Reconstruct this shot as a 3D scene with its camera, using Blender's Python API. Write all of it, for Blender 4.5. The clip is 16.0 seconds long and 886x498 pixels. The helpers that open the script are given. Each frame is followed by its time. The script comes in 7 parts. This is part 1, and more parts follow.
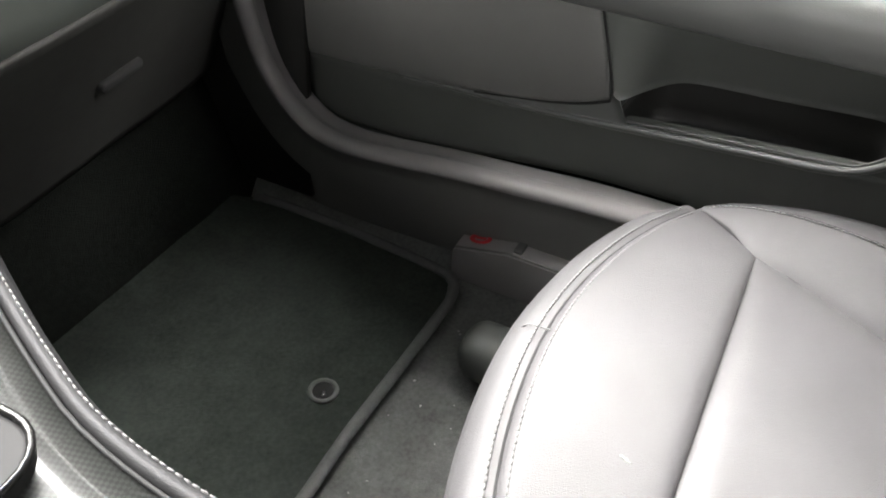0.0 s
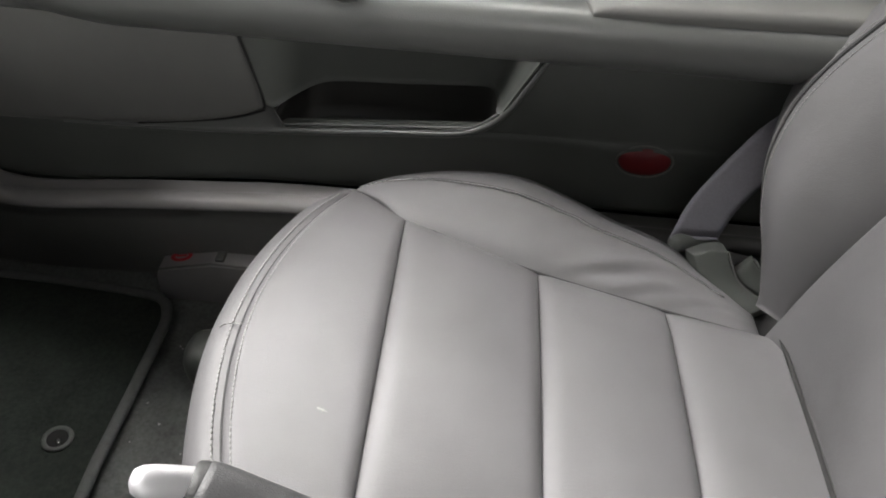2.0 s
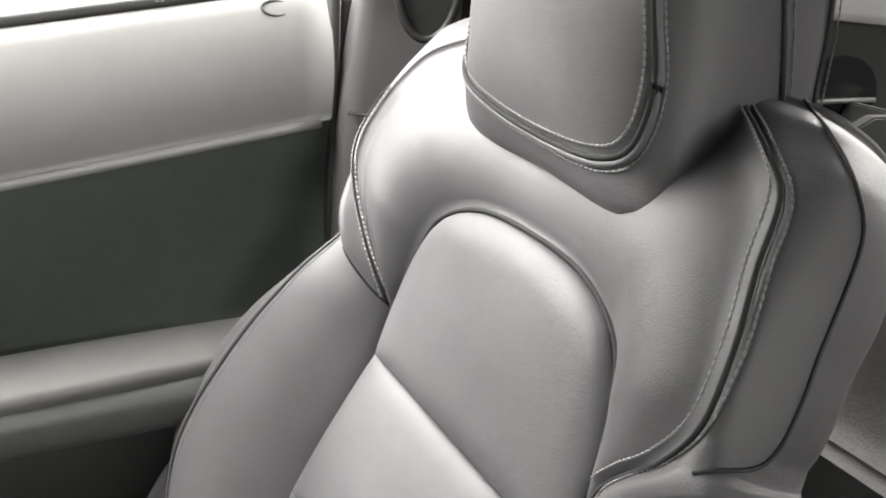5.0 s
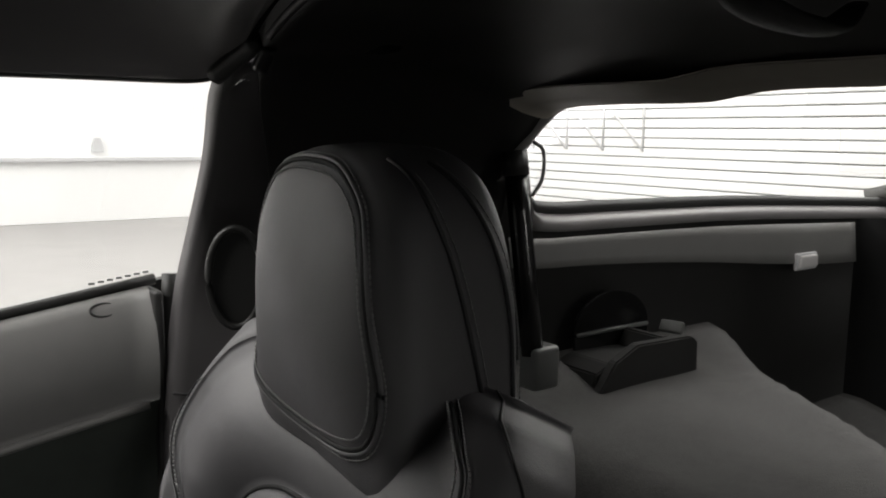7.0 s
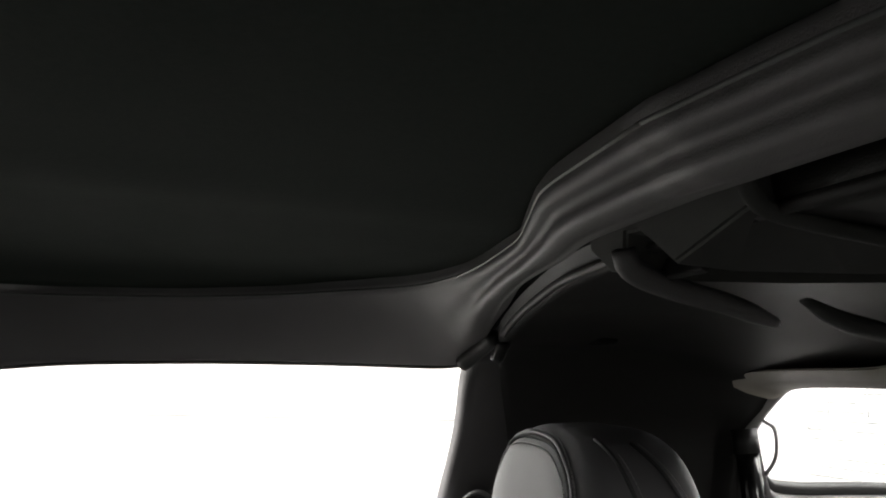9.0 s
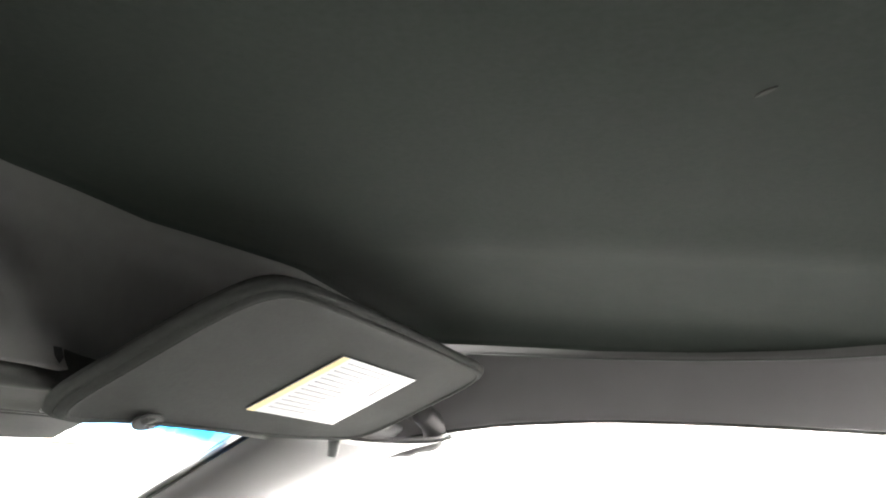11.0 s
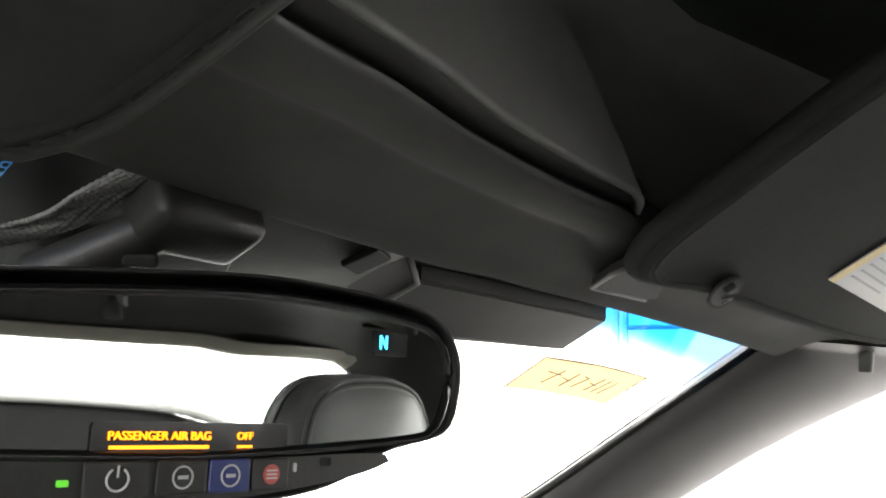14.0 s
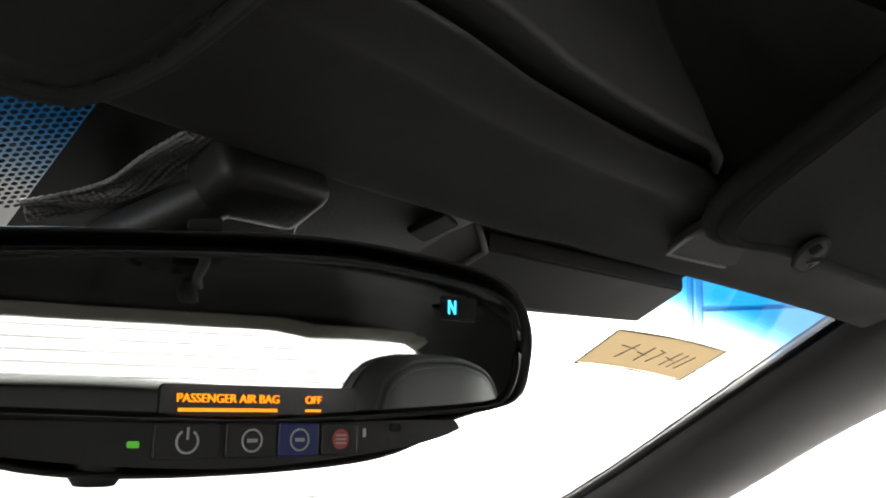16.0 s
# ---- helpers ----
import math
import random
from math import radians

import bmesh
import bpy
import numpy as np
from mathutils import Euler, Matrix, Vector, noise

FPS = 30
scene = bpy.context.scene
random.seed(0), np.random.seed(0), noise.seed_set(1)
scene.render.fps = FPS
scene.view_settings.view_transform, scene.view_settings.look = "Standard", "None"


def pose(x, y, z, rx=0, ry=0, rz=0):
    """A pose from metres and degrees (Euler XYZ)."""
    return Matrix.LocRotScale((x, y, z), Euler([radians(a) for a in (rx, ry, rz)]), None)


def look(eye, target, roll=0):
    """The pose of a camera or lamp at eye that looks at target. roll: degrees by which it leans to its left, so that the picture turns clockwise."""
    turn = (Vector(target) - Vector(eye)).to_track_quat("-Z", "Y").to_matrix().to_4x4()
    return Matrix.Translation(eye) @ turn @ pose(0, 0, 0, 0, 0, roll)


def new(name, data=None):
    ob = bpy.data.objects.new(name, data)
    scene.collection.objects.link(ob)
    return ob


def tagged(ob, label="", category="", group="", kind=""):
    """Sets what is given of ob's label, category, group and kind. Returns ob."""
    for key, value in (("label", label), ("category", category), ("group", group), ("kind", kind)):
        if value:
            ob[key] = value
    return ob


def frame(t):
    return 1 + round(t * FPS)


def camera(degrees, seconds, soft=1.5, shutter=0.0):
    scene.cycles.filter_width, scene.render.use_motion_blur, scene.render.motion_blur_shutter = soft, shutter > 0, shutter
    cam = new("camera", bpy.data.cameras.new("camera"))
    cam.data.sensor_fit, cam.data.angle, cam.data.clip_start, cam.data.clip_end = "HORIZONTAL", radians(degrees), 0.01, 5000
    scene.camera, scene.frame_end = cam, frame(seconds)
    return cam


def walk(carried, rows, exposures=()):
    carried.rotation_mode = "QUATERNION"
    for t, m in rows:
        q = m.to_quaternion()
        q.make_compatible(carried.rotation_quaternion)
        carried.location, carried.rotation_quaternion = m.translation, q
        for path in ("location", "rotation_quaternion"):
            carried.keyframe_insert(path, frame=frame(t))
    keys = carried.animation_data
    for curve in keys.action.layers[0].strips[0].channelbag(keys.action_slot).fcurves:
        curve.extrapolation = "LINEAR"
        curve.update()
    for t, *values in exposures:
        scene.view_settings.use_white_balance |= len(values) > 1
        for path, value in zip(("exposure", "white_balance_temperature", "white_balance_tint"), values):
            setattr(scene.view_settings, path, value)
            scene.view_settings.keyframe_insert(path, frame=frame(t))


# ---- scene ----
cam = camera(56.46, 16.0, soft=1.9)

PATH = [
    (0, (0.0637, -0.0055, 0.6097), (0.7470, 0.3235, -0.0422), 2.35),
    (0.5, (0.0429, -0.0013, 0.6096), (0.7622, 0.2385, -0.0424), 2.98),
    (1, (0.0283, -0.0143, 0.6247), (0.7632, 0.1821, -0.0245), 2.39),
    (1.5, (0.0136, -0.0382, 0.6548), (0.7614, 0.0832, 0.0021), 3.61),
    (2, (0.0119, -0.0622, 0.6732), (0.7710, -0.0389, 0.0226), 4.19),
    (2.5, (0.0116, -0.0831, 0.6872), (0.7748, -0.1549, 0.0451), 4.20),
    (3, (0.0174, -0.1187, 0.7170), (0.7698, -0.2677, 0.0754), 3.31),
    (3.5, (0.0182, -0.1385, 0.7338), (0.8071, -0.3958, 0.1759), 4.19),
    (4, (0.0213, -0.1729, 0.7513), (0.8092, -0.5377, 0.2553), 4.16),
    (4.5, (0.0205, -0.1946, 0.7596), (0.8104, -0.6316, 0.3294), 4.33),
    (5, (0.0038, -0.2191, 0.7770), (0.8106, -0.6805, 0.4079), 4.35),
    (5.2, (-0.0021, -0.2293, 0.7843), (0.8085, -0.7043, 0.4418), 4.49),
    (7.3, (-0.1402, -0.2393, 0.8870), (0.6671, -0.8216, 0.7914), 0.20),
    (7.5, (-0.1511, -0.2406, 0.8924), (0.6731, -0.8038, 0.8321), 0.09),
    (8, (-0.1794, -0.2410, 0.8932), (0.6914, -0.7310, 0.9324), 0.15),
    (8.2, (-0.1946, -0.2434, 0.8963), (0.6967, -0.6911, 0.9683), 0.37),
    (10.3, (-0.2789, -0.1482, 0.8793), (0.6915, -0.1938, 1.1162), 4.16),
    (10.5, (-0.2795, -0.1371, 0.8776), (0.6927, -0.1242, 1.1117), 4.32),
    (11, (-0.2827, -0.1012, 0.8728), (0.6767, 0.0659, 1.1002), 4.85),
    (11.5, (-0.2892, -0.0867, 0.8711), (0.6434, 0.1997, 1.0909), 5.10),
    (12, (-0.2860, -0.0732, 0.8636), (0.6134, 0.3086, 1.0764), 5.15),
    (12.5, (-0.2575, -0.0327, 0.8495), (0.6146, 0.4094, 1.0594), 4.55),
    (13, (-0.2360, 0.0087, 0.8345), (0.6180, 0.4862, 1.0411), 3.16),
    (13.5, (-0.2071, 0.0452, 0.8191), (0.6325, 0.5487, 1.0230), 2.35),
    (14, (-0.1857, 0.0716, 0.8118), (0.6486, 0.5876, 1.0061), 1.76),
    (14.5, (-0.1809, 0.0758, 0.8099), (0.6399, 0.6153, 0.9973), 1.65),
    (15, (-0.1788, 0.0749, 0.8082), (0.6241, 0.6421, 0.9915), 1.66),
    (15.5, (-0.1759, 0.0755, 0.8070), (0.6201, 0.6540, 0.9851), 1.68),
    (16, (-0.1775, 0.0764, 0.8058), (0.6136, 0.6628, 0.9799), 1.52),
]
walk(cam, [(t, look(eye, target, roll)) for t, eye, target, roll in PATH],
     exposures=[(0.0, 1.75), (0.5, 1.5), (1.0, 1.38), (2.0, 1.02), (2.5, 0.95), (3.0, 1.15), (4.0, 1.38), (5.2, 1.2), (7.3, -1.4), (8.2, -1.4), (10.3, 2.85), (12.5, 3.0), (13.0, 2.75), (13.5, 2.0), (14.0, 1.3), (15.0, 0.42), (16.0, 0.15)])

# ---------------------------------------------------------------- light
# A bright white hall stands all round the car.
world = bpy.data.worlds.new("hall_light")
scene.world = world
world.use_nodes = True
wn = world.node_tree.nodes
wn["Background"].inputs["Color"].default_value = (1.0, 0.98, 0.96, 1)
wn["Background"].inputs["Strength"].default_value = 0.26


def fill_light(place, aim, width, height, watts):
    """A broad unseen area light, added to brighten the car or the hall."""
    li = bpy.data.lights.new("fill_light", "AREA")
    li.shape, li.size, li.size_y, li.energy = "RECTANGLE", width, height, watts
    li.color = (1.0, 0.975, 0.95)
    ob = new("fill_light", li)
    ob.matrix_world = look(place, aim)
    return ob


fill_light((2.3, 0.3, 3.9), (0.4, -0.1, 0.4), 1.4, 3.0, 275)
fill_light((0.4, -4.2, 3.8), (0.1, -1.0, 0.5), 3.0, 2.0, 260)
fill_light((0.6, 2.7, 3.7), (0.4, 0.1, 0.3), 2.4, 1.2, 290)
fill_light((-5.0, -0.7, 1.35), (0.3, -0.6, 0.70), 2.6, 1.0, 145)
fill_light((-4.2, 0.2, 3.1), (0.6, 0.0, 0.2), 2.6, 1.0, 30)
fill_light((1.1, 4.6, 2.6), (0.4, -0.3, 0.5), 2.6, 1.0, 34)
fill_light((7.0, -2.0, 5.5), (10.8, -2.0, 0.5), 3.0, 14.0, 1000)
fill_light((4.0, -7.0, 5.5), (4.0, -10.0, 1.5), 12.0, 3.0, 2300)
fill_light((6.0, 7.0, 6.0), (9.0, 7.0, 0.0), 8.0, 4.0, 4500)


# ---------------------------------------------------------------- materials
def material(name, color, rough=0.5, metal=0.0, spec=0.5, var=0.12, scale=40.0, bump=0.0, bump_scale=400.0,
             voronoi=False, coat=0.0, sheen=0.0, stain=0.0, emit=None, strength=0.0):
    m = bpy.data.materials.new(name)
    m.use_nodes = True
    nt = m.node_tree
    b = nt.nodes["Principled BSDF"]
    tc = nt.nodes.new("ShaderNodeTexCoord")
    n1 = nt.nodes.new("ShaderNodeTexNoise")
    n1.inputs["Scale"].default_value = scale
    n1.inputs["Detail"].default_value = 6
    n2 = nt.nodes.new("ShaderNodeTexNoise")
    n2.inputs["Scale"].default_value = scale * 0.12
    n2.inputs["Detail"].default_value = 3
    nt.links.new(tc.outputs["Object"], n1.inputs["Vector"])
    nt.links.new(tc.outputs["Object"], n2.inputs["Vector"])
    add = nt.nodes.new("ShaderNodeMath")
    add.operation = "ADD"
    nt.links.new(n1.outputs["Fac"], add.inputs[0])
    nt.links.new(n2.outputs["Fac"], add.inputs[1])
    ramp = nt.nodes.new("ShaderNodeMapRange")
    ramp.inputs["From Min"].default_value = 0.6
    ramp.inputs["From Max"].default_value = 1.4
    ramp.inputs["To Min"].default_value = 1 - var
    ramp.inputs["To Max"].default_value = 1 + var
    nt.links.new(add.outputs[0], ramp.inputs["Value"])
    mix = nt.nodes.new("ShaderNodeVectorMath")
    mix.operation = "SCALE"
    mix.inputs[0].default_value = color[:3]
    nt.links.new(ramp.outputs["Result"], mix.inputs["Scale"])
    nt.links.new(mix.outputs["Vector"], b.inputs["Base Color"])
    rr = nt.nodes.new("ShaderNodeMapRange")
    rr.inputs["From Min"].default_value = 0.3
    rr.inputs["From Max"].default_value = 0.7
    rr.inputs["To Min"].default_value = max(0.02, rough - 0.08 * (rough > 0.15) - stain)
    rr.inputs["To Max"].default_value = min(1, rough + 0.08 * (rough > 0.15) + stain)
    nt.links.new(n2.outputs["Fac"], rr.inputs["Value"])
    nt.links.new(rr.outputs["Result"], b.inputs["Roughness"])
    b.inputs["Metallic"].default_value = metal
    b.inputs["Specular IOR Level"].default_value = spec
    b.inputs["Coat Weight"].default_value = coat
    b.inputs["Sheen Weight"].default_value = sheen
    b.inputs["Sheen Roughness"].default_value = 0.6
    if bump:
        if voronoi:
            t = nt.nodes.new("ShaderNodeTexVoronoi")
            t.feature = "DISTANCE_TO_EDGE"
            t.inputs["Scale"].default_value = bump_scale
            out = t.outputs["Distance"]
        else:
            t = nt.nodes.new("ShaderNodeTexNoise")
            t.inputs["Scale"].default_value = bump_scale
            t.inputs["Detail"].default_value = 4
            out = t.outputs["Fac"]
        nt.links.new(tc.outputs["Object"], t.inputs["Vector"])
        bp = nt.nodes.new("ShaderNodeBump")
        bp.inputs["Strength"].default_value = bump
        bp.inputs["Distance"].default_value = 0.001
        nt.links.new(out, bp.inputs["Height"])
        nt.links.new(bp.outputs["Normal"], b.inputs["Normal"])
    if emit:
        b.inputs["Emission Color"].default_value = (*emit, 1)
        b.inputs["Emission Strength"].default_value = strength
    return m


GRIP = material("dark_grip_leather", (0.05, 0.05, 0.052), 0.45, var=0.06, bump=0.25, bump_scale=900, voronoi=True)
LEATHER = material("grey_leather", (0.095, 0.0925, 0.0955), 0.53, spec=0.48, var=0.12, scale=22, stain=0.06, bump=0.30, bump_scale=800, voronoi=True)
DARKLEATHER = material("dark_console_leather", (0.026, 0.026, 0.027), 0.5, spec=0.35, var=0.1, scale=40, bump=0.25, bump_scale=900, voronoi=True)
# Dark seams, and the shade put into grooves and creases.
SEAMSHADE = material("dark_seam_and_shade", (0.012, 0.012, 0.012), 0.8, var=0.2)
THREAD = material("grey_thread", (0.21, 0.207, 0.206), 0.7, var=0.15)
SHELL = material("black_seat_plastic", (0.018, 0.018, 0.018), 0.5, var=0.1, bump=0.2, bump_scale=700)
DOORSKIN = material("grained_door_vinyl", (0.080, 0.089, 0.081), 0.5, var=0.08, scale=25, bump=0.25, bump_scale=800, voronoi=True)
DOORCLOTH = material("dark_green_grey_door_fabric", (0.050, 0.058, 0.051), 0.8, spec=0.15, var=0.12, scale=60, bump=0.3, bump_scale=1500, sheen=0.05)
DOORLOW = material("grained_door_plastic", (0.072, 0.077, 0.071), 0.52, var=0.1, scale=25, bump=0.25, bump_scale=700)
DOORPAD = material("soft_grey_armrest_pad", (0.165, 0.163, 0.157), 0.5, var=0.06, bump=0.2, bump_scale=900, voronoi=True)
SPEAKERPAD = material("grey_speaker_panel", (0.125, 0.125, 0.119), 0.5, var=0.06, bump=0.2, bump_scale=900, voronoi=True)
FLATBLACK = material("flat_black", (0.010, 0.010, 0.010), 0.9, spec=0.05, var=0.15)
HEADERTRIM = material("dark_header_trim", (0.040, 0.0405, 0.038), 0.75, spec=0.15, var=0.1, scale=120, bump=0.12, bump_scale=900)
COVETRIM = material("dark_grey_cove_plastic", (0.128, 0.129, 0.123), 0.6, spec=0.25, var=0.08, scale=90, bump=0.12, bump_scale=900)
LITLINING = material("lit_hatch_lining", (0.30, 0.275, 0.235), 0.6, var=0.06, scale=60, bump=0.1, bump_scale=700)
SILVER = material("satin_silver_paint", (0.034, 0.034, 0.034), 0.62, spec=0.25, metal=0.1, var=0.05)
SILLMAT = material("satin_sill_plastic", (0.100, 0.103, 0.099), 0.4, var=0.08, bump=0.15, bump_scale=600)
DARKPL = material("dark_plastic", (0.015, 0.015, 0.014), 0.5, var=0.15, bump=0.15, bump_scale=500)
GLOSSBLK = material("gloss_black_plastic", (0.008, 0.008, 0.008), 0.22, var=0.1)
CARPET = material("charcoal_carpet", (0.15, 0.155, 0.148), 0.95, spec=0.1, var=0.35, scale=260, bump=1.0, bump_scale=900, sheen=0.06)
MATCARPET = material("black_mat_carpet", (0.034, 0.040, 0.035), 0.95, spec=0.1, var=0.4, scale=220, bump=1.0, bump_scale=800, sheen=0.03)
BINDING = material("mat_edge_binding", (0.115, 0.118, 0.115), 0.8, var=0.2, scale=200, bump=0.6, bump_scale=1500)
REARCARPET = material("grey_cargo_carpet", (0.065, 0.063, 0.060), 0.95, spec=0.1, var=0.3, scale=200, bump=1.0, bump_scale=700, sheen=0.2)
HEADLINER = material("dark_woven_headliner", (0.026, 0.0312, 0.0268), 0.95, spec=0.08, var=0.14, scale=300, bump=0.2, bump_scale=2600)
TRIM = material("grained_pillar_plastic", (0.072, 0.068, 0.069), 0.5, var=0.06, scale=30, bump=0.25, bump_scale=700, voronoi=True)
RAILTRIM = material("pale_grained_rail_plastic", (0.112, 0.106, 0.107), 0.5, var=0.06, scale=30, bump=0.22, bump_scale=700, voronoi=True)
LINING = material("dark_rear_lining_plastic", (0.015, 0.0145, 0.0136), 0.55, spec=0.22, var=0.08, scale=30, bump=0.2, bump_scale=700, voronoi=True)
SILLBAND = material("satin_grey_sill_plastic", (0.25, 0.24, 0.24), 0.42, var=0.08, scale=30, bump=0.15, bump_scale=600)
VISOR = material("visor_fabric", (0.044, 0.0455, 0.043), 0.9, spec=0.1, var=0.12, scale=300, bump=0.2, bump_scale=2600)
CHROME = material("polished_metal", (0.75, 0.75, 0.76), 0.18, metal=1.0, var=0.03)
BRUSHED = material("satin_aluminium", (0.62, 0.62, 0.64), 0.5, metal=1.0, var=0.05)
REDLENS = material("red_reflector", (0.14, 0.004, 0.008), 0.5, var=0.1, scale=300, bump=0.3, bump_scale=300, coat=0.6)
REDINK = material("red_print", (0.45, 0.03, 0.04), 0.5, var=0.1)
WEBBING = material("grey_seat_belt_webbing", (0.19, 0.185, 0.21), 0.75, var=0.12, scale=400, bump=0.5, bump_scale=900)
PAPER = material("white_label_paper", (0.62, 0.61, 0.60), 0.55, var=0.03)
PRINT = material("grey_label_print", (0.42, 0.42, 0.43), 0.6, var=0.1)
YELLOW = material("yellow_label_band", (0.76, 0.62, 0.28), 0.55, var=0.05)
INK = material("brown_marker_ink", (0.10, 0.075, 0.05), 0.7, var=0.1)
MIRROR = material("mirror_glass", (0.72, 0.76, 0.73), 0.02, metal=1.0, var=0.0)
CYANLED = material("cyan_display", (0.0, 0.05, 0.08), 0.4, emit=(0.05, 0.62, 1.0), strength=2.2)
AMBERLED = material("amber_display", (0.1, 0.04, 0.0), 0.4, emit=(1.0, 0.27, 0.006), strength=1.7)
GREENLED = material("green_indicator", (0.02, 0.1, 0.01), 0.4, emit=(0.18, 0.9, 0.05), strength=0.32)
BLUEBTN = material("blue_button", (0.02, 0.035, 0.16), 0.4, var=0.1)
WHITEINK = material("white_icon_print", (0.55, 0.55, 0.55), 0.5)
PINKINK = material("red_icon_print", (0.5, 0.10, 0.08), 0.5)
HALLWALL = material("white_hall_paint", (0.80, 0.80, 0.80), 0.7, var=0.03, scale=2)
HALLGREY = material("light_grey_hall_panel", (0.55, 0.55, 0.56), 0.6, var=0.04, scale=2)
HALLFLOOR = material("grey_concrete_floor", (0.36, 0.35, 0.345), 0.6, var=0.08, scale=3, bump=0.2, bump_scale=60)
WALLDARK = material("near_black_firewall", (0.012, 0.0135, 0.012), 0.95, spec=0.05, var=0.4, scale=180, bump=1.0, bump_scale=700)
FRIT = material("black_ceramic_frit", (0.006, 0.006, 0.006), 0.35)
SLEEVE = material("braided_cable_sleeve", (0.15, 0.15, 0.145), 0.5, var=0.3, scale=700, bump=0.3, bump_scale=1400)


def carbon_material():
    m = material("gloss_carbon_weave", (0.03, 0.03, 0.03), 0.3, spec=0.3, coat=0.2, var=0.05)
    nt = m.node_tree
    b = nt.nodes["Principled BSDF"]
    tc = nt.nodes.new("ShaderNodeTexCoord")
    ck = nt.nodes.new("ShaderNodeTexChecker")
    ck.inputs["Scale"].default_value = 620
    ck.inputs["Color1"].default_value = (0.012, 0.013, 0.012, 1)
    ck.inputs["Color2"].default_value = (0.030, 0.032, 0.030, 1)
    mp = nt.nodes.new("ShaderNodeMapping")
    mp.inputs["Rotation"].default_value = (0, 0, 0.5)
    nt.links.new(tc.outputs["Object"], mp.inputs["Vector"])
    nt.links.new(mp.outputs["Vector"], ck.inputs["Vector"])
    nt.links.new(ck.outputs["Color"], b.inputs["Base Color"])
    return m


CARBON = carbon_material()


def add_creases(m, scale, depth):
    """Soft uneven creasing of stretched leather under the grain."""
    nt = m.node_tree
    grain = [n for n in nt.nodes if n.bl_idname == "ShaderNodeBump"][0]
    tc = nt.nodes.new("ShaderNodeTexCoord")
    ns = nt.nodes.new("ShaderNodeTexNoise")
    ns.inputs["Scale"].default_value = scale
    ns.inputs["Detail"].default_value = 1.5
    nt.links.new(tc.outputs["Object"], ns.inputs["Vector"])
    bp = nt.nodes.new("ShaderNodeBump")
    bp.inputs["Strength"].default_value = 0.5
    bp.inputs["Distance"].default_value = depth
    nt.links.new(ns.outputs["Fac"], bp.inputs["Height"])
    while grain.inputs["Normal"].is_linked:
        grain = grain.inputs["Normal"].links[0].from_node
    nt.links.new(bp.outputs["Normal"], grain.inputs["Normal"])


add_creases(LEATHER, 20, 0.0026)
add_creases(LEATHER, 150, 0.00025)


def thin_paper(name, color):
    """Paper that lets some light through from behind."""
    m = material(name, color, 0.75, spec=0.2, var=0.06, scale=60)
    nt = m.node_tree
    b = nt.nodes["Principled BSDF"]
    tl = nt.nodes.new("ShaderNodeBsdfTranslucent")
    tl.inputs["Color"].default_value = (*color, 1)
    mx = nt.nodes.new("ShaderNodeMixShader")
    mx.inputs[0].default_value = 0.22
    nt.links.new(b.outputs[0], mx.inputs[1])
    nt.links.new(tl.outputs[0], mx.inputs[2])
    nt.links.new(mx.outputs[0], nt.nodes["Material Output"].inputs["Surface"])
    return m


TAGPAPER = thin_paper("buff_tag_paper", (0.56, 0.42, 0.23))


def glass_material(name, tint, rough=0.0):
    m = bpy.data.materials.new(name)
    m.use_nodes = True
    nt = m.node_tree
    nt.nodes.remove(nt.nodes["Principled BSDF"])
    out = nt.nodes["Material Output"]
    tr = nt.nodes.new("ShaderNodeBsdfTransparent")
    tr.inputs["Color"].default_value = (*tint, 1)
    gl = nt.nodes.new("ShaderNodeBsdfGlossy")
    gl.inputs["Roughness"].default_value = 0.02
    lw = nt.nodes.new("ShaderNodeLayerWeight")
    lw.inputs["Blend"].default_value = 0.5
    pw = nt.nodes.new("ShaderNodeMath")
    pw.operation = "POWER"
    pw.inputs[1].default_value = 4.0
    nt.links.new(lw.outputs["Facing"], pw.inputs[0])
    ml = nt.nodes.new("ShaderNodeMath")
    ml.operation = "MULTIPLY_ADD"
    ml.inputs[1].default_value = 0.55
    ml.inputs[2].default_value = 0.035
    nt.links.new(pw.outputs[0], ml.inputs[0])
    mx = nt.nodes.new("ShaderNodeMixShader")
    nt.links.new(ml.outputs[0], mx.inputs[0])
    nt.links.new(tr.outputs[0], mx.inputs[1])
    nt.links.new(gl.outputs[0], mx.inputs[2])
    nt.links.new(mx.outputs[0], out.inputs["Surface"])
    return m


GLASS = glass_material("clear_car_glass", (0.96, 0.97, 0.95))
BLUEGLASS = [glass_material("blue_sun_band_glass", (0.006 + 0.90 * k ** 2.6, 0.11 + 0.84 * k ** 1.9, 0.30 + 0.65 * k ** 1.3)) for k in np.linspace(0, 0.95, 12)]


# ---------------------------------------------------------------- mesh helpers
def mesh_object(name, verts, faces, mat, parent=None, label="", smooth=True):
    me = bpy.data.meshes.new(name)
    me.from_pydata([tuple(map(float, v)) for v in verts], [], faces)
    me.update()
    if smooth:
        me.polygons.foreach_set("use_smooth", [True] * len(me.polygons))
    me.materials.append(mat)
    ob = new(name, me)
    if parent is not None:
        ob.parent = parent
    if label:
        ob["label"] = label
    return ob


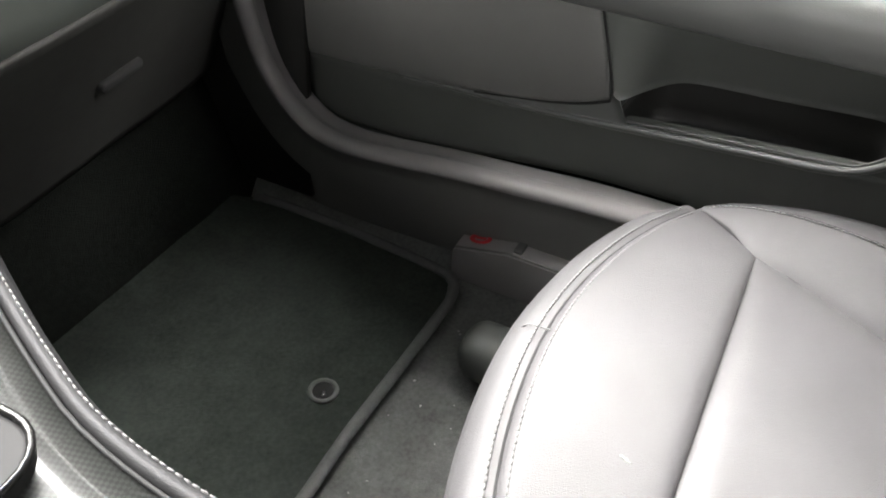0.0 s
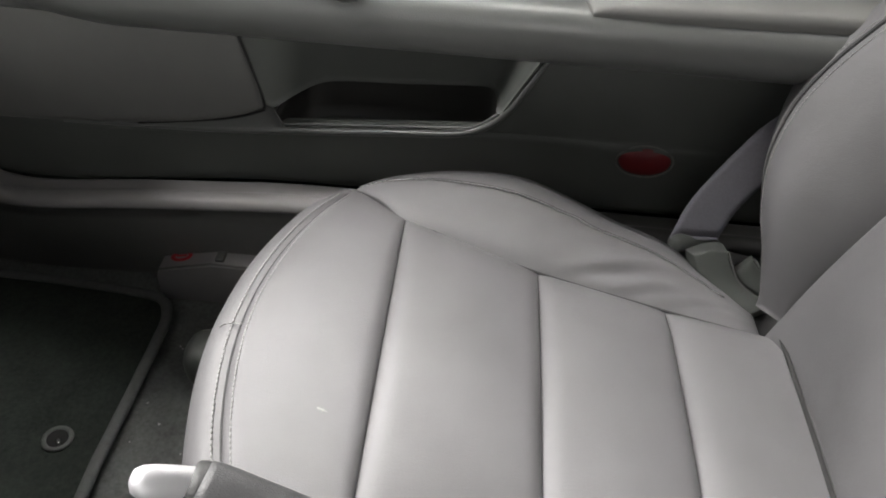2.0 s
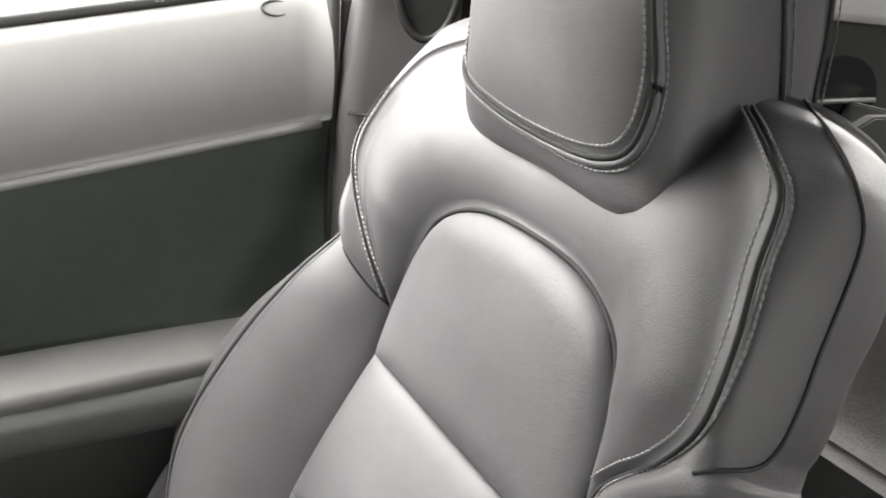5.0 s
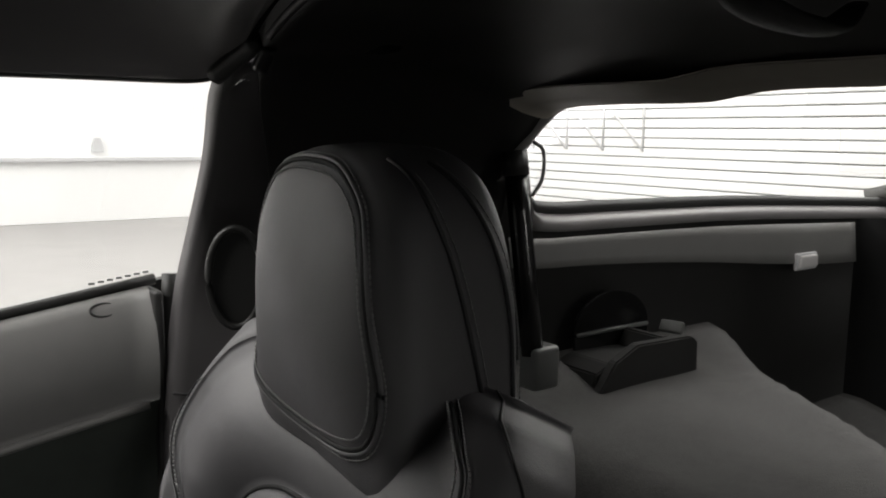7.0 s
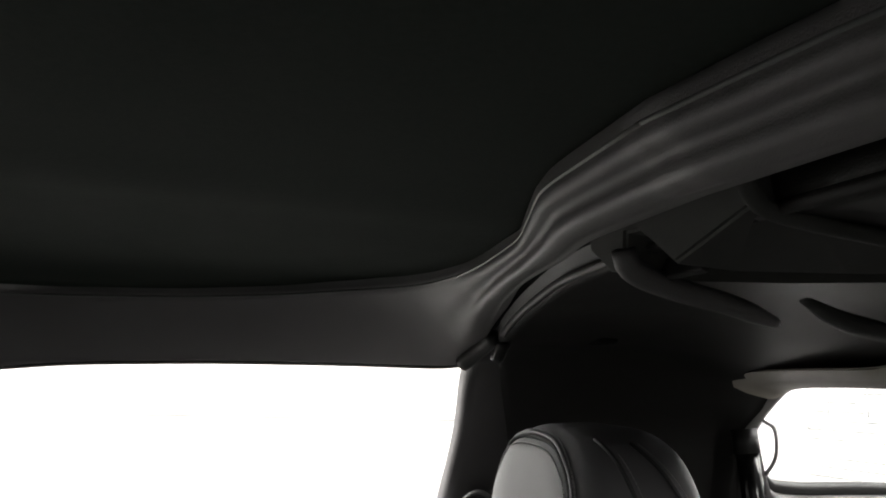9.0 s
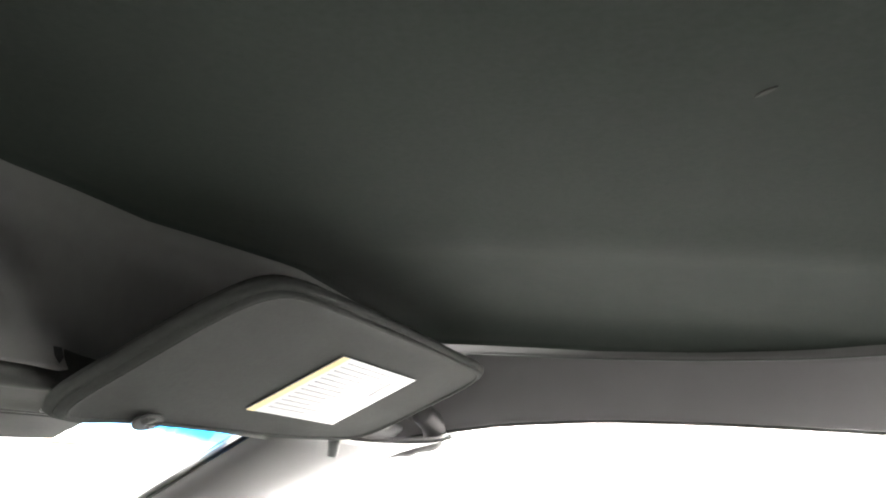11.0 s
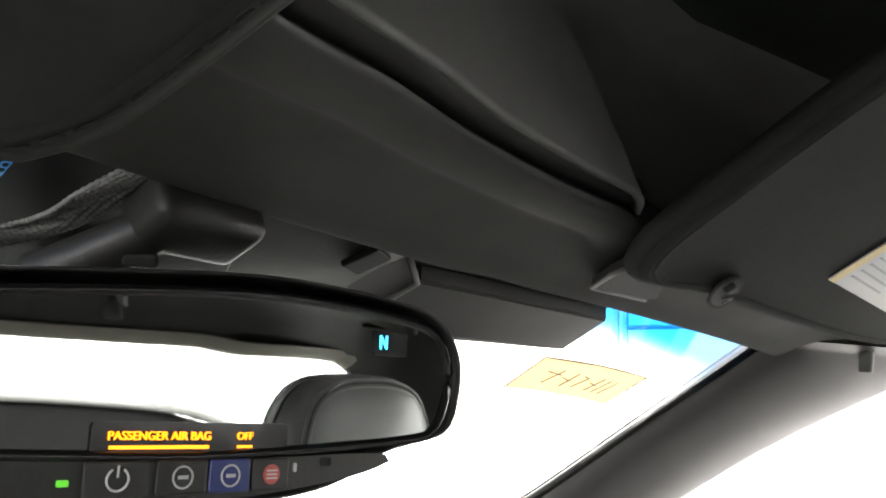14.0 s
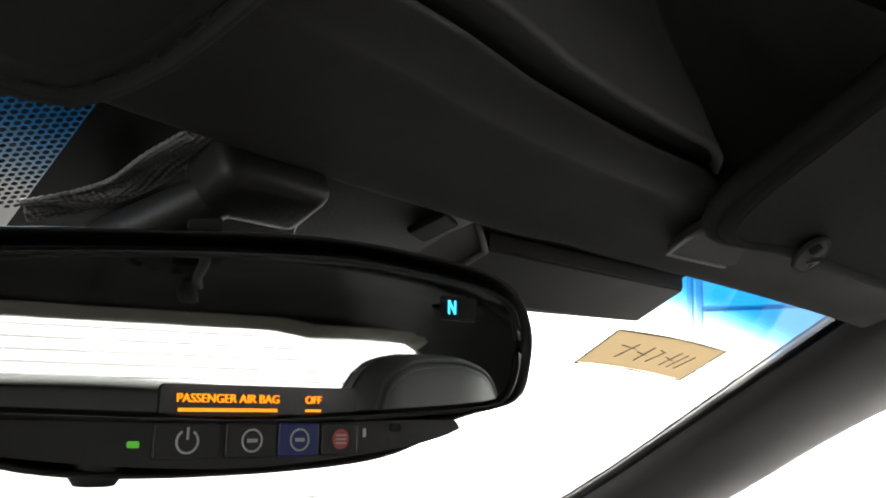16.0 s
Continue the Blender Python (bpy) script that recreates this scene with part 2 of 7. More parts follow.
def part(name, bm, mat, parent, label="", smooth=False):
    me = bpy.data.meshes.new(name)
    bm.to_mesh(me)
    bm.free()
    if smooth:
        me.polygons.foreach_set("use_smooth", [True] * len(me.polygons))
    me.materials.append(mat)
    ob = new(name, me)
    if parent is not None:
        ob.parent = parent
    if label:
        ob["label"] = label
    return ob


def thing(name, label, category, group="", kind=""):
    return tagged(new(name), label, category, group, kind)


def spline(pts, n, closed=False):
    """n points on a smooth curve through pts, evenly spread."""
    p = np.array(pts, float)
    k = len(p)
    if closed:
        q = np.vstack([p[-1], p, p[0], p[1]])
        segs = k
    else:
        q = np.vstack([2 * p[0] - p[1], p, 2 * p[-1] - p[-2]])
        segs = k - 1
    fine = []
    for i in range(segs):
        a, b, c, d = q[i:i + 4]
        for t in np.linspace(0, 1, 16, endpoint=False):
            fine.append(0.5 * (2 * b + (c - a) * t + (2 * a - 5 * b + 4 * c - d) * t ** 2 + (3 * b - a - 3 * c + d) * t ** 3))
    fine.append(q[1] if closed else p[-1])
    fine = np.array(fine)
    s = np.concatenate([[0], np.cumsum(np.linalg.norm(np.diff(fine, axis=0), axis=1))])
    u = np.linspace(0, s[-1], n + 1)[:-1] if closed else np.linspace(0, s[-1], n)
    return np.stack([np.interp(u, s, fine[:, j]) for j in range(p.shape[1])], 1)


def grid_faces(nu, nv, wrap_u=False, wrap_v=False, base=0):
    """Faces of a grid of nu rows by nv columns."""
    f = []
    for i in range(nu if wrap_u else nu - 1):
        for j in range(nv if wrap_v else nv - 1):
            a, b = i, (i + 1) % nu
            c, d = j, (j + 1) % nv
            f.append((base + a * nv + c, base + a * nv + d, base + b * nv + d, base + b * nv + c))
    return f


def surface(name, grid, mat, parent=None, label="", wrap_u=False, wrap_v=False, out=None, thick=0.0):
    """A sheet through a grid of points; thick gives it a back and edges."""
    g = np.array(grid, float)
    nu, nv = g.shape[:2]
    faces = grid_faces(nu, nv, wrap_u, wrap_v)
    du = np.gradient(g, axis=0)
    dv = np.gradient(g, axis=1)
    nrm = np.cross(dv, du)
    if out is not None and np.sum(nrm.reshape(-1, 3) @ np.array(out, float)) < 0:
        nrm = -nrm
        faces = [f[::-1] for f in faces]
    verts = g.reshape(-1, 3)
    if thick:
        nrm = nrm / np.maximum(np.linalg.norm(nrm, axis=2, keepdims=True), 1e-9)
        back = (g - nrm * thick).reshape(-1, 3)
        m = nu * nv
        extra = [tuple(m + k for k in f[::-1]) for f in faces]
        edge = [(i, 0) for i in range(nu)] + [(nu - 1, j) for j in range(1, nv)] + [(i, nv - 1) for i in range(nu - 2, -1, -1)] + [(0, j) for j in range(nv - 2, 0, -1)]
        ids = [i * nv + j for i, j in edge]
        for a, b in zip(ids, ids[1:] + ids[:1]):
            extra.append((a, b, m + b, m + a))
        verts = np.vstack([verts, back])
        faces = faces + extra
    return mesh_object(name, verts, faces, mat, parent, label)


def resample(c, w):
    s = np.linspace(0, 1, len(c))
    return np.stack([np.interp(w, s, c[:, j]) for j in range(3)], 1)


def panel(name, parent, mat, b0, b1, s0, s1, puff, out, edge=0.12, skirt=0.02, crown=0.35, label="", n=26, wrinkle=0.0, folds=()):
    """A padded upholstery panel between four edge curves, sunk along its seams; folds are creases (y, v, y, v, height)."""
    w = 0.5 - 0.5 * np.cos(np.pi * np.linspace(0, 1, n))
    cs = [resample(spline(c, 40), w) for c in (b0, b1, s0, s1)]
    uu, vv = np.meshgrid(w, w)
    b0, b1, s0, s1 = cs
    u, v = uu[..., None], vv[..., None]
    g = ((1 - v) * b0[None] + v * b1[None] + (1 - u) * s0[:, None] + u * s1[:, None]
         - (1 - u) * (1 - v) * b0[0] - u * (1 - v) * b0[-1] - (1 - u) * v * b1[0] - u * v * b1[-1])
    nrm = np.cross(np.gradient(g, axis=1), np.gradient(g, axis=0))
    flip = np.sum(nrm.reshape(-1, 3) @ np.array(out, float)) < 0
    if flip:
        nrm = -nrm
    nrm /= np.maximum(np.linalg.norm(nrm, axis=2, keepdims=True), 1e-9)

    def e(t):
        k = np.clip(np.minimum(t, 1 - t) / edge, 0, 1)
        return np.sqrt(1 - (1 - k) ** 2) * (1 - crown + crown * 4 * t * (1 - t))

    h = puff * e(uu) * e(vv)
    if wrinkle:
        for i in range(n):
            for j in range(n):
                q = Vector(g[i, j]) * 28
                fold = noise.noise(Vector((q.x * 0.35, q.y, q.z)))
                if wrinkle > 0.002:
                    x, y, z = g[i, j]
                    fold = (0.3 * fold + noise.noise(Vector((75 * x + 22 * y, 13 * y, 75 * z)))) * float(sstep(-0.04, -0.20, y))
                h[i, j] += wrinkle * fold * e(uu[i, j]) * e(vv[i, j])
    for ya, va, yb, vb, up in folds:
        run = np.clip((g[..., 1] - ya) / (yb - ya), 0, 1)
        off = vv - (va + (vb - va) * run)
        h += up * np.sin(np.pi * run) ** 0.7 * (np.exp(-(off / 0.05) ** 2) - 0.7 * np.exp(-((off + 0.10) / 0.06) ** 2))
    g = g + nrm * h[..., None]
    faces = grid_faces(n, n)
    verts = [tuple(p) for p in g.reshape(-1, 3)]
    ring = [(0, j) for j in range(n)] + [(i, n - 1) for i in range(1, n)] + [(n - 1, j) for j in range(n - 2, -1, -1)] + [(i, 0) for i in range(n - 2, 0, -1)]
    base = len(verts)
    for i, j in ring:
        verts.append(tuple(g[i, j] - nrm[i, j] * skirt))
    ids = [i * n + j for i, j in ring]
    m = len(ring)
    for k in range(m):
        faces.append((ids[(k + 1) % m], ids[k], base + k, base + (k + 1) % m))
    if flip:
        faces = [f[::-1] for f in faces]
    return mesh_object(name, verts, faces, mat, parent, label)


def tube_arrays(pts, radius, sides=8, flat=1.0, up=(0, 0, 1), closed=False):
    p = np.array(pts, float)
    k = len(p)
    r = np.broadcast_to(np.array(radius, float), (k,))
    if closed:
        tan = np.roll(p, -1, 0) - np.roll(p, 1, 0)
    else:
        tan = np.gradient(p, axis=0)
    tan /= np.maximum(np.linalg.norm(tan, axis=1, keepdims=True), 1e-9)
    verts = []
    last = np.array(up, float)
    for i in range(k):
        side = np.cross(tan[i], last)
        if np.linalg.norm(side) < 1e-6:
            side = np.cross(tan[i], (1, 0, 0.3))
        side /= np.linalg.norm(side)
        nn = np.cross(side, tan[i])
        if not closed:
            last = nn
        for a in np.linspace(0, 2 * np.pi, sides, endpoint=False):
            verts.append(p[i] + r[i] * (np.cos(a) * side + flat * np.sin(a) * nn))
    faces = grid_faces(k, sides, wrap_u=closed, wrap_v=True)
    if not closed:
        faces.append(tuple(range(sides))[::-1])
        faces.append(tuple((k - 1) * sides + j for j in range(sides)))
    return verts, faces


def tube(name, pts, radius, mat, parent=None, label="", sides=8, flat=1.0, up=(0, 0, 1), closed=False):
    v, f = tube_arrays(pts, radius, sides, flat, up, closed)
    return mesh_object(name, v, f, mat, parent, label)


def stitches(name, curve, parent, mat=None, pitch=0.0042, length=0.0037, r=0.0006, label=""):
    """A row of thread stitches along a curve, joined into one part."""
    c = np.array(curve, float)
    s = np.concatenate([[0], np.cumsum(np.linalg.norm(np.diff(c, axis=0), axis=1))])
    verts, faces = [], []
    for d in np.arange(0, s[-1] - length, pitch):
        seg = np.stack([[np.interp(d + k * length, s, c[:, j]) for j in range(3)] for k in (0, 0.5, 1)])
        v, f = tube_arrays(seg, [r * 0.6, r, r * 0.6], 5)
        b = len(verts)
        verts += v
        faces += [tuple(b + i for i in q) for q in f]
    return mesh_object(name, verts, faces, mat or THREAD, parent, label)


def rbox(size, bevel, m=None, segments=3):
    """A box with rounded edges."""
    bm = bmesh.new()
    bmesh.ops.create_cube(bm, size=1.0)
    bmesh.ops.scale(bm, vec=size, verts=bm.verts)
    if bevel:
        bmesh.ops.bevel(bm, geom=list(bm.edges), offset=bevel, segments=segments, profile=0.5, affect="EDGES")
    if m is not None:
        bmesh.ops.transform(bm, matrix=m, verts=bm.verts)
    return bm


def plate(outline, thick, m, bevel=0.0):
    """A flat plate with this outline in its own x and y, thick along z, laid at the pose m."""
    bm = bmesh.new()
    f = bm.faces.new([bm.verts.new((x, y, 0)) for x, y in outline])
    ext = bmesh.ops.extrude_face_region(bm, geom=[f])
    bmesh.ops.translate(bm, vec=(0, 0, thick), verts=[v for v in ext["geom"] if isinstance(v, bmesh.types.BMVert)])
    bmesh.ops.recalc_face_normals(bm, faces=bm.faces)
    if bevel:
        top = [e for e in bm.edges if all(abs(v.co.z - thick) < 1e-6 for v in e.verts)]
        bmesh.ops.bevel(bm, geom=top, offset=bevel, segments=3, profile=0.5, affect="EDGES")
    bmesh.ops.transform(bm, matrix=m, verts=bm.verts)
    return bm


def rounded(w, h, r, k=6):
    """A rounded rectangle's outline, centred."""
    pts = []
    for cx, cy, a0 in ((w / 2 - r, h / 2 - r, 0), (-w / 2 + r, h / 2 - r, 90), (-w / 2 + r, -h / 2 + r, 180), (w / 2 - r, -h / 2 + r, 270)):
        for i in range(k + 1):
            a = radians(a0 + 90 * i / k)
            pts.append((cx + r * math.cos(a), cy + r * math.sin(a)))
    return pts


def lettering(name, text, size, m, mat, parent, extrude=0.0003):
    """Words in the built-in font, as a mesh."""
    cu = bpy.data.curves.new(name, "FONT")
    cu.body, cu.size, cu.extrude = text, size, extrude
    cu.align_x, cu.align_y = "CENTER", "CENTER"
    tmp = new(name + "_curve", cu)
    me = bpy.data.meshes.new_from_object(tmp)
    bpy.data.objects.remove(tmp)
    me.materials.append(mat)
    me.transform(m)
    ob = new(name, me)
    ob.parent = parent
    return ob


def sstep(a, b, x):
    t = np.clip((x - a) / (b - a), 0, 1)
    return t * t * (3 - 2 * t)


def arr(*p):
    return np.array(p, float)

# ---------------------------------------------------------------- the hall outside
def build_hall():
    fl = surface("hall_floor", [[(x, y, -0.25) for x in np.linspace(-60, 60, 9)] for y in np.linspace(-60, 60, 9)], HALLFLOOR, out=(0, 0, 1))
    tagged(fl, "smooth pale grey concrete hall floor", "floor", kind="structure")
    wall = part("wall_east", rbox((0.3, 44, 6.0), 0, Matrix.Translation((11.0, -2, 3.3))), HALLWALL, None)
    tagged(wall, "white painted hall wall", "wall", kind="structure")
    low = part("wall_east_base", rbox((0.12, 44, 0.80), 0.01, Matrix.Translation((10.79, -2, 0.15))), HALLWALL, None)
    tagged(low, "white low wall base with a ledge", "wall", kind="structure")
    ob = part("wall_ledge", rbox((0.10, 44, 0.05), 0.01, Matrix.Translation((10.70, -2, 0.525))), HALLGREY, None)
    tagged(ob, "thin grey ledge along the white hall wall", "ledge", kind="structure")
    for k in range(9):
        st = part("wall_fitting", plate([(-0.075, -0.09), (0.075, -0.09), (0.06, 0.03), (0.03, 0.09), (-0.03, 0.09), (-0.06, 0.03)], 0.06, pose(10.852, -8.04 + 1.69 * k, 0.70, 90, 0, -90), 0.01), HALLGREY, None)
        tagged(st, "small grey fitting on the white hall wall", "wall fitting", "wall fittings")
    door = thing("roller_door", "white slatted roller door in the hall wall", "door", kind="structure")
    bm0 = rbox((13.0, 0.05, 0.125), 0.012, None, 1)
    me = bpy.data.meshes.new("slat")
    bm0.to_mesh(me)
    bm0.free()
    me.materials.append(HALLWALL)
    for k in range(34):
        o = new("slat", me)
        o.parent = door
        o.location = (4.4, -9.9, -0.18 + 0.14 * k)
    part("backing", rbox((13.2, 0.04, 5.0), 0, Matrix.Translation((4.4, -9.98, 2.2))), HALLGREY, door)
    for k in range(4):
        x = 10.27 - 0.78 * k
        b = tube("bracket", [(x, -9.87, 0.67), (x, -9.855, 1.3), (x, -9.87, 1.32)], 0.018, HALLGREY, door, "grey steel angle bracket")
        tube("brace", [(x, -9.855, 0.69), (x + 0.62, -9.855, 1.28)], 0.016, HALLGREY, b)
    post = thing("steel_post", "pair of thin grey steel posts with cross rails", "post")
    for x, y in ((8.30, 3.11), (8.33, 3.02)):
        part("upright", rbox((0.06, 0.06, 5.0), 0.01, Matrix.Translation((x, y, 2.25))), HALLGREY, post)
    tube("cross_rail", [(8.34, 2.99, 1.76), (10.59, 2.33, 2.00)], 0.03, HALLGREY, post)
    tube("cross_rail", [(8.33, 3.01, 1.03), (9.90, 2.65, 1.08)], 0.03, HALLGREY, post)


# ---------------------------------------------------------------- car shell
def build_floor():
    xs = np.linspace(-0.75, 0.715, 40)
    ys = np.concatenate([np.linspace(-0.75, 0.52, 40), np.linspace(0.54, 0.95, 18)])
    g = []
    for y in ys:
        row = []
        for x in xs:
            z = -0.006 + 0.42 * max(0, y - 0.56) ** 1.15 * 1.6
            z += 0.07 * sstep(0.690, 0.755, x)
            z += 0.002 * noise.noise(Vector((x * 9, y * 9, 0)))
            row.append((x, y, z))
        g.append(row)
    ob = surface("floor", g, CARPET, out=(0, 0, 1), thick=0.02)
    tagged(ob, "dark charcoal carpeted car floor", "floor", kind="structure")
    g = [[(x, 0.553 + 0.24 * t, -0.004 + 0.55 * t) for x in np.linspace(-0.75, 0.80, 20)] for t in np.linspace(0, 1, 16)]
    # Near-black colour of its own, darker than the mat.
    ob = surface("firewall", g, WALLDARK, out=(0, -1, 0), thick=0.03)
    tagged(ob, "black carpeted footwell firewall", "wall", kind="structure")


def build_mat():
    mat = thing("floor_mat", "black carpet floor mat with a bound edge", "floor mat")
    # outline: rear edge, rounded outer corner, outer side, front, inner side
    ol = [(0.24, 0.262), (0.45, 0.257), (0.60, 0.254), (0.632, 0.256), (0.656, 0.268), (0.664, 0.300), (0.670, 0.36), (0.674, 0.50), (0.660, 0.556), (0.60, 0.562), (0.35, 0.562), (0.23, 0.552), (0.21, 0.35)]
    c = spline([(x, y, 0) for x, y in ol], 120, closed=True)
    ctr = c.mean(0)
    verts, faces = [], []
    rings = np.linspace(1, 0, 22)[:-1]

    def top(x, y):
        return 0.006 + 0.55 * max(0, y - 0.55) + 0.0012 * noise.noise(Vector((x * 22, y * 22, 1)))

    for r in rings:
        for p in c:
            q = ctr + (p - ctr) * r
            verts.append((q[0], q[1], top(q[0], q[1])))
    n = len(c)
    faces = grid_faces(len(rings), n, wrap_v=True)
    verts.append((ctr[0], ctr[1], top(ctr[0], ctr[1])))
    last = (len(rings) - 1) * n
    for j in range(n):
        faces.append((last + j, last + (j + 1) % n, len(verts) - 1))
    mesh_object("carpet_pad", verts, faces, MATCARPET, mat)
    hem = [p for p in np.roll(c, 8, axis=0) if p[0] > 0.23 and p[1] < 0.545]
    tube("binding", [(p[0], p[1], top(p[0], p[1]) + 0.001) for p in hem], 0.0062, BINDING, mat, "grey woven edge binding", sides=10, flat=0.85)
    gx, gy = 0.461, 0.303
    a = np.linspace(0, 2 * np.pi, 28, endpoint=False)
    tube("grommet", [(gx + 0.0125 * math.cos(t), gy + 0.0125 * math.sin(t), 0.008) for t in a], 0.0024, BINDING, mat, "round dark grommet", sides=10, flat=0.7, closed=True)
    bm = bmesh.new()
    bmesh.ops.create_cone(bm, cap_ends=True, segments=24, radius1=0.010, radius2=0.010, depth=0.004, matrix=Matrix.Translation((gx, gy, 0.0065)))
    part("grommet_hole", bm, SEAMSHADE, mat)
    # Chrome chip added for the bright glint in the hole.
    part("grommet_glint", rbox((0.006, 0.004, 0.003), 0.001, pose(gx - 0.004, gy - 0.003, 0.0095, 0, 10, 30)), CHROME, mat, smooth=True)


def build_sill():
    # trim band along the door opening: a bright rounded lip and a flat step behind it, rising at the front into the hinge pillar
    path = spline([(0.668, -0.62, 0.137), (0.668, -0.20, 0.138), (0.668, 0.10, 0.138), (0.668, 0.20, 0.132), (0.668, 0.29, 0.125), (0.668, 0.36, 0.117), (0.668, 0.41, 0.114), (0.668, 0.45, 0.122), (0.668, 0.482, 0.146), (0.668, 0.506, 0.180), (0.667, 0.520, 0.22), (0.664, 0.530, 0.28), (0.656, 0.538, 0.42), (0.648, 0.545, 0.55)], 90)
    tan = np.gradient(path, axis=0)
    tan /= np.linalg.norm(tan, axis=1, keepdims=True)
    prof = spline([(0.014, -0.003, 0), (0.003, -0.001, 0), (0.0, 0.004, 0), (0.002, 0.010, 0), (0.008, 0.0135, 0), (0.016, 0.0135, 0), (0.022, 0.0100, 0), (0.030, 0.0090, 0), (0.040, 0.0088, 0), (0.045, 0.006, 0), (0.047, -0.002, 0), (0.048, -0.040, 0)], 40)
    g, low = [], []
    for p, t in zip(path, tan):
        nrm = np.array([0, -t[2], t[1]])
        if nrm[2] < 0 and abs(t[2]) < 0.7:
            nrm = -nrm
        g.append([p + np.array([q[0], 0, 0]) + nrm * q[1] for q in prof])
        a = p - nrm * 0.002
        down = nrm * 0.35 + arr(0, 0, 0.65)
        low.append([a + arr(0.012 + 0.020 * k, 0, 0) - down * 0.13 * k for k in np.linspace(0, 1, 6)])
    cutk = sum(p[1] < -0.14 for p in path)
    # Rear run keeps the trim's profile in a darker colour.
    ob = surface("sill_rear_run", g[:cutk], DARKPL, out=(-0.3, 0, 1), thick=0.003)
    tagged(ob, "darker rear run of the sill trim beside the seat hinge", "sill cover", kind="structure")
    ob = surface("sill_trim", g[cutk - 1:], SILLBAND, out=(-0.3, 0, 1), thick=0.003)
    tagged(ob, "satin grey door sill trim rising at the front", "sill trim", kind="structure")
    ob = surface("sill_side", low, SPEAKERPAD, out=(-1, 0, 0), thick=0.006)
    tagged(ob, "dark grained inner face of the door sill", "sill", kind="structure")
    ob = part("hinge_pillar", rbox((0.02, 0.62, 0.34), 0.004, Matrix.Translation((0.752, 0.72, 0.34))), DARKPL, None)
    tagged(ob, "dark trim of the door hinge pillar", "pillar", kind="structure")
    # Black strip added for the shade in the gap under the door.
    ob = part("sill_gap_filler", rbox((0.012, 1.22, 0.10), 0.004, Matrix.Translation((0.744, 0.02, 0.125))), FLATBLACK, None)
    tagged(ob, "black filler strip for the dark gap behind the sill trim", "seal", kind="structure")
    ob = part("sill_cap", rbox((0.19, 1.60, 0.02), 0.004, Matrix.Translation((0.81, 0.12, 0.100))), DOORLOW, None)
    tagged(ob, "dark grained outer sill", "sill", kind="structure")
    kick = surface("kick_panel", [[(0.690 + 0.03 * t, y, 0.02 + 0.60 * t) for t in np.linspace(0, 1, 8)] for y in np.linspace(0.47, 0.95, 10)], DARKPL, out=(-1, 0, 0), thick=0.01)
    tagged(kick, "dark plastic kick panel in the footwell", "kick panel", kind="structure")


def build_dash():
    d = thing("dashboard", "dark grey dashboard underside with the glovebox", "dashboard")
    prof = spline([(0.75, 0.285, 0), (0.60, 0.295, 0), (0.50, 0.312, 0), (0.468, 0.330, 0), (0.458, 0.352, 0), (0.475, 0.44, 0), (0.49, 0.53, 0), (0.47, 0.58, 0), (0.52, 0.63, 0), (0.66, 0.66, 0), (0.90, 0.66, 0)], 48)
    g = [[(x, p[0] + 0.05 * (abs(x) / 0.7) ** 4 + 0.10 * sstep(0.20, 0.02, x), p[1]) for p in prof] for x in np.linspace(-0.72, 0.70, 40)]
    surface("dash_pad", g, DOORSKIN, d, out=(0, -1, 0.2), thick=0.01)
    face = spline([(0.455, 0.342, 0), (0.466, 0.325, 0), (0.486, 0.290, 0), (0.508, 0.250, 0), (0.530, 0.205, 0), (0.548, 0.165, 0)], 20)
    g = [[(x, p[0] + 0.05 * (abs(x) / 0.7) ** 4, p[1] - 0.012 * sstep(0.50, 0.68, x)) for p in face] for x in np.linspace(0.20, 0.69, 24)]
    surface("glovebox_face", g, HEADERTRIM, d, out=(0, -1, -0.4), thick=0.006)
    seam = [(x, 0.452 + 0.05 * (abs(x) / 0.7) ** 4, 0.425) for x in np.linspace(0.30, 0.64, 20)]
    tube("glovebox_gap", seam, 0.0022, SEAMSHADE, d)
    bm = rbox((0.055, 0.012, 0.010), 0.004, pose(0.50, 0.515, 0.258, 10, 0, 8))
    part("latch_bar", bm, SILVER, d, "small dull metal bar under the dash", smooth=True)


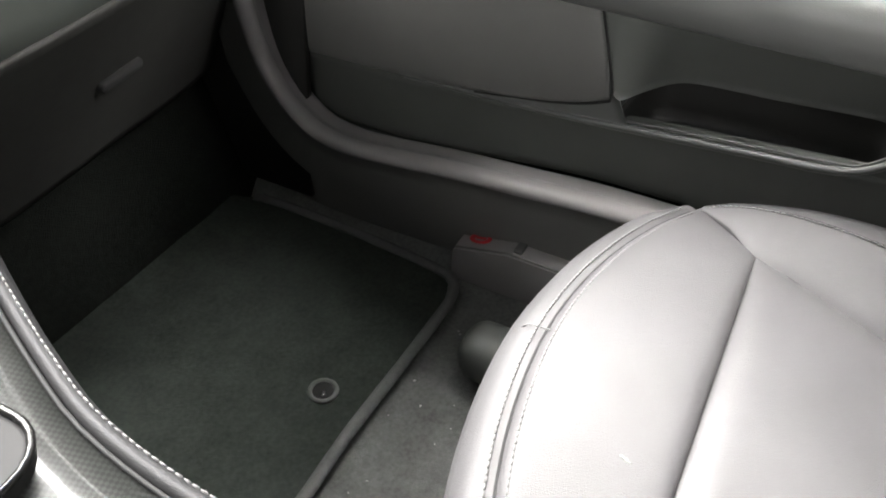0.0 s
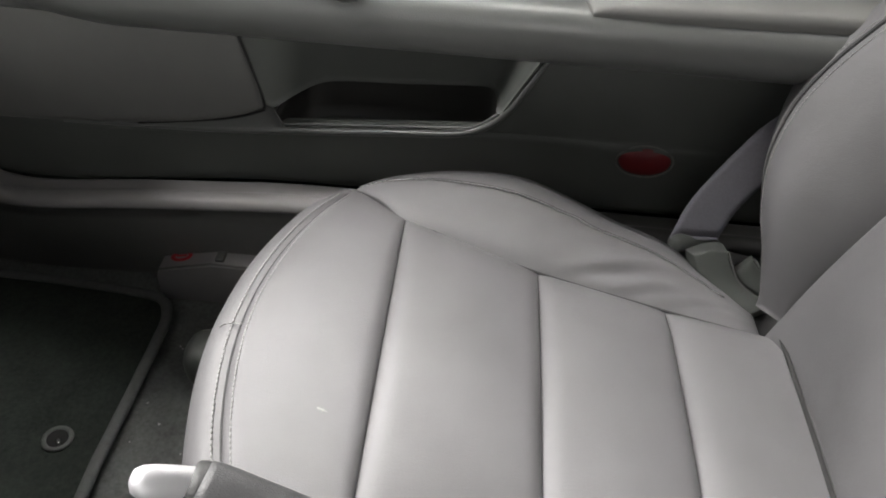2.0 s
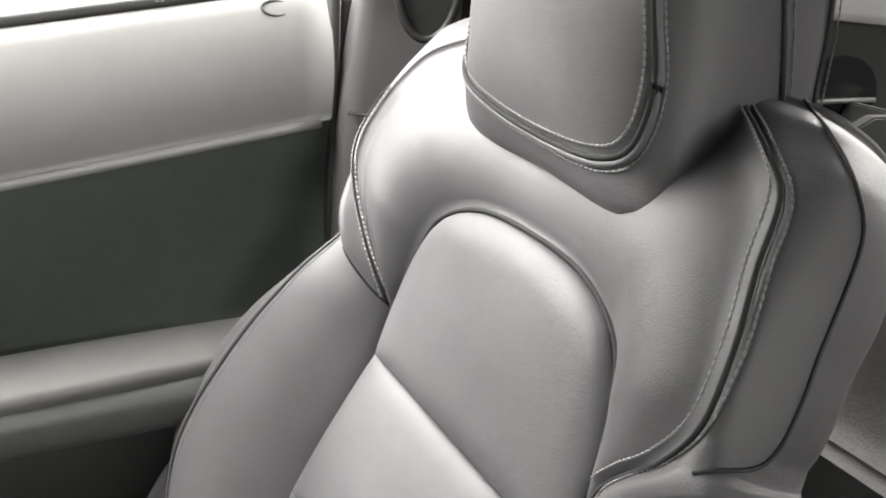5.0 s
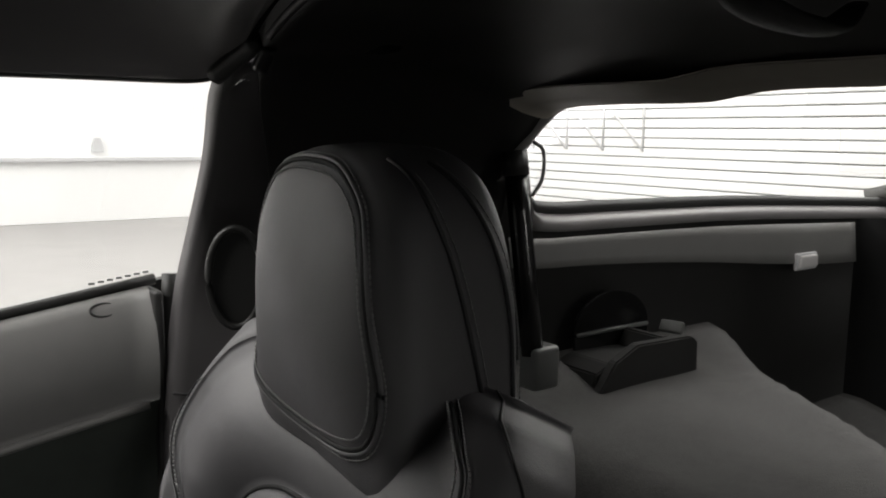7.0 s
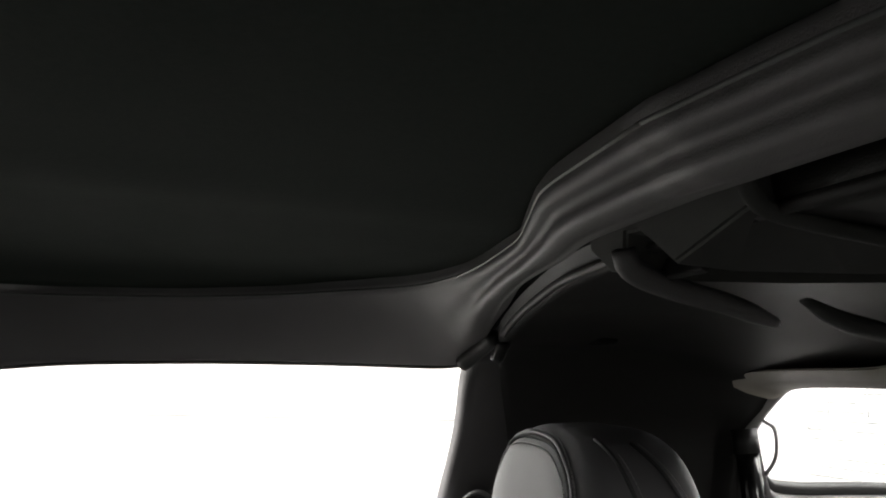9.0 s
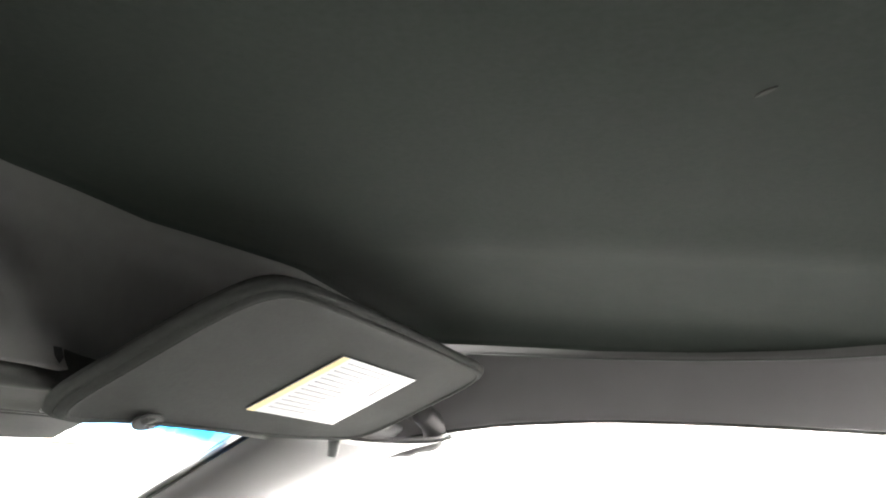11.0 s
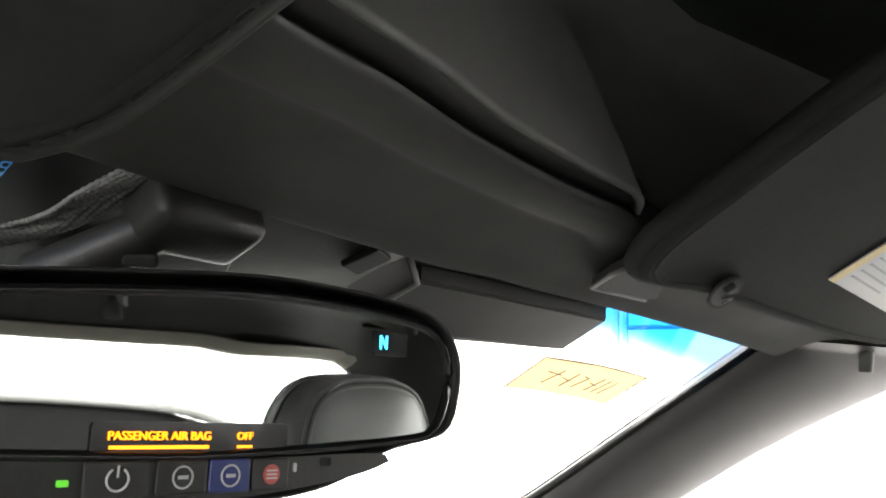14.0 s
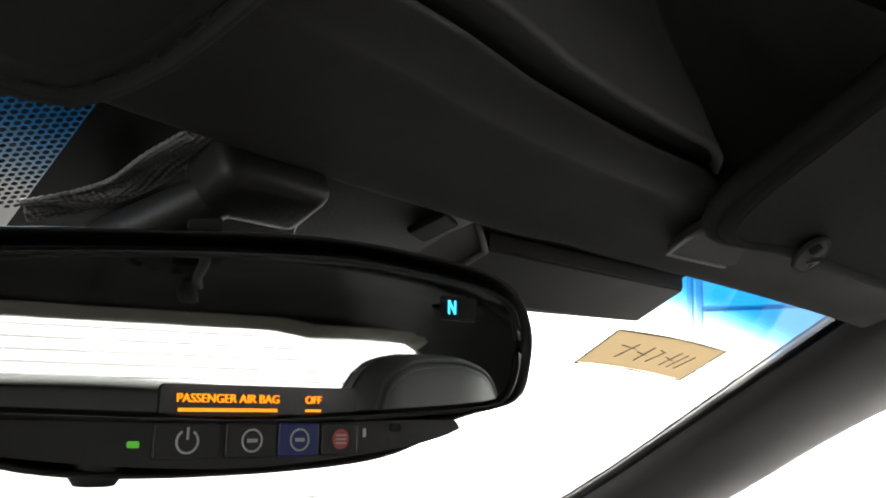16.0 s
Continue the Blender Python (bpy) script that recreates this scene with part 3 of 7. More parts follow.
def build_console():
    c = thing("centre_console", "centre console with glossy carbon weave trim and stitched leather edge", "console")
    edge = spline([(0.178, -0.75, 0.33), (0.178, -0.30, 0.335), (0.177, 0.02, 0.338), (0.179, 0.13, 0.340), (0.186, 0.195, 0.342), (0.200, 0.24, 0.346), (0.227, 0.305, 0.356), (0.262, 0.38, 0.380), (0.30, 0.46, 0.42)], 90)
    # leather roll and the side wall down to the floor
    g = []
    for p in edge:
        g.append([p + np.array(q) for q in ((-0.008, 0, -0.004), (-0.007, 0, 0.001), (-0.004, 0, 0.0030), (0.0, 0, 0.0015), (0.003, 0, -0.006), (0.006, 0.0, -0.03), (0.010, 0, -0.10), (0.012, 0, -0.22), (0.012, 0, -0.36))])
    surface("side_leather", g, DARKLEATHER, c, out=(1, 0, 0.3), thick=0.004)
    stitches("edge_stitching", [p + np.array((-0.001, 0, 0.0045)) for p in edge], c, THREAD, pitch=0.0042, length=0.0032, r=0.0006)
    g = [[(x, p[1], p[2] + 0.001 - 0.010 * (1 - abs(x) / (p[0] - 0.008)) * 0) for x in np.linspace(-(p[0] - 0.008), p[0] - 0.008, 12)] for p in edge]
    surface("carbon_plate", g, CARBON, c, out=(0, 0, 1), thick=0.004)
    tube("bright_bead", [p + np.array((-0.0095, 0, 0.002)) for p in edge[45:]], 0.0011, SILVER, c, sides=6)
    # silver gear selector bezel, its rounded corner shows
    out = [(x + 0.085, y + 0.26) for x, y in rounded(0.165, 0.12, 0.022)]
    part("selector_bezel", plate(out, 0.008, Matrix.Translation((0, 0, 0.343)), 0.003), SILVER, c, smooth=False)
    tube("bezel_rim", [(x, y, 0.352) for x, y in out], 0.0018, GLOSSBLK, c, sides=6, closed=True)
    other = [[(-p[0] + dx, p[1], p[2] + dz) for dx, dz in ((0.012, -0.003), (0.0, 0), (-0.006, -0.03), (-0.012, -0.36))] for p in edge]
    surface("far_side_leather", other, DOORSKIN, c, out=(-1, 0, 0.3), thick=0.004)


def build_handbrake():
    h = thing("hand_brake_lever", "hand brake lever with a bright metal release button and leather grip", "hand brake")
    tip = arr(0.150, 0.035, 0.450)
    col = arr(0.158, 0.015, 0.438)
    w = (col - tip) / np.linalg.norm(col - tip)
    tip = tip + w * 0.006
    tube("release_button", [tip + w * k for k in (-0.0035, -0.0025, 0.0, 0.004, 0.010, 0.018, 0.028)], [0.0014, 0.0038, 0.0052, 0.0058, 0.0061, 0.0062, 0.0062], BRUSHED, h, "bright polished metal release button", sides=24, flat=0.78, up=(-0.5, 0.2, 0.8))
    way = arr(-0.125, -0.921, -0.368)
    way /= np.linalg.norm(way)
    c = col + arr(0.0, 0.0005, -0.0015)
    tube("collar", [c + way * k for k in (-0.004, -0.0035, 0.0, 0.004)], [0.0072, 0.0086, 0.0098, 0.0102], SHELL, h, sides=28, flat=0.86, up=(-0.3, -0.4, 0.9))
    tube("grip", [c + way * k for k in (0.0, 0.003, 0.010, 0.03, 0.07, 0.12, 0.20)], [0.0098, 0.0106, 0.0110, 0.0118, 0.013, 0.014, 0.013], GRIP, h, "dark leather wrapped grip", sides=28, flat=0.9, up=(-0.3, -0.4, 0.9))
    base = c + way * 0.19
    g = []
    for k, t in enumerate(np.linspace(0, 1, 8)):
        r = 0.014 + 0.030 * t
        cx, cy, cz = base + t * arr(-0.01, -0.02, -0.045)
        g.append([(cx + r * math.cos(a), cy + 1.3 * r * math.sin(a), cz + 0.002 * math.sin(5 * a)) for a in np.linspace(0, 2 * np.pi, 24, endpoint=False)])
    surface("boot", g, SHELL, h, wrap_v=True)


# ---------------------------------------------------------------- passenger door
def build_door():
    d = thing("passenger_door", "closed passenger door with dark vinyl panel, armrest and map pocket", "door")
    yF, yR = 0.62, -0.50

    def belt(y):
        return 0.705 - 0.14 * (y + 0.49) * 1.05

    def line(y):
        return 0.592 - 0.145 * (y + 0.48)

    # lower strip under the pocket, its lip catching the light
    def lip_z(y):
        return float(np.interp(y, [-0.10, -0.046, 0.01, 0.121, 0.176, 0.23, 0.36, 0.62], [0.2265, 0.2230, 0.2185, 0.2095, 0.2045, 0.2010, 0.1960, 0.194]))

    g = []
    for y in np.linspace(0.76, yR, 70):
        z = lip_z(y)
        e = 0.024 * float(sstep(0.12, 0.40, y))
        g.append([(q[0], y, q[1]) for q in spline([(0.745, 0.137 - e, 0), (0.727, 0.138 - e, 0), (0.722, 0.146 - e, 0), (0.719, 0.175 - 0.5 * e, 0), (0.716, z - 0.012, 0), (0.7145, z - 0.002, 0), (0.719, z + 0.003, 0), (0.735, z + 0.003, 0)], 22)])
    surface("lower_panel", g, DOORLOW, d, out=(-1, 0, 0), thick=0.006)
    lip = spline([(0.716, 0.36, 0.197), (0.715, 0.23, 0.202), (0.714, 0.176, 0.2055), (0.713, 0.121, 0.2105), (0.713, 0.01, 0.2195), (0.713, -0.046, 0.2245), (0.713, -0.075, 0.236), (0.713, -0.095, 0.256), (0.713, -0.110, 0.282), (0.716, -0.127, 0.312), (0.720, -0.137, 0.332)], 90)
    rad = np.interp(np.linspace(0, 1, 90), [0, 0.3, 0.4, 0.75, 1], [0.0018, 0.0030, 0.0036, 0.0036, 0.0020])
    tube("pocket_lip", lip, rad, SILLMAT, d, "smooth raised rim of the map pocket", sides=12)
    tube("inner_lip", spline([(0.7185, 0.130, 0.2140), (0.7185, 0.065, 0.2195), (0.7185, -0.046, 0.2285), (0.7185, -0.068, 0.2345), (0.7185, -0.084, 0.2480)], 40), 0.0013, SILLMAT, d, sides=8)
    # flat shelf between the speaker panel and the pocket mouth
    hi = spline([(0.716, 0.36, 0.200), (0.716, 0.227, 0.2125), (0.717, 0.193, 0.2200), (0.718, 0.155, 0.2320), (0.7195, 0.143, 0.2370)], 24)
    lo = spline([(0.714, 0.36, 0.197), (0.7135, 0.23, 0.2025), (0.7130, 0.176, 0.2065), (0.7130, 0.15, 0.2085), (0.7140, 0.128, 0.2120)], 24)
    surface("pocket_shelf", [[a + (b - a) * t for t in np.linspace(0, 1, 5)] for a, b in zip(lo, hi)], SILLMAT, d, out=(-1, 0, 0.3), thick=0.003)
    # panel behind the pocket rim
    curve = [(q[1], q[2]) for q in lip if q[1] < -0.02]
    g = []
    for y in np.linspace(-0.046, yR, 50):
        z0 = float(np.interp(-y, [-c[0] for c in curve], [c[1] for c in curve])) if y > -0.137 else 0.338
        g.append([(0.7175 + 0.002 * math.sin(3 * y), y, 0.222 + (z0 - 0.222) * t) for t in np.linspace(0, 1, 12)])
    surface("rear_lower_panel", g, DOORLOW, d, out=(-1, 0, 0), thick=0.004)
    # pocket inside: one curved sheet from the speaker panel round to the rim; the well under its lower edge is coloured
    # dark for the shade in it
    low = spline([(0.7135, 0.147, 0.240), (0.720, 0.139, 0.232), (0.738, 0.124, 0.2360), (0.754, 0.104, 0.2420), (0.763, 0.080, 0.2440), (0.763, 0.011, 0.2475), (0.763, -0.055, 0.2520), (0.757, -0.077, 0.2540), (0.740, -0.083, 0.250), (0.726, -0.083, 0.246), (0.7165, -0.088, 0.249)], 72)
    top = spline([(0.7135, 0.176, 0.342), (0.718, 0.160, 0.342), (0.730, 0.128, 0.342), (0.742, 0.095, 0.342), (0.748, 0.065, 0.342), (0.750, 0.005, 0.342), (0.749, -0.055, 0.342), (0.746, -0.085, 0.342), (0.739, -0.108, 0.342), (0.728, -0.125, 0.342), (0.7185, -0.137, 0.338)], 72)
    g = [[a + (b - a) * t + arr(0.004 * math.sin(math.pi * t), 0, 0) for t in np.linspace(0, 1, 14)] for a, b in zip(low, top)]
    surface("pocket_lining", g, DOORLOW, d, out=(-1, 0, 0), thick=0.003)
    ring = spline([(0.717, 0.140, 0), (0.745, 0.124, 0), (0.770, 0.095, 0), (0.774, 0.01, 0), (0.770, -0.075, 0), (0.745, -0.088, 0), (0.719, -0.088, 0)], 40)
    surface("pocket_well", [[(q[0], q[1], 0.19 + min(0.070, 0.030 + 1.2 * (q[0] - 0.717)) * t) for t in np.linspace(0, 1, 4)] for q in ring], DARKPL, d, out=(-1, 0, 0), thick=0.003)
    part("pocket_floor", rbox((0.058, 0.25, 0.006), 0.002, Matrix.Translation((0.747, 0.024, 0.193))), DARKPL, d)
    # speaker panel ahead of the pocket
    b0 = [(0.712, 0.74, 0.194), (0.712, 0.42, 0.198), (0.712, 0.28, 0.206), (0.711, 0.20, 0.218), (0.711, 0.162, 0.229), (0.7115, 0.149, 0.237)]
    b1 = [(0.716, 0.76, 0.345), (0.716, 0.50, 0.345), (0.714, 0.38, 0.345), (0.714, 0.28, 0.345), (0.714, 0.178, 0.345)]
    panel("speaker_panel", d, SPEAKERPAD, b0, b1, [b0[0], (0.714, 0.75, 0.27), b1[0]], [b0[-1], (0.711, 0.158, 0.28), b1[-1]], 0.006, (-1, 0, 0), edge=0.06, label="smooth grey padded speaker panel")
    tube("panel_seam", spline([(0.713, 0.176, 0.345), (0.712, 0.156, 0.28), (0.712, 0.146, 0.240), (0.712, 0.154, 0.230), (0.713, 0.193, 0.2175), (0.713, 0.28, 0.204)], 40), 0.0013, SEAMSHADE, d)
    # armrest: a long bulge with a flat top
    ys = np.linspace(0.55, yR, 56)
    g = []
    for y in ys:
        k = sstep(0.50, 0.25, y)
        xo = 0.716 - 0.072 * k
        zt = 0.392 - 0.010 * sstep(0.1, 0.5, y)
        sec = spline([(0.720, 0.322, 0), (0.700, 0.326, 0), (xo + 0.020, 0.336, 0), (xo + 0.003, 0.352, 0), (xo, 0.370, 0), (xo + 0.007, 0.386, 0), (xo + 0.028, zt + 0.001, 0), (0.700, zt + 0.003, 0), (0.722, zt + 0.006, 0)], 30)
        g.append([(q[0], y, q[1]) for q in sec])
    surface("armrest", g, SILLMAT, d, out=(-1, 0, 0.2), thick=0.004, label="satin grey armrest")
    # soft pad on its rear half
    b0 = [(0.652, -0.150, 0.3895), (0.652, -0.25, 0.3905), (0.656, -0.38, 0.392), (0.664, -0.47, 0.394)]
    b1 = [(0.712, -0.118, 0.402), (0.716, -0.25, 0.403), (0.716, -0.38, 0.404), (0.716, -0.47, 0.405)]
    panel("armrest_pad", d, SPEAKERPAD, b0, b1, [b0[0], (0.690, -0.136, 0.397), b1[0]], [b0[-1], b1[-1]], 0.012, (-0.3, 0, 1), edge=0.10, skirt=0.014, label="padded grey armrest top")
    # window switch and pull handle
    sw = part("window_switch", rbox((0.026, 0.066, 0.004), 0.0018, pose(0.684, -0.014, 0.3945, 0, 4, 0)), DOORLOW, d, "flush window switch recess", smooth=True)
    part("rocker", rbox((0.014, 0.030, 0.004), 0.0018, pose(0.684, -0.008, 0.3962, 6, 0, 0)), GLOSSBLK, sw, smooth=True)
    part("rocker_mark", rbox((0.006, 0.003, 0.0014), 0.0004, pose(0.684, -0.018, 0.3980, 8, 0, 0)), CHROME, sw)
    hp = spline([(0.690, 0.30, 0.53), (0.664, 0.20, 0.515), (0.650, 0.125, 0.470), (0.646, 0.085, 0.430), (0.648, 0.058, 0.404), (0.650, 0.040, 0.390)], 36)
    tube("pull_handle", hp, np.interp(np.linspace(0, 1, 36), [0, 0.3, 0.80, 0.92, 0.97, 1], [0.016, 0.019, 0.0195, 0.0185, 0.015, 0.008]), SILLMAT, d, "curved grey door pull handle", sides=18)
    # reflector
    bm = bmesh.new()
    bmesh.ops.create_uvsphere(bm, u_segments=28, v_segments=14, radius=1.0)
    bmesh.ops.scale(bm, vec=(0.0035, 0.0265, 0.0165), verts=bm.verts)
    bmesh.ops.transform(bm, matrix=Matrix.Translation((0.7165, -0.237, 0.210)), verts=bm.verts)
    rf = part("reflector", bm, REDLENS, d, "oval red reflector", smooth=True)
    a = np.linspace(0, 2 * np.pi, 40, endpoint=False)
    tube("reflector_rim", [(0.7155, -0.237 + 0.0285 * math.cos(t), 0.210 + 0.0185 * math.sin(t)) for t in a], 0.0009, SPEAKERPAD, rf, sides=8, closed=True)
    # cloth-dark middle panel, bright bead, upper pad, belt seal
    g = []
    for y in np.linspace(yF, yR, 40):
        g.append([(0.724 + 0.012 * math.sin(math.pi * t) + 0.004 * t, y, 0.398 + (line(y) - 0.398) * t) for t in np.linspace(0, 1, 12)])
    surface("middle_panel", g, DOORCLOTH, d, out=(-1, 0, 0), thick=0.004)
    bead = [(0.722, y, line(y)) for y in np.linspace(yF, yR + 0.012, 40)]
    tube("bead", bead, 0.0042, DOORPAD, d, sides=10)
    g = []
    for y in np.linspace(yF, yR, 40):
        h = belt(y) - line(y)
        g.append([(0.7245 - 0.006 * math.sin(math.pi * t) + 0.022 * t ** 3, y, line(y) + 0.002 + h * t) for t in np.linspace(0, 1, 14)] + [(0.757, y, belt(y) + 0.006), (0.77, y, belt(y) + 0.004)])
    surface("upper_pad", g, DOORPAD, d, out=(-1, 0, 0.2), thick=0.004, label="smooth grey upper door pad")
    tube("belt_seal", [(0.762, y, belt(y) + 0.010) for y in np.linspace(yF, yR - 0.01, 30)], 0.006, DARKPL, d, sides=8)
    part("seal_stud", rbox((0.004, 0.008, 0.006), 0.001, Matrix.Translation((0.757, -0.355, belt(-0.355) + 0.014))), CHROME, d)
    a = np.linspace(0, 2 * np.pi, 30, endpoint=False)
    tube("lock_button", [(0.742 + 0.004 * math.sin(t), -0.452 + 0.013 * math.cos(t), 0.694 + 0.006 * math.sin(t)) for t in a], 0.0013, DARKPL, d, "small oval lock button outline", sides=6, closed=True)
    # rear edge of the door
    part("door_edge", rbox((0.05, 0.010, 0.56), 0.004, pose(0.752, yR - 0.004, 0.43, 0, 0, 0)), DARKPL, d, smooth=True)
    tube("edge_seal", spline([(0.735, -0.512, 0.16), (0.735, -0.512, 0.45), (0.738, -0.515, 0.62), (0.745, -0.522, 0.725)], 24), 0.009, DARKPL, d, sides=10)
    # outer skin closes the door
    ol = [(0.71, -0.07), (0.71, belt(0.71) - 0.04), (0.30, belt(0.30) - 0.02), (-0.10, belt(-0.10) - 0.012), (-0.59, belt(-0.59) - 0.012), (-0.59, -0.07)]
    part("outer_skin", plate([(y, z) for y, z in ol], 0.02, pose(0.85, 0, 0, 90, 0, 90), 0.004), DARKPL, d)
    return belt


def build_far_door():
    # Out of view; added to cut low light from the driver's side.
    g = []
    for y in np.linspace(0.95, -0.56, 30):
        zb = 0.705 - 0.147 * (y + 0.49)
        g.append([(-0.70 - 0.03 * t + 0.05 * math.exp(-((t - 0.45) / 0.10) ** 2), y, 0.02 + (zb - 0.02) * t) for t in np.linspace(0, 1, 16)] + [(-0.78, y, zb)])
    ob = surface("door_1", g, DOORSKIN, out=(1, 0, 0), thick=0.03)
    tagged(ob, "unseen closed dark driver door panel, added to block light", "door", kind="structure")


def build_side_window(belt):
    top = spline([(0.625, 0.16, 0.862), (0.600, 0.07, 0.882), (0.585, -0.03, 0.901), (0.577, -0.13, 0.911), (0.568, -0.25, 0.916), (0.560, -0.37, 0.917), (0.556, -0.505, 0.918), (0.590, -0.570, 0.925)], 20)
    bot = [(0.765, 0.58 - 1.16 * t, belt(0.58 - 1.16 * t)) for t in np.linspace(0, 1, 20)]
    g = [[np.array(b) + (np.array(a) - np.array(b)) * t + np.array((0.03 * math.sin(math.pi * t), 0, 0)) for t in np.linspace(0, 1, 8)] for a, b in zip(top, bot)]
    w = thing("window_1", "clear passenger door window", "window", kind="structure")
    p = surface("pane", g, GLASS, w, out=(1, 0, 0))
    p.visible_shadow = False
    for k in range(7):
        y = -0.498 + 0.009 * k
        part("etched_mark", rbox((0.001, 0.006, 0.0022), 0, pose(0.752 + 0.0, y, 0.7225 - 0.14 * (y + 0.46), 0, 0, 0)), PRINT, w)


# ---------------------------------------------------------------- passenger seat
X0 = 0.405


def mx(p, on=True):
    q = np.array(p, float).copy()
    if on:
        q[..., 0] = 2 * X0 - q[..., 0]
    return q


def back(x, z, o=0.0):
    """A point of the reclined backrest at width x and height z, o metres in front of its plane."""
    y = -0.206 - 0.57 * z + 0.022 * sstep(0.46, 0.60, z) - (0.048 - 0.040 * sstep(0.105, 0.17, abs(x - X0))) * sstep(0.30, 0.17, z)
    return arr(x, y + 0.869 * o, z + 0.495 * o)


def build_seat():
    s = thing("bucket_seat", "grey leather bucket seat with stitched bolsters and headrest", "seat")
    UP = (0, 0, 1)
    FW = (0, 0.87, 0.5)
    # --- cushion: three cross panels between side bolsters
    rows = [(-0.012, 0.556, 0.235), (-0.128, 0.536, 0.206), (-0.242, 0.533, 0.178), (-0.40, 0.527, 0.150)]

    def cross(k, dip=0.004):
        y, x, z = rows[k]
        return [(2 * X0 - x, y, z), (X0 - 0.07, y, z + dip), (X0 + 0.07, y, z + dip), (x, y, z)]

    for k in range(3):
        a, b = cross(k), cross(k + 1)
        panel("cushion_panel", s, LEATHER, a, b, [a[0], b[0]], [a[-1], b[-1]], 0.013, UP, edge=0.13, wrinkle=0.0006)
    fr = [(2 * X0 - 0.598, 0.037, 0.231), (0.27, 0.062, 0.240), (0.335, 0.080, 0.246), (X0, 0.087, 0.248), (0.475, 0.080, 0.246), (0.54, 0.062, 0.240), (0.598, 0.037, 0.231)]
    a = cross(0)
    panel("front_panel", s, LEATHER, a, fr, [a[0], fr[0]], [a[-1], fr[-1]], 0.011, UP, edge=0.12, wrinkle=0.0006)
    fc = spline(fr, 60)
    ctr = arr(X0, -0.15, 0)
    g = []
    for i, p in enumerate(fc):
        w = p - ctr
        w[2] = 0
        w /= np.linalg.norm(w)
        end = 0.006 * (1 - sstep(0, 7, min(i, 59 - i)))
        g.append([p + w * q[0] + arr(0, 0, q[1] - end) for q in spline([(-0.004, -0.003, 0), (0.002, 0.0015, 0), (0.012, 0.000, 0), (0.023, -0.010, 0), (0.028, -0.035, 0), (0.020, -0.085, 0), (0.0, -0.14, 0)], 18)])
    surface("front_apron", g, LEATHER, s, out=(0, 1, 0.2), thick=0.004)
    for off, dz in ((-0.0060, 0.0062), (0.0060, 0.0020)):
        row = []
        for p in fc:
            w = p - ctr
            w[2] = 0
            w /= np.linalg.norm(w)
            row.append(p + w * off + arr(0, 0, dz))
        stitches("front_stitching", row[2:-2], s, THREAD, r=0.0009)
    tube("front_seam", fc[2:-2] + arr(0, 0, 0.0005), 0.0011, SEAMSHADE, s, sides=6)
    part("scuff", plate([(0.0026 * math.cos(t) + 0.0012 * math.cos(3 * t), 0.0011 * math.sin(t) + 0.0006 * math.sin(4 * t)) for t in np.linspace(0, 2 * np.pi, 18, endpoint=False)], 0.0004, pose(0.334, 0.016, 0.2552, 2, -2, 70)), DOORPAD, s, "small pale worn mark on the leather")
    cs = [p + arr(0, 0.0, 0.0) for p in spline([(0.404, 0.084, 0.252), (0.404, 0.100, 0.249), (0.404, 0.108, 0.232)], 8)]
    stitches("cross_stitch", cs, s, THREAD, pitch=0.004)
    for side in (False, True):
        inner = [(0.598, 0.037, 0.231), (0.580, 0.012, 0.234), (0.556, -0.012, 0.234), (0.543, -0.07, 0.219), (0.536, -0.128, 0.204), (0.533, -0.242, 0.176), (0.530, -0.33, 0.158)]
        crest = [(0.601, 0.036, 0.229), (0.614, 0.010, 0.233), (0.626, -0.045, 0.238), (0.629, -0.105, 0.237), (0.625, -0.15, 0.224), (0.619, -0.20, 0.203), (0.612, -0.252, 0.186), (0.599, -0.295, 0.160), (0.580, -0.338, 0.140)]
        ic, cc = mx(spline(inner, 40), side), mx(spline(crest, 40), side)
        top = panel("bolster_top", s, LEATHER, ic, cc, [ic[0], cc[0]], [ic[-1], cc[-1]], 0.009, UP, edge=0.18, skirt=0.012, crown=0.5, wrinkle=0.0026, n=72, folds=((-0.13, 0.02, -0.245, 0.66, 0.0030), (-0.185, 0.05, -0.255, 0.42, 0.0024), (-0.235, 0.06, -0.285, 0.40, 0.0016)))
        tube("inner_seam", ic[9:] + arr(0, 0, 0.0030), np.linspace(0.0012, 0.0019, 31), SEAMSHADE, s, sides=6)
        sg = -1 if side else 1
        g = []
        for p in cc:
            drop = p[2] - 0.07
            g.append([p + arr(sg * q[0], 0, q[1] * drop) for q in spline([(-0.004, 0.0, 0), (0.004, 0.02, 0), (0.014, -0.06, 0), (0.022, -0.25, 0), (0.024, -0.5, 0), (0.016, -1.0, 0)], 14)])
        surface("bolster_side", g, LEATHER, s, out=(sg, 0, 0.2), thick=0.004)
        # stitched seam a finger's width inside the crest, laid on the padded surface
        pad = np.array([q.co for q in top.data.vertices])[:72 * 72].reshape(72, 72, 3)
        col = np.arange(6, 58)
        level = np.arccos(1 - 2 * np.interp(col, [0, 12, 40, 71], [0.86, 0.80, 0.74, 0.70])) / math.pi * 71
        low = level.astype(int)
        row = pad[low, col] + (pad[low + 1, col] - pad[low, col]) * (level - low)[:, None]
        tube("bolster_seam", row + arr(-sg * 0.0002, 0, 0.0002), 0.0008, SEAMSHADE, s, sides=6)
        stitches("bolster_stitching", row + arr(-sg * 0.0022, 0, 0.0010), s, THREAD, r=0.0008)
    part("seat_base", rbox((0.42, 0.42, 0.09), 0.02, Matrix.Translation((X0, -0.14, 0.075))), SHELL, s, smooth=True)
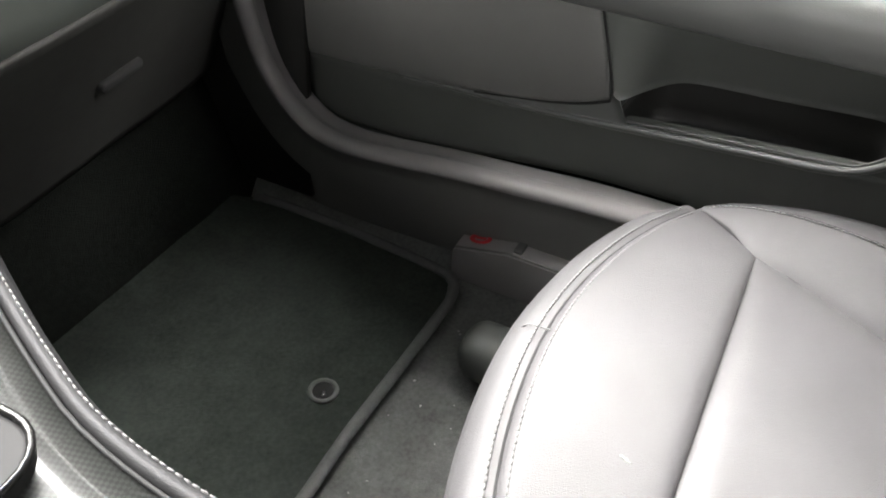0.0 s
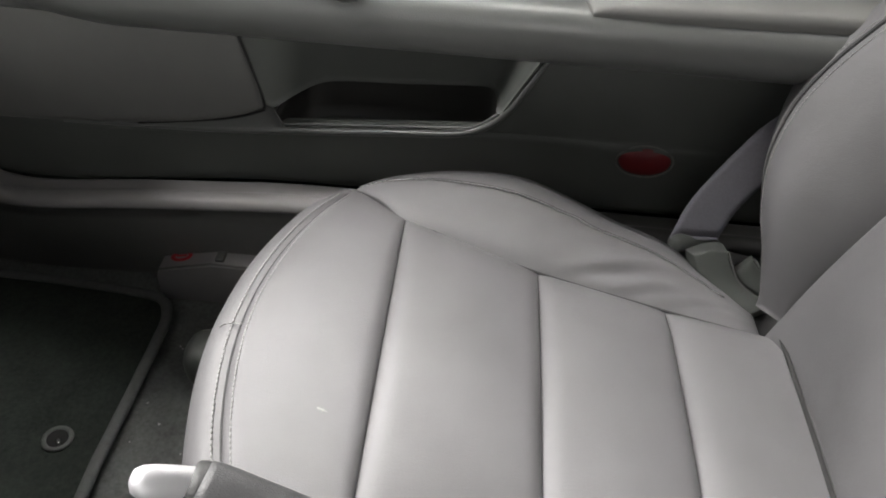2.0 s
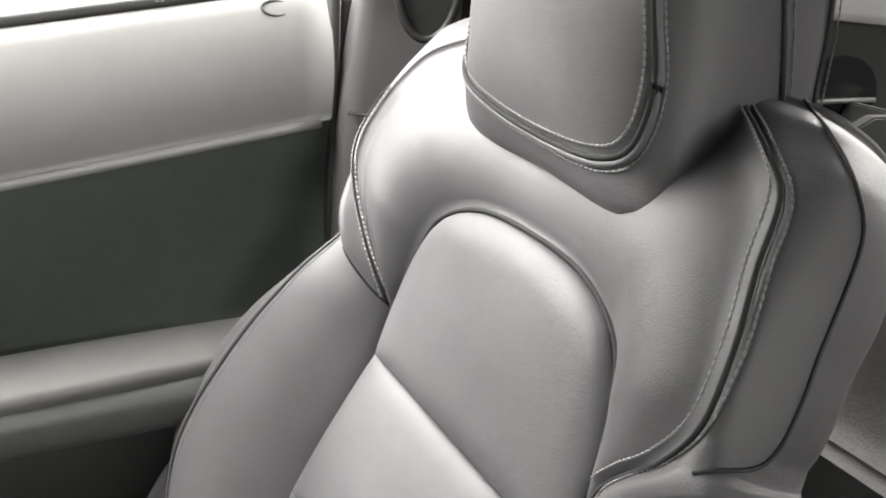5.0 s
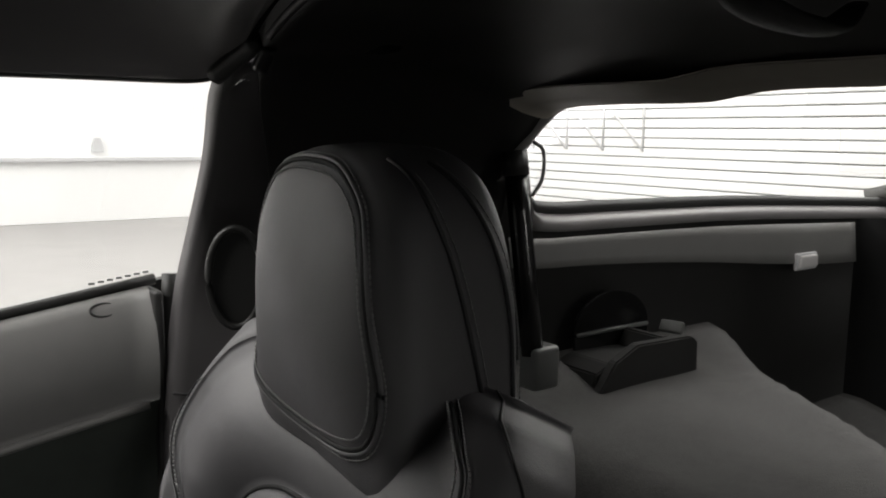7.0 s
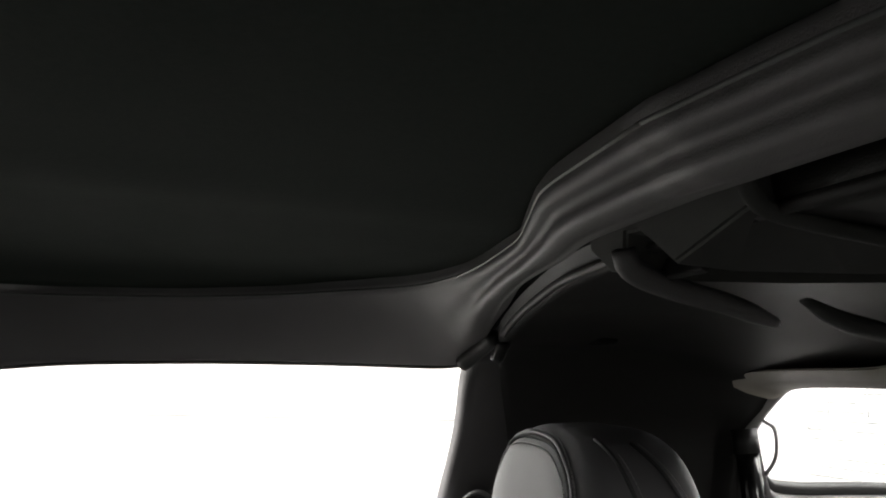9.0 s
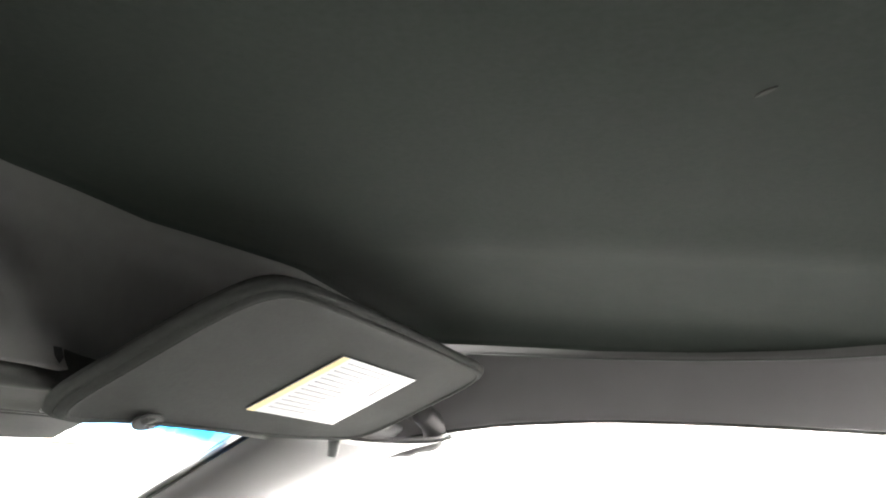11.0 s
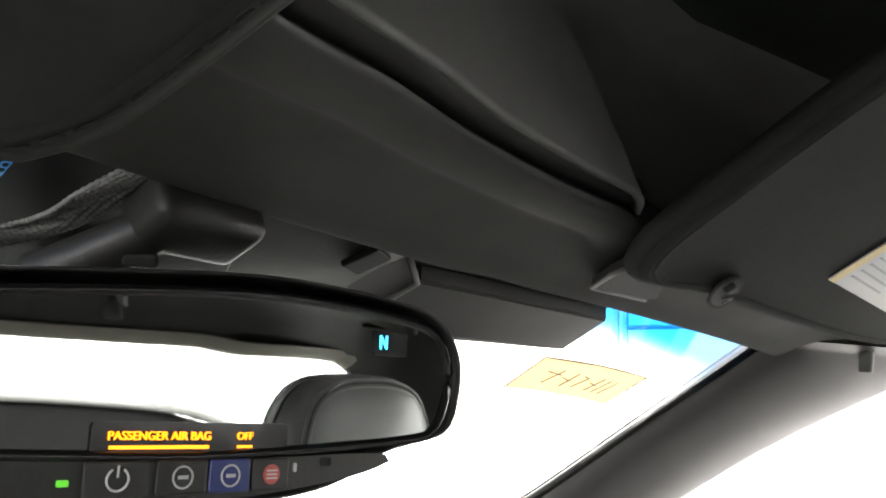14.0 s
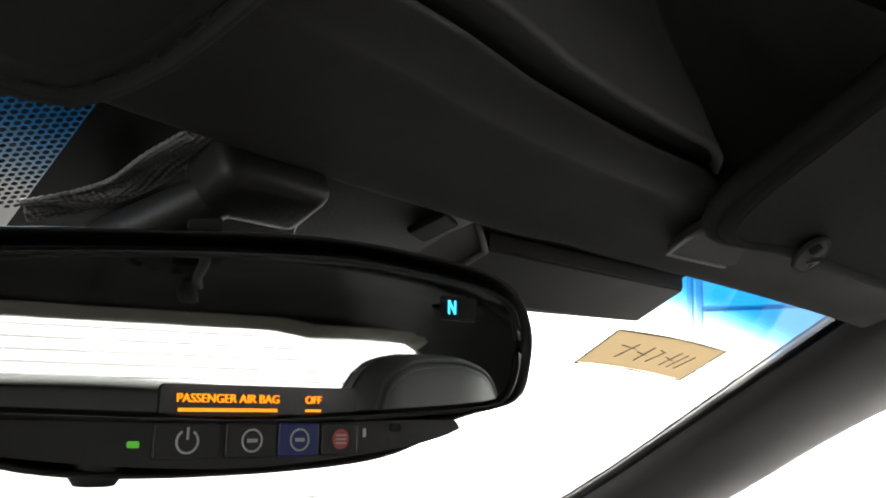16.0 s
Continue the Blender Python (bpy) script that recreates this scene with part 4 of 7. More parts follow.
    for x in (0.24, 0.60):
        part("slide_rail", rbox((0.035, 0.50, 0.03), 0.006, Matrix.Translation((x, -0.12, 0.016))), DARKPL, s)
    # Dark tube put in for the shade where cushion meets backrest.
    tube("crease_shade", [(x, -0.338, 0.174 + 0.005 * math.cos(9 * (x - X0))) for x in np.linspace(0.284, 0.526, 20)], 0.0022, SEAMSHADE, s, sides=8, flat=0.7)
    # --- backrest: three panels, the upper one arched
    zs = [0.150, 0.337, 0.4535]
    xe = [0.532, 0.534, 0.529]

    def brow(k, o=0.0):
        x, z = xe[k], zs[k]
        return [back(2 * X0 - x, z, o), back(X0 - 0.07, z, o - 0.004), back(X0 + 0.07, z, o - 0.004), back(x, z, o)]

    for k in range(2):
        a, b = brow(k), brow(k + 1)
        m0, m1 = back(2 * X0 - 0.533, (zs[k] + zs[k + 1]) / 2), back(0.533, (zs[k] + zs[k + 1]) / 2)
        panel("backrest_panel", s, LEATHER, a, b, [a[0], m0, b[0]], [a[-1], m1, b[-1]], 0.012, FW, edge=0.12, wrinkle=0.0005)
    a = brow(2)
    top = [back(0.290, 0.545, 0.006), back(0.312, 0.572, 0.008), back(0.35, 0.586, 0.010), back(X0, 0.590, 0.010), back(0.46, 0.586, 0.010), back(0.498, 0.572, 0.008), back(0.520, 0.545, 0.006)]
    panel("backrest_panel", s, LEATHER, a, top, [a[0], back(0.281, 0.50, 0.003), top[0]], [a[-1], back(0.530, 0.50, 0.003), top[-1]], 0.018, FW, edge=0.16, wrinkle=0.0005)
    IC = [(0.281, 0.483, 0.002), (0.283, 0.50, 0.004), (0.288, 0.535, 0.006), (0.303, 0.567, 0.008), (0.345, 0.587, 0.010), (X0, 0.5915, 0.010), (0.465, 0.587, 0.010), (0.507, 0.567, 0.008), (0.522, 0.535, 0.006), (0.527, 0.50, 0.004), (0.529, 0.483, 0.002)]
    tube("arch_seam", [back(*q) + arr(0, 0.001, 0.0) for q in spline(IC, 80)], 0.0020, SEAMSHADE, s, sides=8)
    zt = [0.17, 0.20, 0.22, 0.245, 0.285, 0.33, 0.405, 0.48, 0.545, 0.585]
    Xt = [0.537, 0.547, 0.569, 0.604, 0.645, 0.668, 0.653, 0.617, 0.578, 0.555]
    Ot = [0.002, 0.012, 0.028, 0.045, 0.056, 0.060, 0.056, 0.050, 0.045, 0.035]
    for side in (False, True):
        sg = -1 if side else 1
        g = []
        for z in np.linspace(0.17, 0.565, 46):
            x1 = float(np.interp(z, zt, Xt))
            o1 = float(np.interp(z, zt, Ot)) * (1 - 0.25 * sstep(0.495, 0.53, z))
            x0 = 0.531
            if not side:
                x1 += 0.016 * float(sstep(0.20, 0.30, z) * sstep(0.50, 0.42, z))
            w = x1 - x0
            sec = spline([(x0 - 0.004, -0.024, 0), (x0 + 0.02 * w, -0.010, 0), (x0 + 0.13 * w, 0.20 * o1, 0), (x0 + 0.37 * w, 0.74 * o1, 0), (x0 + 0.68 * w, 1.05 * o1, 0), (x1, 0.92 * o1, 0), (x1 + 0.010, 0.55 * o1, 0), (x1 + 0.014, 0.0, 0), (x1 + 0.006, -0.05, 0), (x1 - 0.03, -0.085, 0)], 44)
            g.append([mx(back(q[0], z, q[1] * (1 - 0.75 * sstep(0.487, 0.53, z) * min(1, max(0, 1.15 - (q[0] - x0) / w)))), side) for q in sec])
        ga = np.array(g)
        ga = np.stack([np.convolve(np.pad(ga[:, j, c], 3, mode="edge"), np.ones(7) / 7, mode="valid") for j in range(ga.shape[1]) for c in range(3)], 1).reshape(len(g), -1, 3)
        surface("back_bolster", ga, LEATHER, s, out=(0.3 * sg, 0.87, 0.4), thick=0.004)
        nn = np.cross(np.gradient(ga, axis=1), np.gradient(ga, axis=0))
        nn /= np.linalg.norm(nn, axis=2, keepdims=True)
        if np.sum(nn[:, 18] @ arr(0.3 * sg, 0.87, 0.4)) < 0:
            nn = -nn
        zz = np.linspace(0.17, 0.565, 46)

        def along(js, lift):
            """A line over the bolster, js counted across it, height by height."""
            line = []
            for i in range(6, 46):
                k = int(js[i])
                q = ga[i] + nn[i] * lift
                line.append(q[k] + (q[k + 1] - q[k]) * (js[i] - k))
            return np.array(line)

        seams = [np.interp(zz, [0.17, 0.40, 0.43, 0.46, 0.50, 0.54], [9.5, 10.5, 11.5, 13.5, 16.5, 18.5]), np.interp(zz, [0.17, 0.42, 0.46, 0.50, 0.54], [16, 18, 20, 22.5, 24])] if side else [np.full(46, 18.0)]
        for js in seams:
            tube("bolster_seam", along(js, 0.0004), 0.0011, SEAMSHADE, s, sides=6)
            tube("bolster_welt", along(js + 0.45, 0.0002), 0.0016, LEATHER, s, sides=8)
            for dj in (-0.9, 1.0):
                stitches("bolster_stitching", along(js + dj, 0.0003), s, THREAD, r=0.0007)
    # yoke round the upper panel up to the headrest, and the wraps over the shoulders
    near = [(0.537, 0.490, 0.006), (0.545, 0.503, 0.014), (0.565, 0.520, 0.027), (0.587, 0.538, 0.037), (0.602, 0.562, 0.043), (0.601, 0.592, 0.046), (0.589, 0.625, 0.046), (0.578, 0.653, 0.043), (0.555, 0.669, 0.037), (0.510, 0.690, 0.018), (0.46, 0.708, 0.0), (X0, 0.715, -0.012)]
    far = [(0.532, 0.490, 0.006), (0.539, 0.505, 0.020), (0.551, 0.520, 0.031), (0.578, 0.548, 0.042), (0.600, 0.575, 0.046), (0.606, 0.605, 0.046), (0.597, 0.64, 0.044), (0.578, 0.668, 0.037), (0.53, 0.696, 0.015), (0.47, 0.712, -0.006), (X0, 0.715, -0.012)]
    OC = [(2 * X0 - x, z, o) for x, z, o in near] + far[-2::-1]
    nu = 120
    oc = np.array([back(*q) for q in spline(OC, nu)])
    ic = np.array([back(*q) for q in spline(IC, nu)])
    g = []
    for v in np.linspace(0, 1, 22):
        row = ic * (1 - v) + oc * v
        lift = 0.020 * math.sin(math.pi * min(1, v * 1.15) ** 0.8) * np.clip(np.sin(np.pi * np.linspace(0, 1, nu)) * 2.2, 0, 1)
        g.append(row + lift[:, None] * arr(0, 0.869, 0.495))
    surface("yoke", g, LEATHER, s, out=FW, thick=0.004)
    for side in (False, True):
        sg = -1 if side else 1
        hc = spline(near if side else far, 60)
        g = []
        for i, (x, z, o) in enumerate(hc[:50]):
            t = i / 47
            x1 = max(x + 0.010, float(np.interp(t, [0, 0.3, 0.55, 0.75, 0.9, 1], [0.620, 0.614, 0.604, 0.588, 0.566, 0.536] if side else [0.592, 0.602, 0.613, 0.604, 0.586, 0.550])))
            z1 = z + max(0, 0.050 * (1 - t / 0.35))
            o1 = min(o + 0.045, float(np.interp(t, [0, 0.3, 0.55, 0.75, 0.9, 1], [0.049, 0.043, 0.036, 0.030, 0.018, -0.006])))
            lo = max(0.0, 1 - t / 0.4)
            up = 0.004 + 0.014 * sstep(0.32, 0.0, t)
            sec = spline([(x - 0.002, z, o - 0.002), (x + 0.2 * (x1 - x), z + 0.12 * (z1 - z), o + 0.2 * (o1 - o) + 0.6 * up), (x + 0.55 * (x1 - x), z + 0.45 * (z1 - z), o + 0.58 * (o1 - o) + up), (x1, z1, o1), (x1 + 0.009, z1 + 0.006 * lo, o1 - 0.018), (x1 + 0.011, z1 + 0.010 * lo, o1 - 0.038), (x1 + 0.004, z1 + 0.012 * lo, o1 - 0.062), (x1 - 0.025, z1 + 0.012 * lo, o1 - 0.080)], 34)
            g.append([mx(back(*q), side) for q in sec])
        ga = np.array(g)
        surface("shoulder_side", ga, LEATHER, s, out=(sg, 0.4, 0), thick=0.004)
        nn = np.cross(np.gradient(ga, axis=1), np.gradient(ga, axis=0))
        nn /= np.maximum(np.linalg.norm(nn, axis=2, keepdims=True), 1e-9)
        if np.sum(nn[:, 12] @ arr(0.5 * sg, 0.87, 0.3)) < 0:
            nn = -nn
        if side:
            tube("shoulder_piping", ga[8:, 11] + nn[8:, 11] * 0.0003, 0.0011, SHELL, s, sides=8)
        ed = np.array([mx(back(x, z, o), side) for x, z, o in hc[:50]])
        tube("shoulder_seam", ed[:None if side else 26] + arr(0, 0.0030, 0.0015), 0.0014 if side else 0.0009, SEAMSHADE, s, sides=6)
        n1 = None if side else 26
        stitches("shoulder_stitching", ga[:n1, 2] + nn[:n1, 2] * 0.0008, s, THREAD, r=0.0009)
        stitches("shoulder_stitching", [mx(back(x - 0.0065, z + 0.002, o + 0.0045), side) for x, z, o in hc[2:50 if side else 26]], s, THREAD, r=0.0009)
        tube("lower_seam", ga[0, :11] + arr(0, -0.001, -0.002), 0.0014, SEAMSHADE, s, sides=6)
    # hard shell behind
    g = []
    for z in np.linspace(0.12, 0.685, 14):
        w = float(np.interp(z, [0.12, 0.3, 0.5, 0.62, 0.72], [0.17, 0.215, 0.185, 0.150, 0.07]))
        g.append([back(X0 + w * math.cos(a), z, -0.07 - 0.05 * math.sin(a)) for a in np.linspace(0, math.pi, 16)])
    surface("back_shell", g, SHELL, s, out=(0, -1, 0), thick=0.006)
    # --- headrest
    H0 = 0.4095
    HP = spline([(0.631, 0.074, -0.540, -0.596), (0.635, 0.096, -0.524, -0.615), (0.646, 0.108, -0.511, -0.632), (0.680, 0.1125, -0.503, -0.640), (0.74, 0.114, -0.500, -0.640), (0.795, 0.110, -0.503, -0.632), (0.832, 0.099, -0.512, -0.622), (0.852, 0.082, -0.522, -0.612), (0.864, 0.055, -0.538, -0.598), (0.868, 0.015, -0.560, -0.574)], 240)
    zl = HP[np.linspace(0, 239, 48).astype(int), 0]

    def hsec(z):
        a, b, c = (float(np.interp(z, HP[:, 0], HP[:, k])) for k in (1, 2, 3))
        return a, (b + c) / 2, (b - c) / 2

    def ee(z):
        return 0.40 + 0.15 * float(sstep(0.645, 0.72, z))

    def superel(ang, e):
        co, si = math.cos(ang), math.sin(ang)
        return math.copysign(abs(co) ** e, co), math.copysign(abs(si) ** e, si)

    def chin(x, z):
        """The lower edge hangs lower towards the driver's side, and a little forward."""
        k = float(sstep(0.42, 0.335, x) * sstep(0.668, 0.636, z))
        return arr(-0.022 * k, 0.007 * k, -0.005 * k)

    g = []
    for z in zl:
        a, ym, d = hsec(z)
        row = []
        for ang in np.linspace(0, 2 * np.pi, 144, endpoint=False):
            c, sn = superel(ang, ee(z))
            row.append(arr(H0 + a * c, ym + d * sn, z) + chin(H0 + a * c, z))
        g.append(row)
    ga = np.array(g)
    hr = surface("headrest", ga, LEATHER, s, wrap_v=True, out=None, label="rounded leather headrest with stitched panels")
    bm = bmesh.new()
    bm.from_mesh(hr.data)
    bmesh.ops.holes_fill(bm, edges=[e for e in bm.edges if e.is_boundary])
    bmesh.ops.recalc_face_normals(bm, faces=bm.faces)
    for f in bm.faces:
        f.smooth = True
    bm.to_mesh(hr.data)
    bm.free()

    def face(x, z, o=0.0):
        a, ym, d = hsec(z)
        u = min(0.995, abs(x - H0) / a)
        return arr(x + math.copysign(o * u ** 6, x - H0), ym + d * (1 - u ** (2 / ee(z))) ** (ee(z) / 2) + o, z + 0.4 * o * sstep(0.81, 0.86, z)) + chin(x, z)

    def flank(y, z, o=0.0):
        a, ym, d = hsec(z)
        u = min(0.995, abs(y - ym) / d)
        return arr(H0 - a * (1 - u ** (2 / ee(z))) ** (ee(z) / 2) - o, y, z)

    loop = [(0.519, 0.745), (0.517, 0.710), (0.499, 0.682), (0.45, 0.668), (0.395, 0.662), (0.346, 0.6635), (0.322, 0.675), (0.316, 0.71), (0.3235, 0.76), (0.330, 0.80), (0.343, 0.828), (0.372, 0.847), (0.41, 0.854), (0.460, 0.853), (0.497, 0.836), (0.515, 0.79)]
    lp = spline([(x, z, 0) for x, z in loop], 130, closed=True)
    tube("face_seam", [face(q[0], q[1], 0.0010) for q in lp], 0.0020, SEAMSHADE, hr, sides=6, closed=True)
    c2 = arr(0.411, 0.757, 0)
    for k in (0.94, 1.055):
        ring = [face(*((c2 + (q - c2) * k)[:2]), 0.0012) for q in lp]
        stitches("headrest_stitching", ring, hr, THREAD, r=0.0009)
    tube("piping", [face(*((c2 + (q - c2) * 1.028)[:2]), 0.0008) for q in lp], 0.0022, LEATHER, hr, sides=8, closed=True)
    for run in ([(-0.538, 0.858, 0), (-0.547, 0.826, 0), (-0.559, 0.787, 0), (-0.576, 0.723, 0), (-0.592, 0.665, 0)], [(-0.562, 0.856, 0), (-0.580, 0.831, 0), (-0.597, 0.795, 0), (-0.610, 0.741, 0), (-0.616, 0.665, 0)]):
        line = [flank(q[0], q[1], 0.0008) for q in spline(run, 40)]
        tube("flank_seam", line, 0.0019, SHELL, hr, sides=6)
        stitches("headrest_stitching", [p + arr(-0.0006, -0.006, 0) for p in line], hr, THREAD)
    return s


def build_seat_extras():
    c = thing("rail_cover", "grey plastic seat rail cover with a small red print", "rail cover")
    bm = bmesh.new()
    sec = [(0.276, 0.032), (0.273, 0.040), (0.250, 0.046), (0.212, 0.055), (0.203, 0.055), (0.150, 0.054), (0.08, 0.050), (0.02, 0.048)]
    vs = []
    for y, z in sec:
        vs.append([bm.verts.new(p) for p in ((0.671, y, -0.004), (0.6705, y, z - 0.003), (0.6735, y, z), (0.703, y, z + 0.001), (0.707, y, z - 0.004), (0.707, y, -0.004))])
    for r, q in zip(vs, vs[1:]):
        for k in range(5):
            bm.faces.new((r[k], r[k + 1], q[k + 1], q[k]))
    bm.faces.new(vs[0])
    bmesh.ops.recalc_face_normals(bm, faces=bm.faces)
    part("cover", bm, SILLBAND, c, smooth=False)
    tube("top_edge", [(0.6720, y, z - 0.0008) for y, z in sec[1:]], 0.0012, SPEAKERPAD, c, "thin grey upper edge", sides=6)
    part("end_step", rbox((0.030, 0.010, 0.004), 0.0015, Matrix.Translation((0.690, 0.204, 0.0565))), SILLMAT, c, smooth=True)
    a = np.linspace(0, 2 * np.pi, 24, endpoint=False)
    tube("red_mark", [(0.689 + 0.007 * math.cos(t), 0.251 + 0.010 * math.sin(t), 0.0470 + 0.002 * math.sin(-t)) for t in a], 0.0026, REDINK, c, "red oval warning print", sides=6, flat=0.3, closed=True)
    part("red_bar", rbox((0.003, 0.012, 0.001), 0.0003, pose(0.689, 0.251, 0.0474, -12, 0, 0)), REDINK, c)
    k = thing("rail_foot_cover", "rounded black plastic cover on the seat rail foot", "rail cover")
    bm = rbox((0.055, 0.080, 0.055), 0.022, Matrix.Translation((0.560, 0.168, 0.028)), 4)
    part("cap", bm, DOORLOW, k, smooth=True)
    # crumbs of lint on the carpet
    random.seed(4)
    verts, faces = [], []
    for _ in range(26):
        x, y = random.uniform(0.28, 0.62), random.uniform(0.13, 0.25)
        r = random.uniform(0.0006, 0.0015)
        b = len(verts)
        verts += [(x - r, y, 0.001), (x + r, y - r, 0.001), (x + 0.5 * r, y + r, 0.001), (x, y, 0.001 + 1.5 * r)]
        faces += [(b, b + 1, b + 3), (b + 1, b + 2, b + 3), (b + 2, b, b + 3), (b + 2, b + 1, b)]
    ob = mesh_object("lint", verts, faces, PAPER, None, smooth=False)
    tagged(ob, "tiny pale specks of lint on the carpet", "lint", kind="stuff")


def build_belt():
    b = thing("seat_belt", "grey seat belt webbing with its black anchor", "seat belt")
    mid = spline([(0.648, -0.263, 0.171), (0.652, -0.273, 0.213), (0.660, -0.300, 0.262), (0.674, -0.335, 0.30), (0.672, -0.395, 0.345), (0.658, -0.465, 0.41), (0.632, -0.535, 0.50), (0.608, -0.580, 0.60), (0.60, -0.592, 0.69)], 50)
    wv = spline([(-0.002, -0.045, 0.005), (-0.006, -0.048, -0.01), (0.004, -0.040, -0.02), (0.01, -0.040, -0.02), (0.0, -0.045, -0.01), (0.0, -0.046, 0.0), (0.0, -0.046, 0.0), (0.0, -0.046, 0.0)], 50)
    g = [[p + w * t for t in np.linspace(0, 1, 8)] for p, w in zip(mid, wv)]
    surface("webbing", g, WEBBING, b, out=(-1, 0, 0.2), thick=0.0016)
    edge = [g[0][k] for k in range(8)]
    tube("fold", [np.array(q) + arr(0, 0, -0.001) for q in edge], 0.0022, WEBBING, b, sides=10)
    part("anchor_sleeve", rbox((0.020, 0.052, 0.022), 0.009, pose(0.650, -0.288, 0.163, 8, 0, 8)), DOORLOW, b, smooth=True)
    k = thing("seat_hinge_cover", "grey plastic seat hinge cuff with a round bolt head", "hinge cover")
    # a wide curved band with a narrower one behind it, tucked between cushion and backrest
    a0 = [(0.6070, -0.2770, 0.1840), (0.6030, -0.2830, 0.1690), (0.5970, -0.2950, 0.1550), (0.5890, -0.3140, 0.1440), (0.5800, -0.3360, 0.1410)]
    a1 = [(0.6150, -0.3090, 0.1850), (0.6130, -0.3150, 0.1730), (0.6070, -0.3250, 0.1570), (0.5990, -0.3420, 0.1480), (0.5910, -0.3580, 0.1460)]
    cuff = panel("cuff", k, DOORLOW, a0, a1, [a0[0], (0.6140, -0.2930, 0.1870), a1[0]], [a0[-1], a1[-1]], 0.005, (-0.7, 0.2, 0.6), edge=0.2, skirt=0.016, n=20)
    tube("cuff_edge", spline(a1, 24) + arr(-0.001, 0, 0.001), 0.0010, SPEAKERPAD, cuff, "thin pale edge", sides=6)
    a0 = [(0.6150, -0.3210, 0.1610), (0.6110, -0.3300, 0.1510), (0.6030, -0.3460, 0.1460), (0.5950, -0.3680, 0.1430)]
    a1 = [(0.6170, -0.3350, 0.1770), (0.6130, -0.3450, 0.1670), (0.6060, -0.3600, 0.1580), (0.5990, -0.3750, 0.1500)]
    band = panel("inner_cuff", k, DOORLOW, a0, a1, [a0[0], a1[0]], [a0[-1], a1[-1]], 0.004, (-0.7, 0.2, 0.6), edge=0.2, skirt=0.010, n=16)
    tube("cuff_edge", spline(a1, 20) + arr(-0.001, 0, 0.001), 0.0009, SPEAKERPAD, band, sides=6)
    part("bracket", rbox((0.020, 0.060, 0.050), 0.008, pose(0.642, -0.322, 0.135, 10, 0, 0)), SHELL, k, smooth=True)
    # Black block fills the gap below the cuff in place of deep shade.
    part("gap_shade", rbox((0.050, 0.090, 0.030), 0.008, pose(0.585, -0.350, 0.113, 0, 0, 0)), SHELL, k, smooth=True)


# ---------------------------------------------------------------- roof
HDR_C = spline([(0, 0, 0), (0.08, -0.004, 0), (0.13, -0.013, 0), (0.22, -0.034, 0), (0.27, -0.045, 0), (0.40, -0.072, 0), (0.52, -0.094, 0), (0.66, -0.118, 0)], 60)
HDR_X, HDR_Y = HDR_C[:, 0], HDR_C[:, 1]


def hdr(x):
    """How far the windscreen header sweeps back at width x."""
    return 0.8 * float(np.interp(abs(x - 0.01), HDR_X, HDR_Y))


def wind(x, y):
    return 0.862 - 0.45 * (y - 0.283 + 0.5 * (x * x - 0.08))


def roof_z(x, y):
    return 0.994 - 0.05 * x * x - 0.10 * max(0, y) ** 2 - 0.05 * (y + 0.2) ** 2


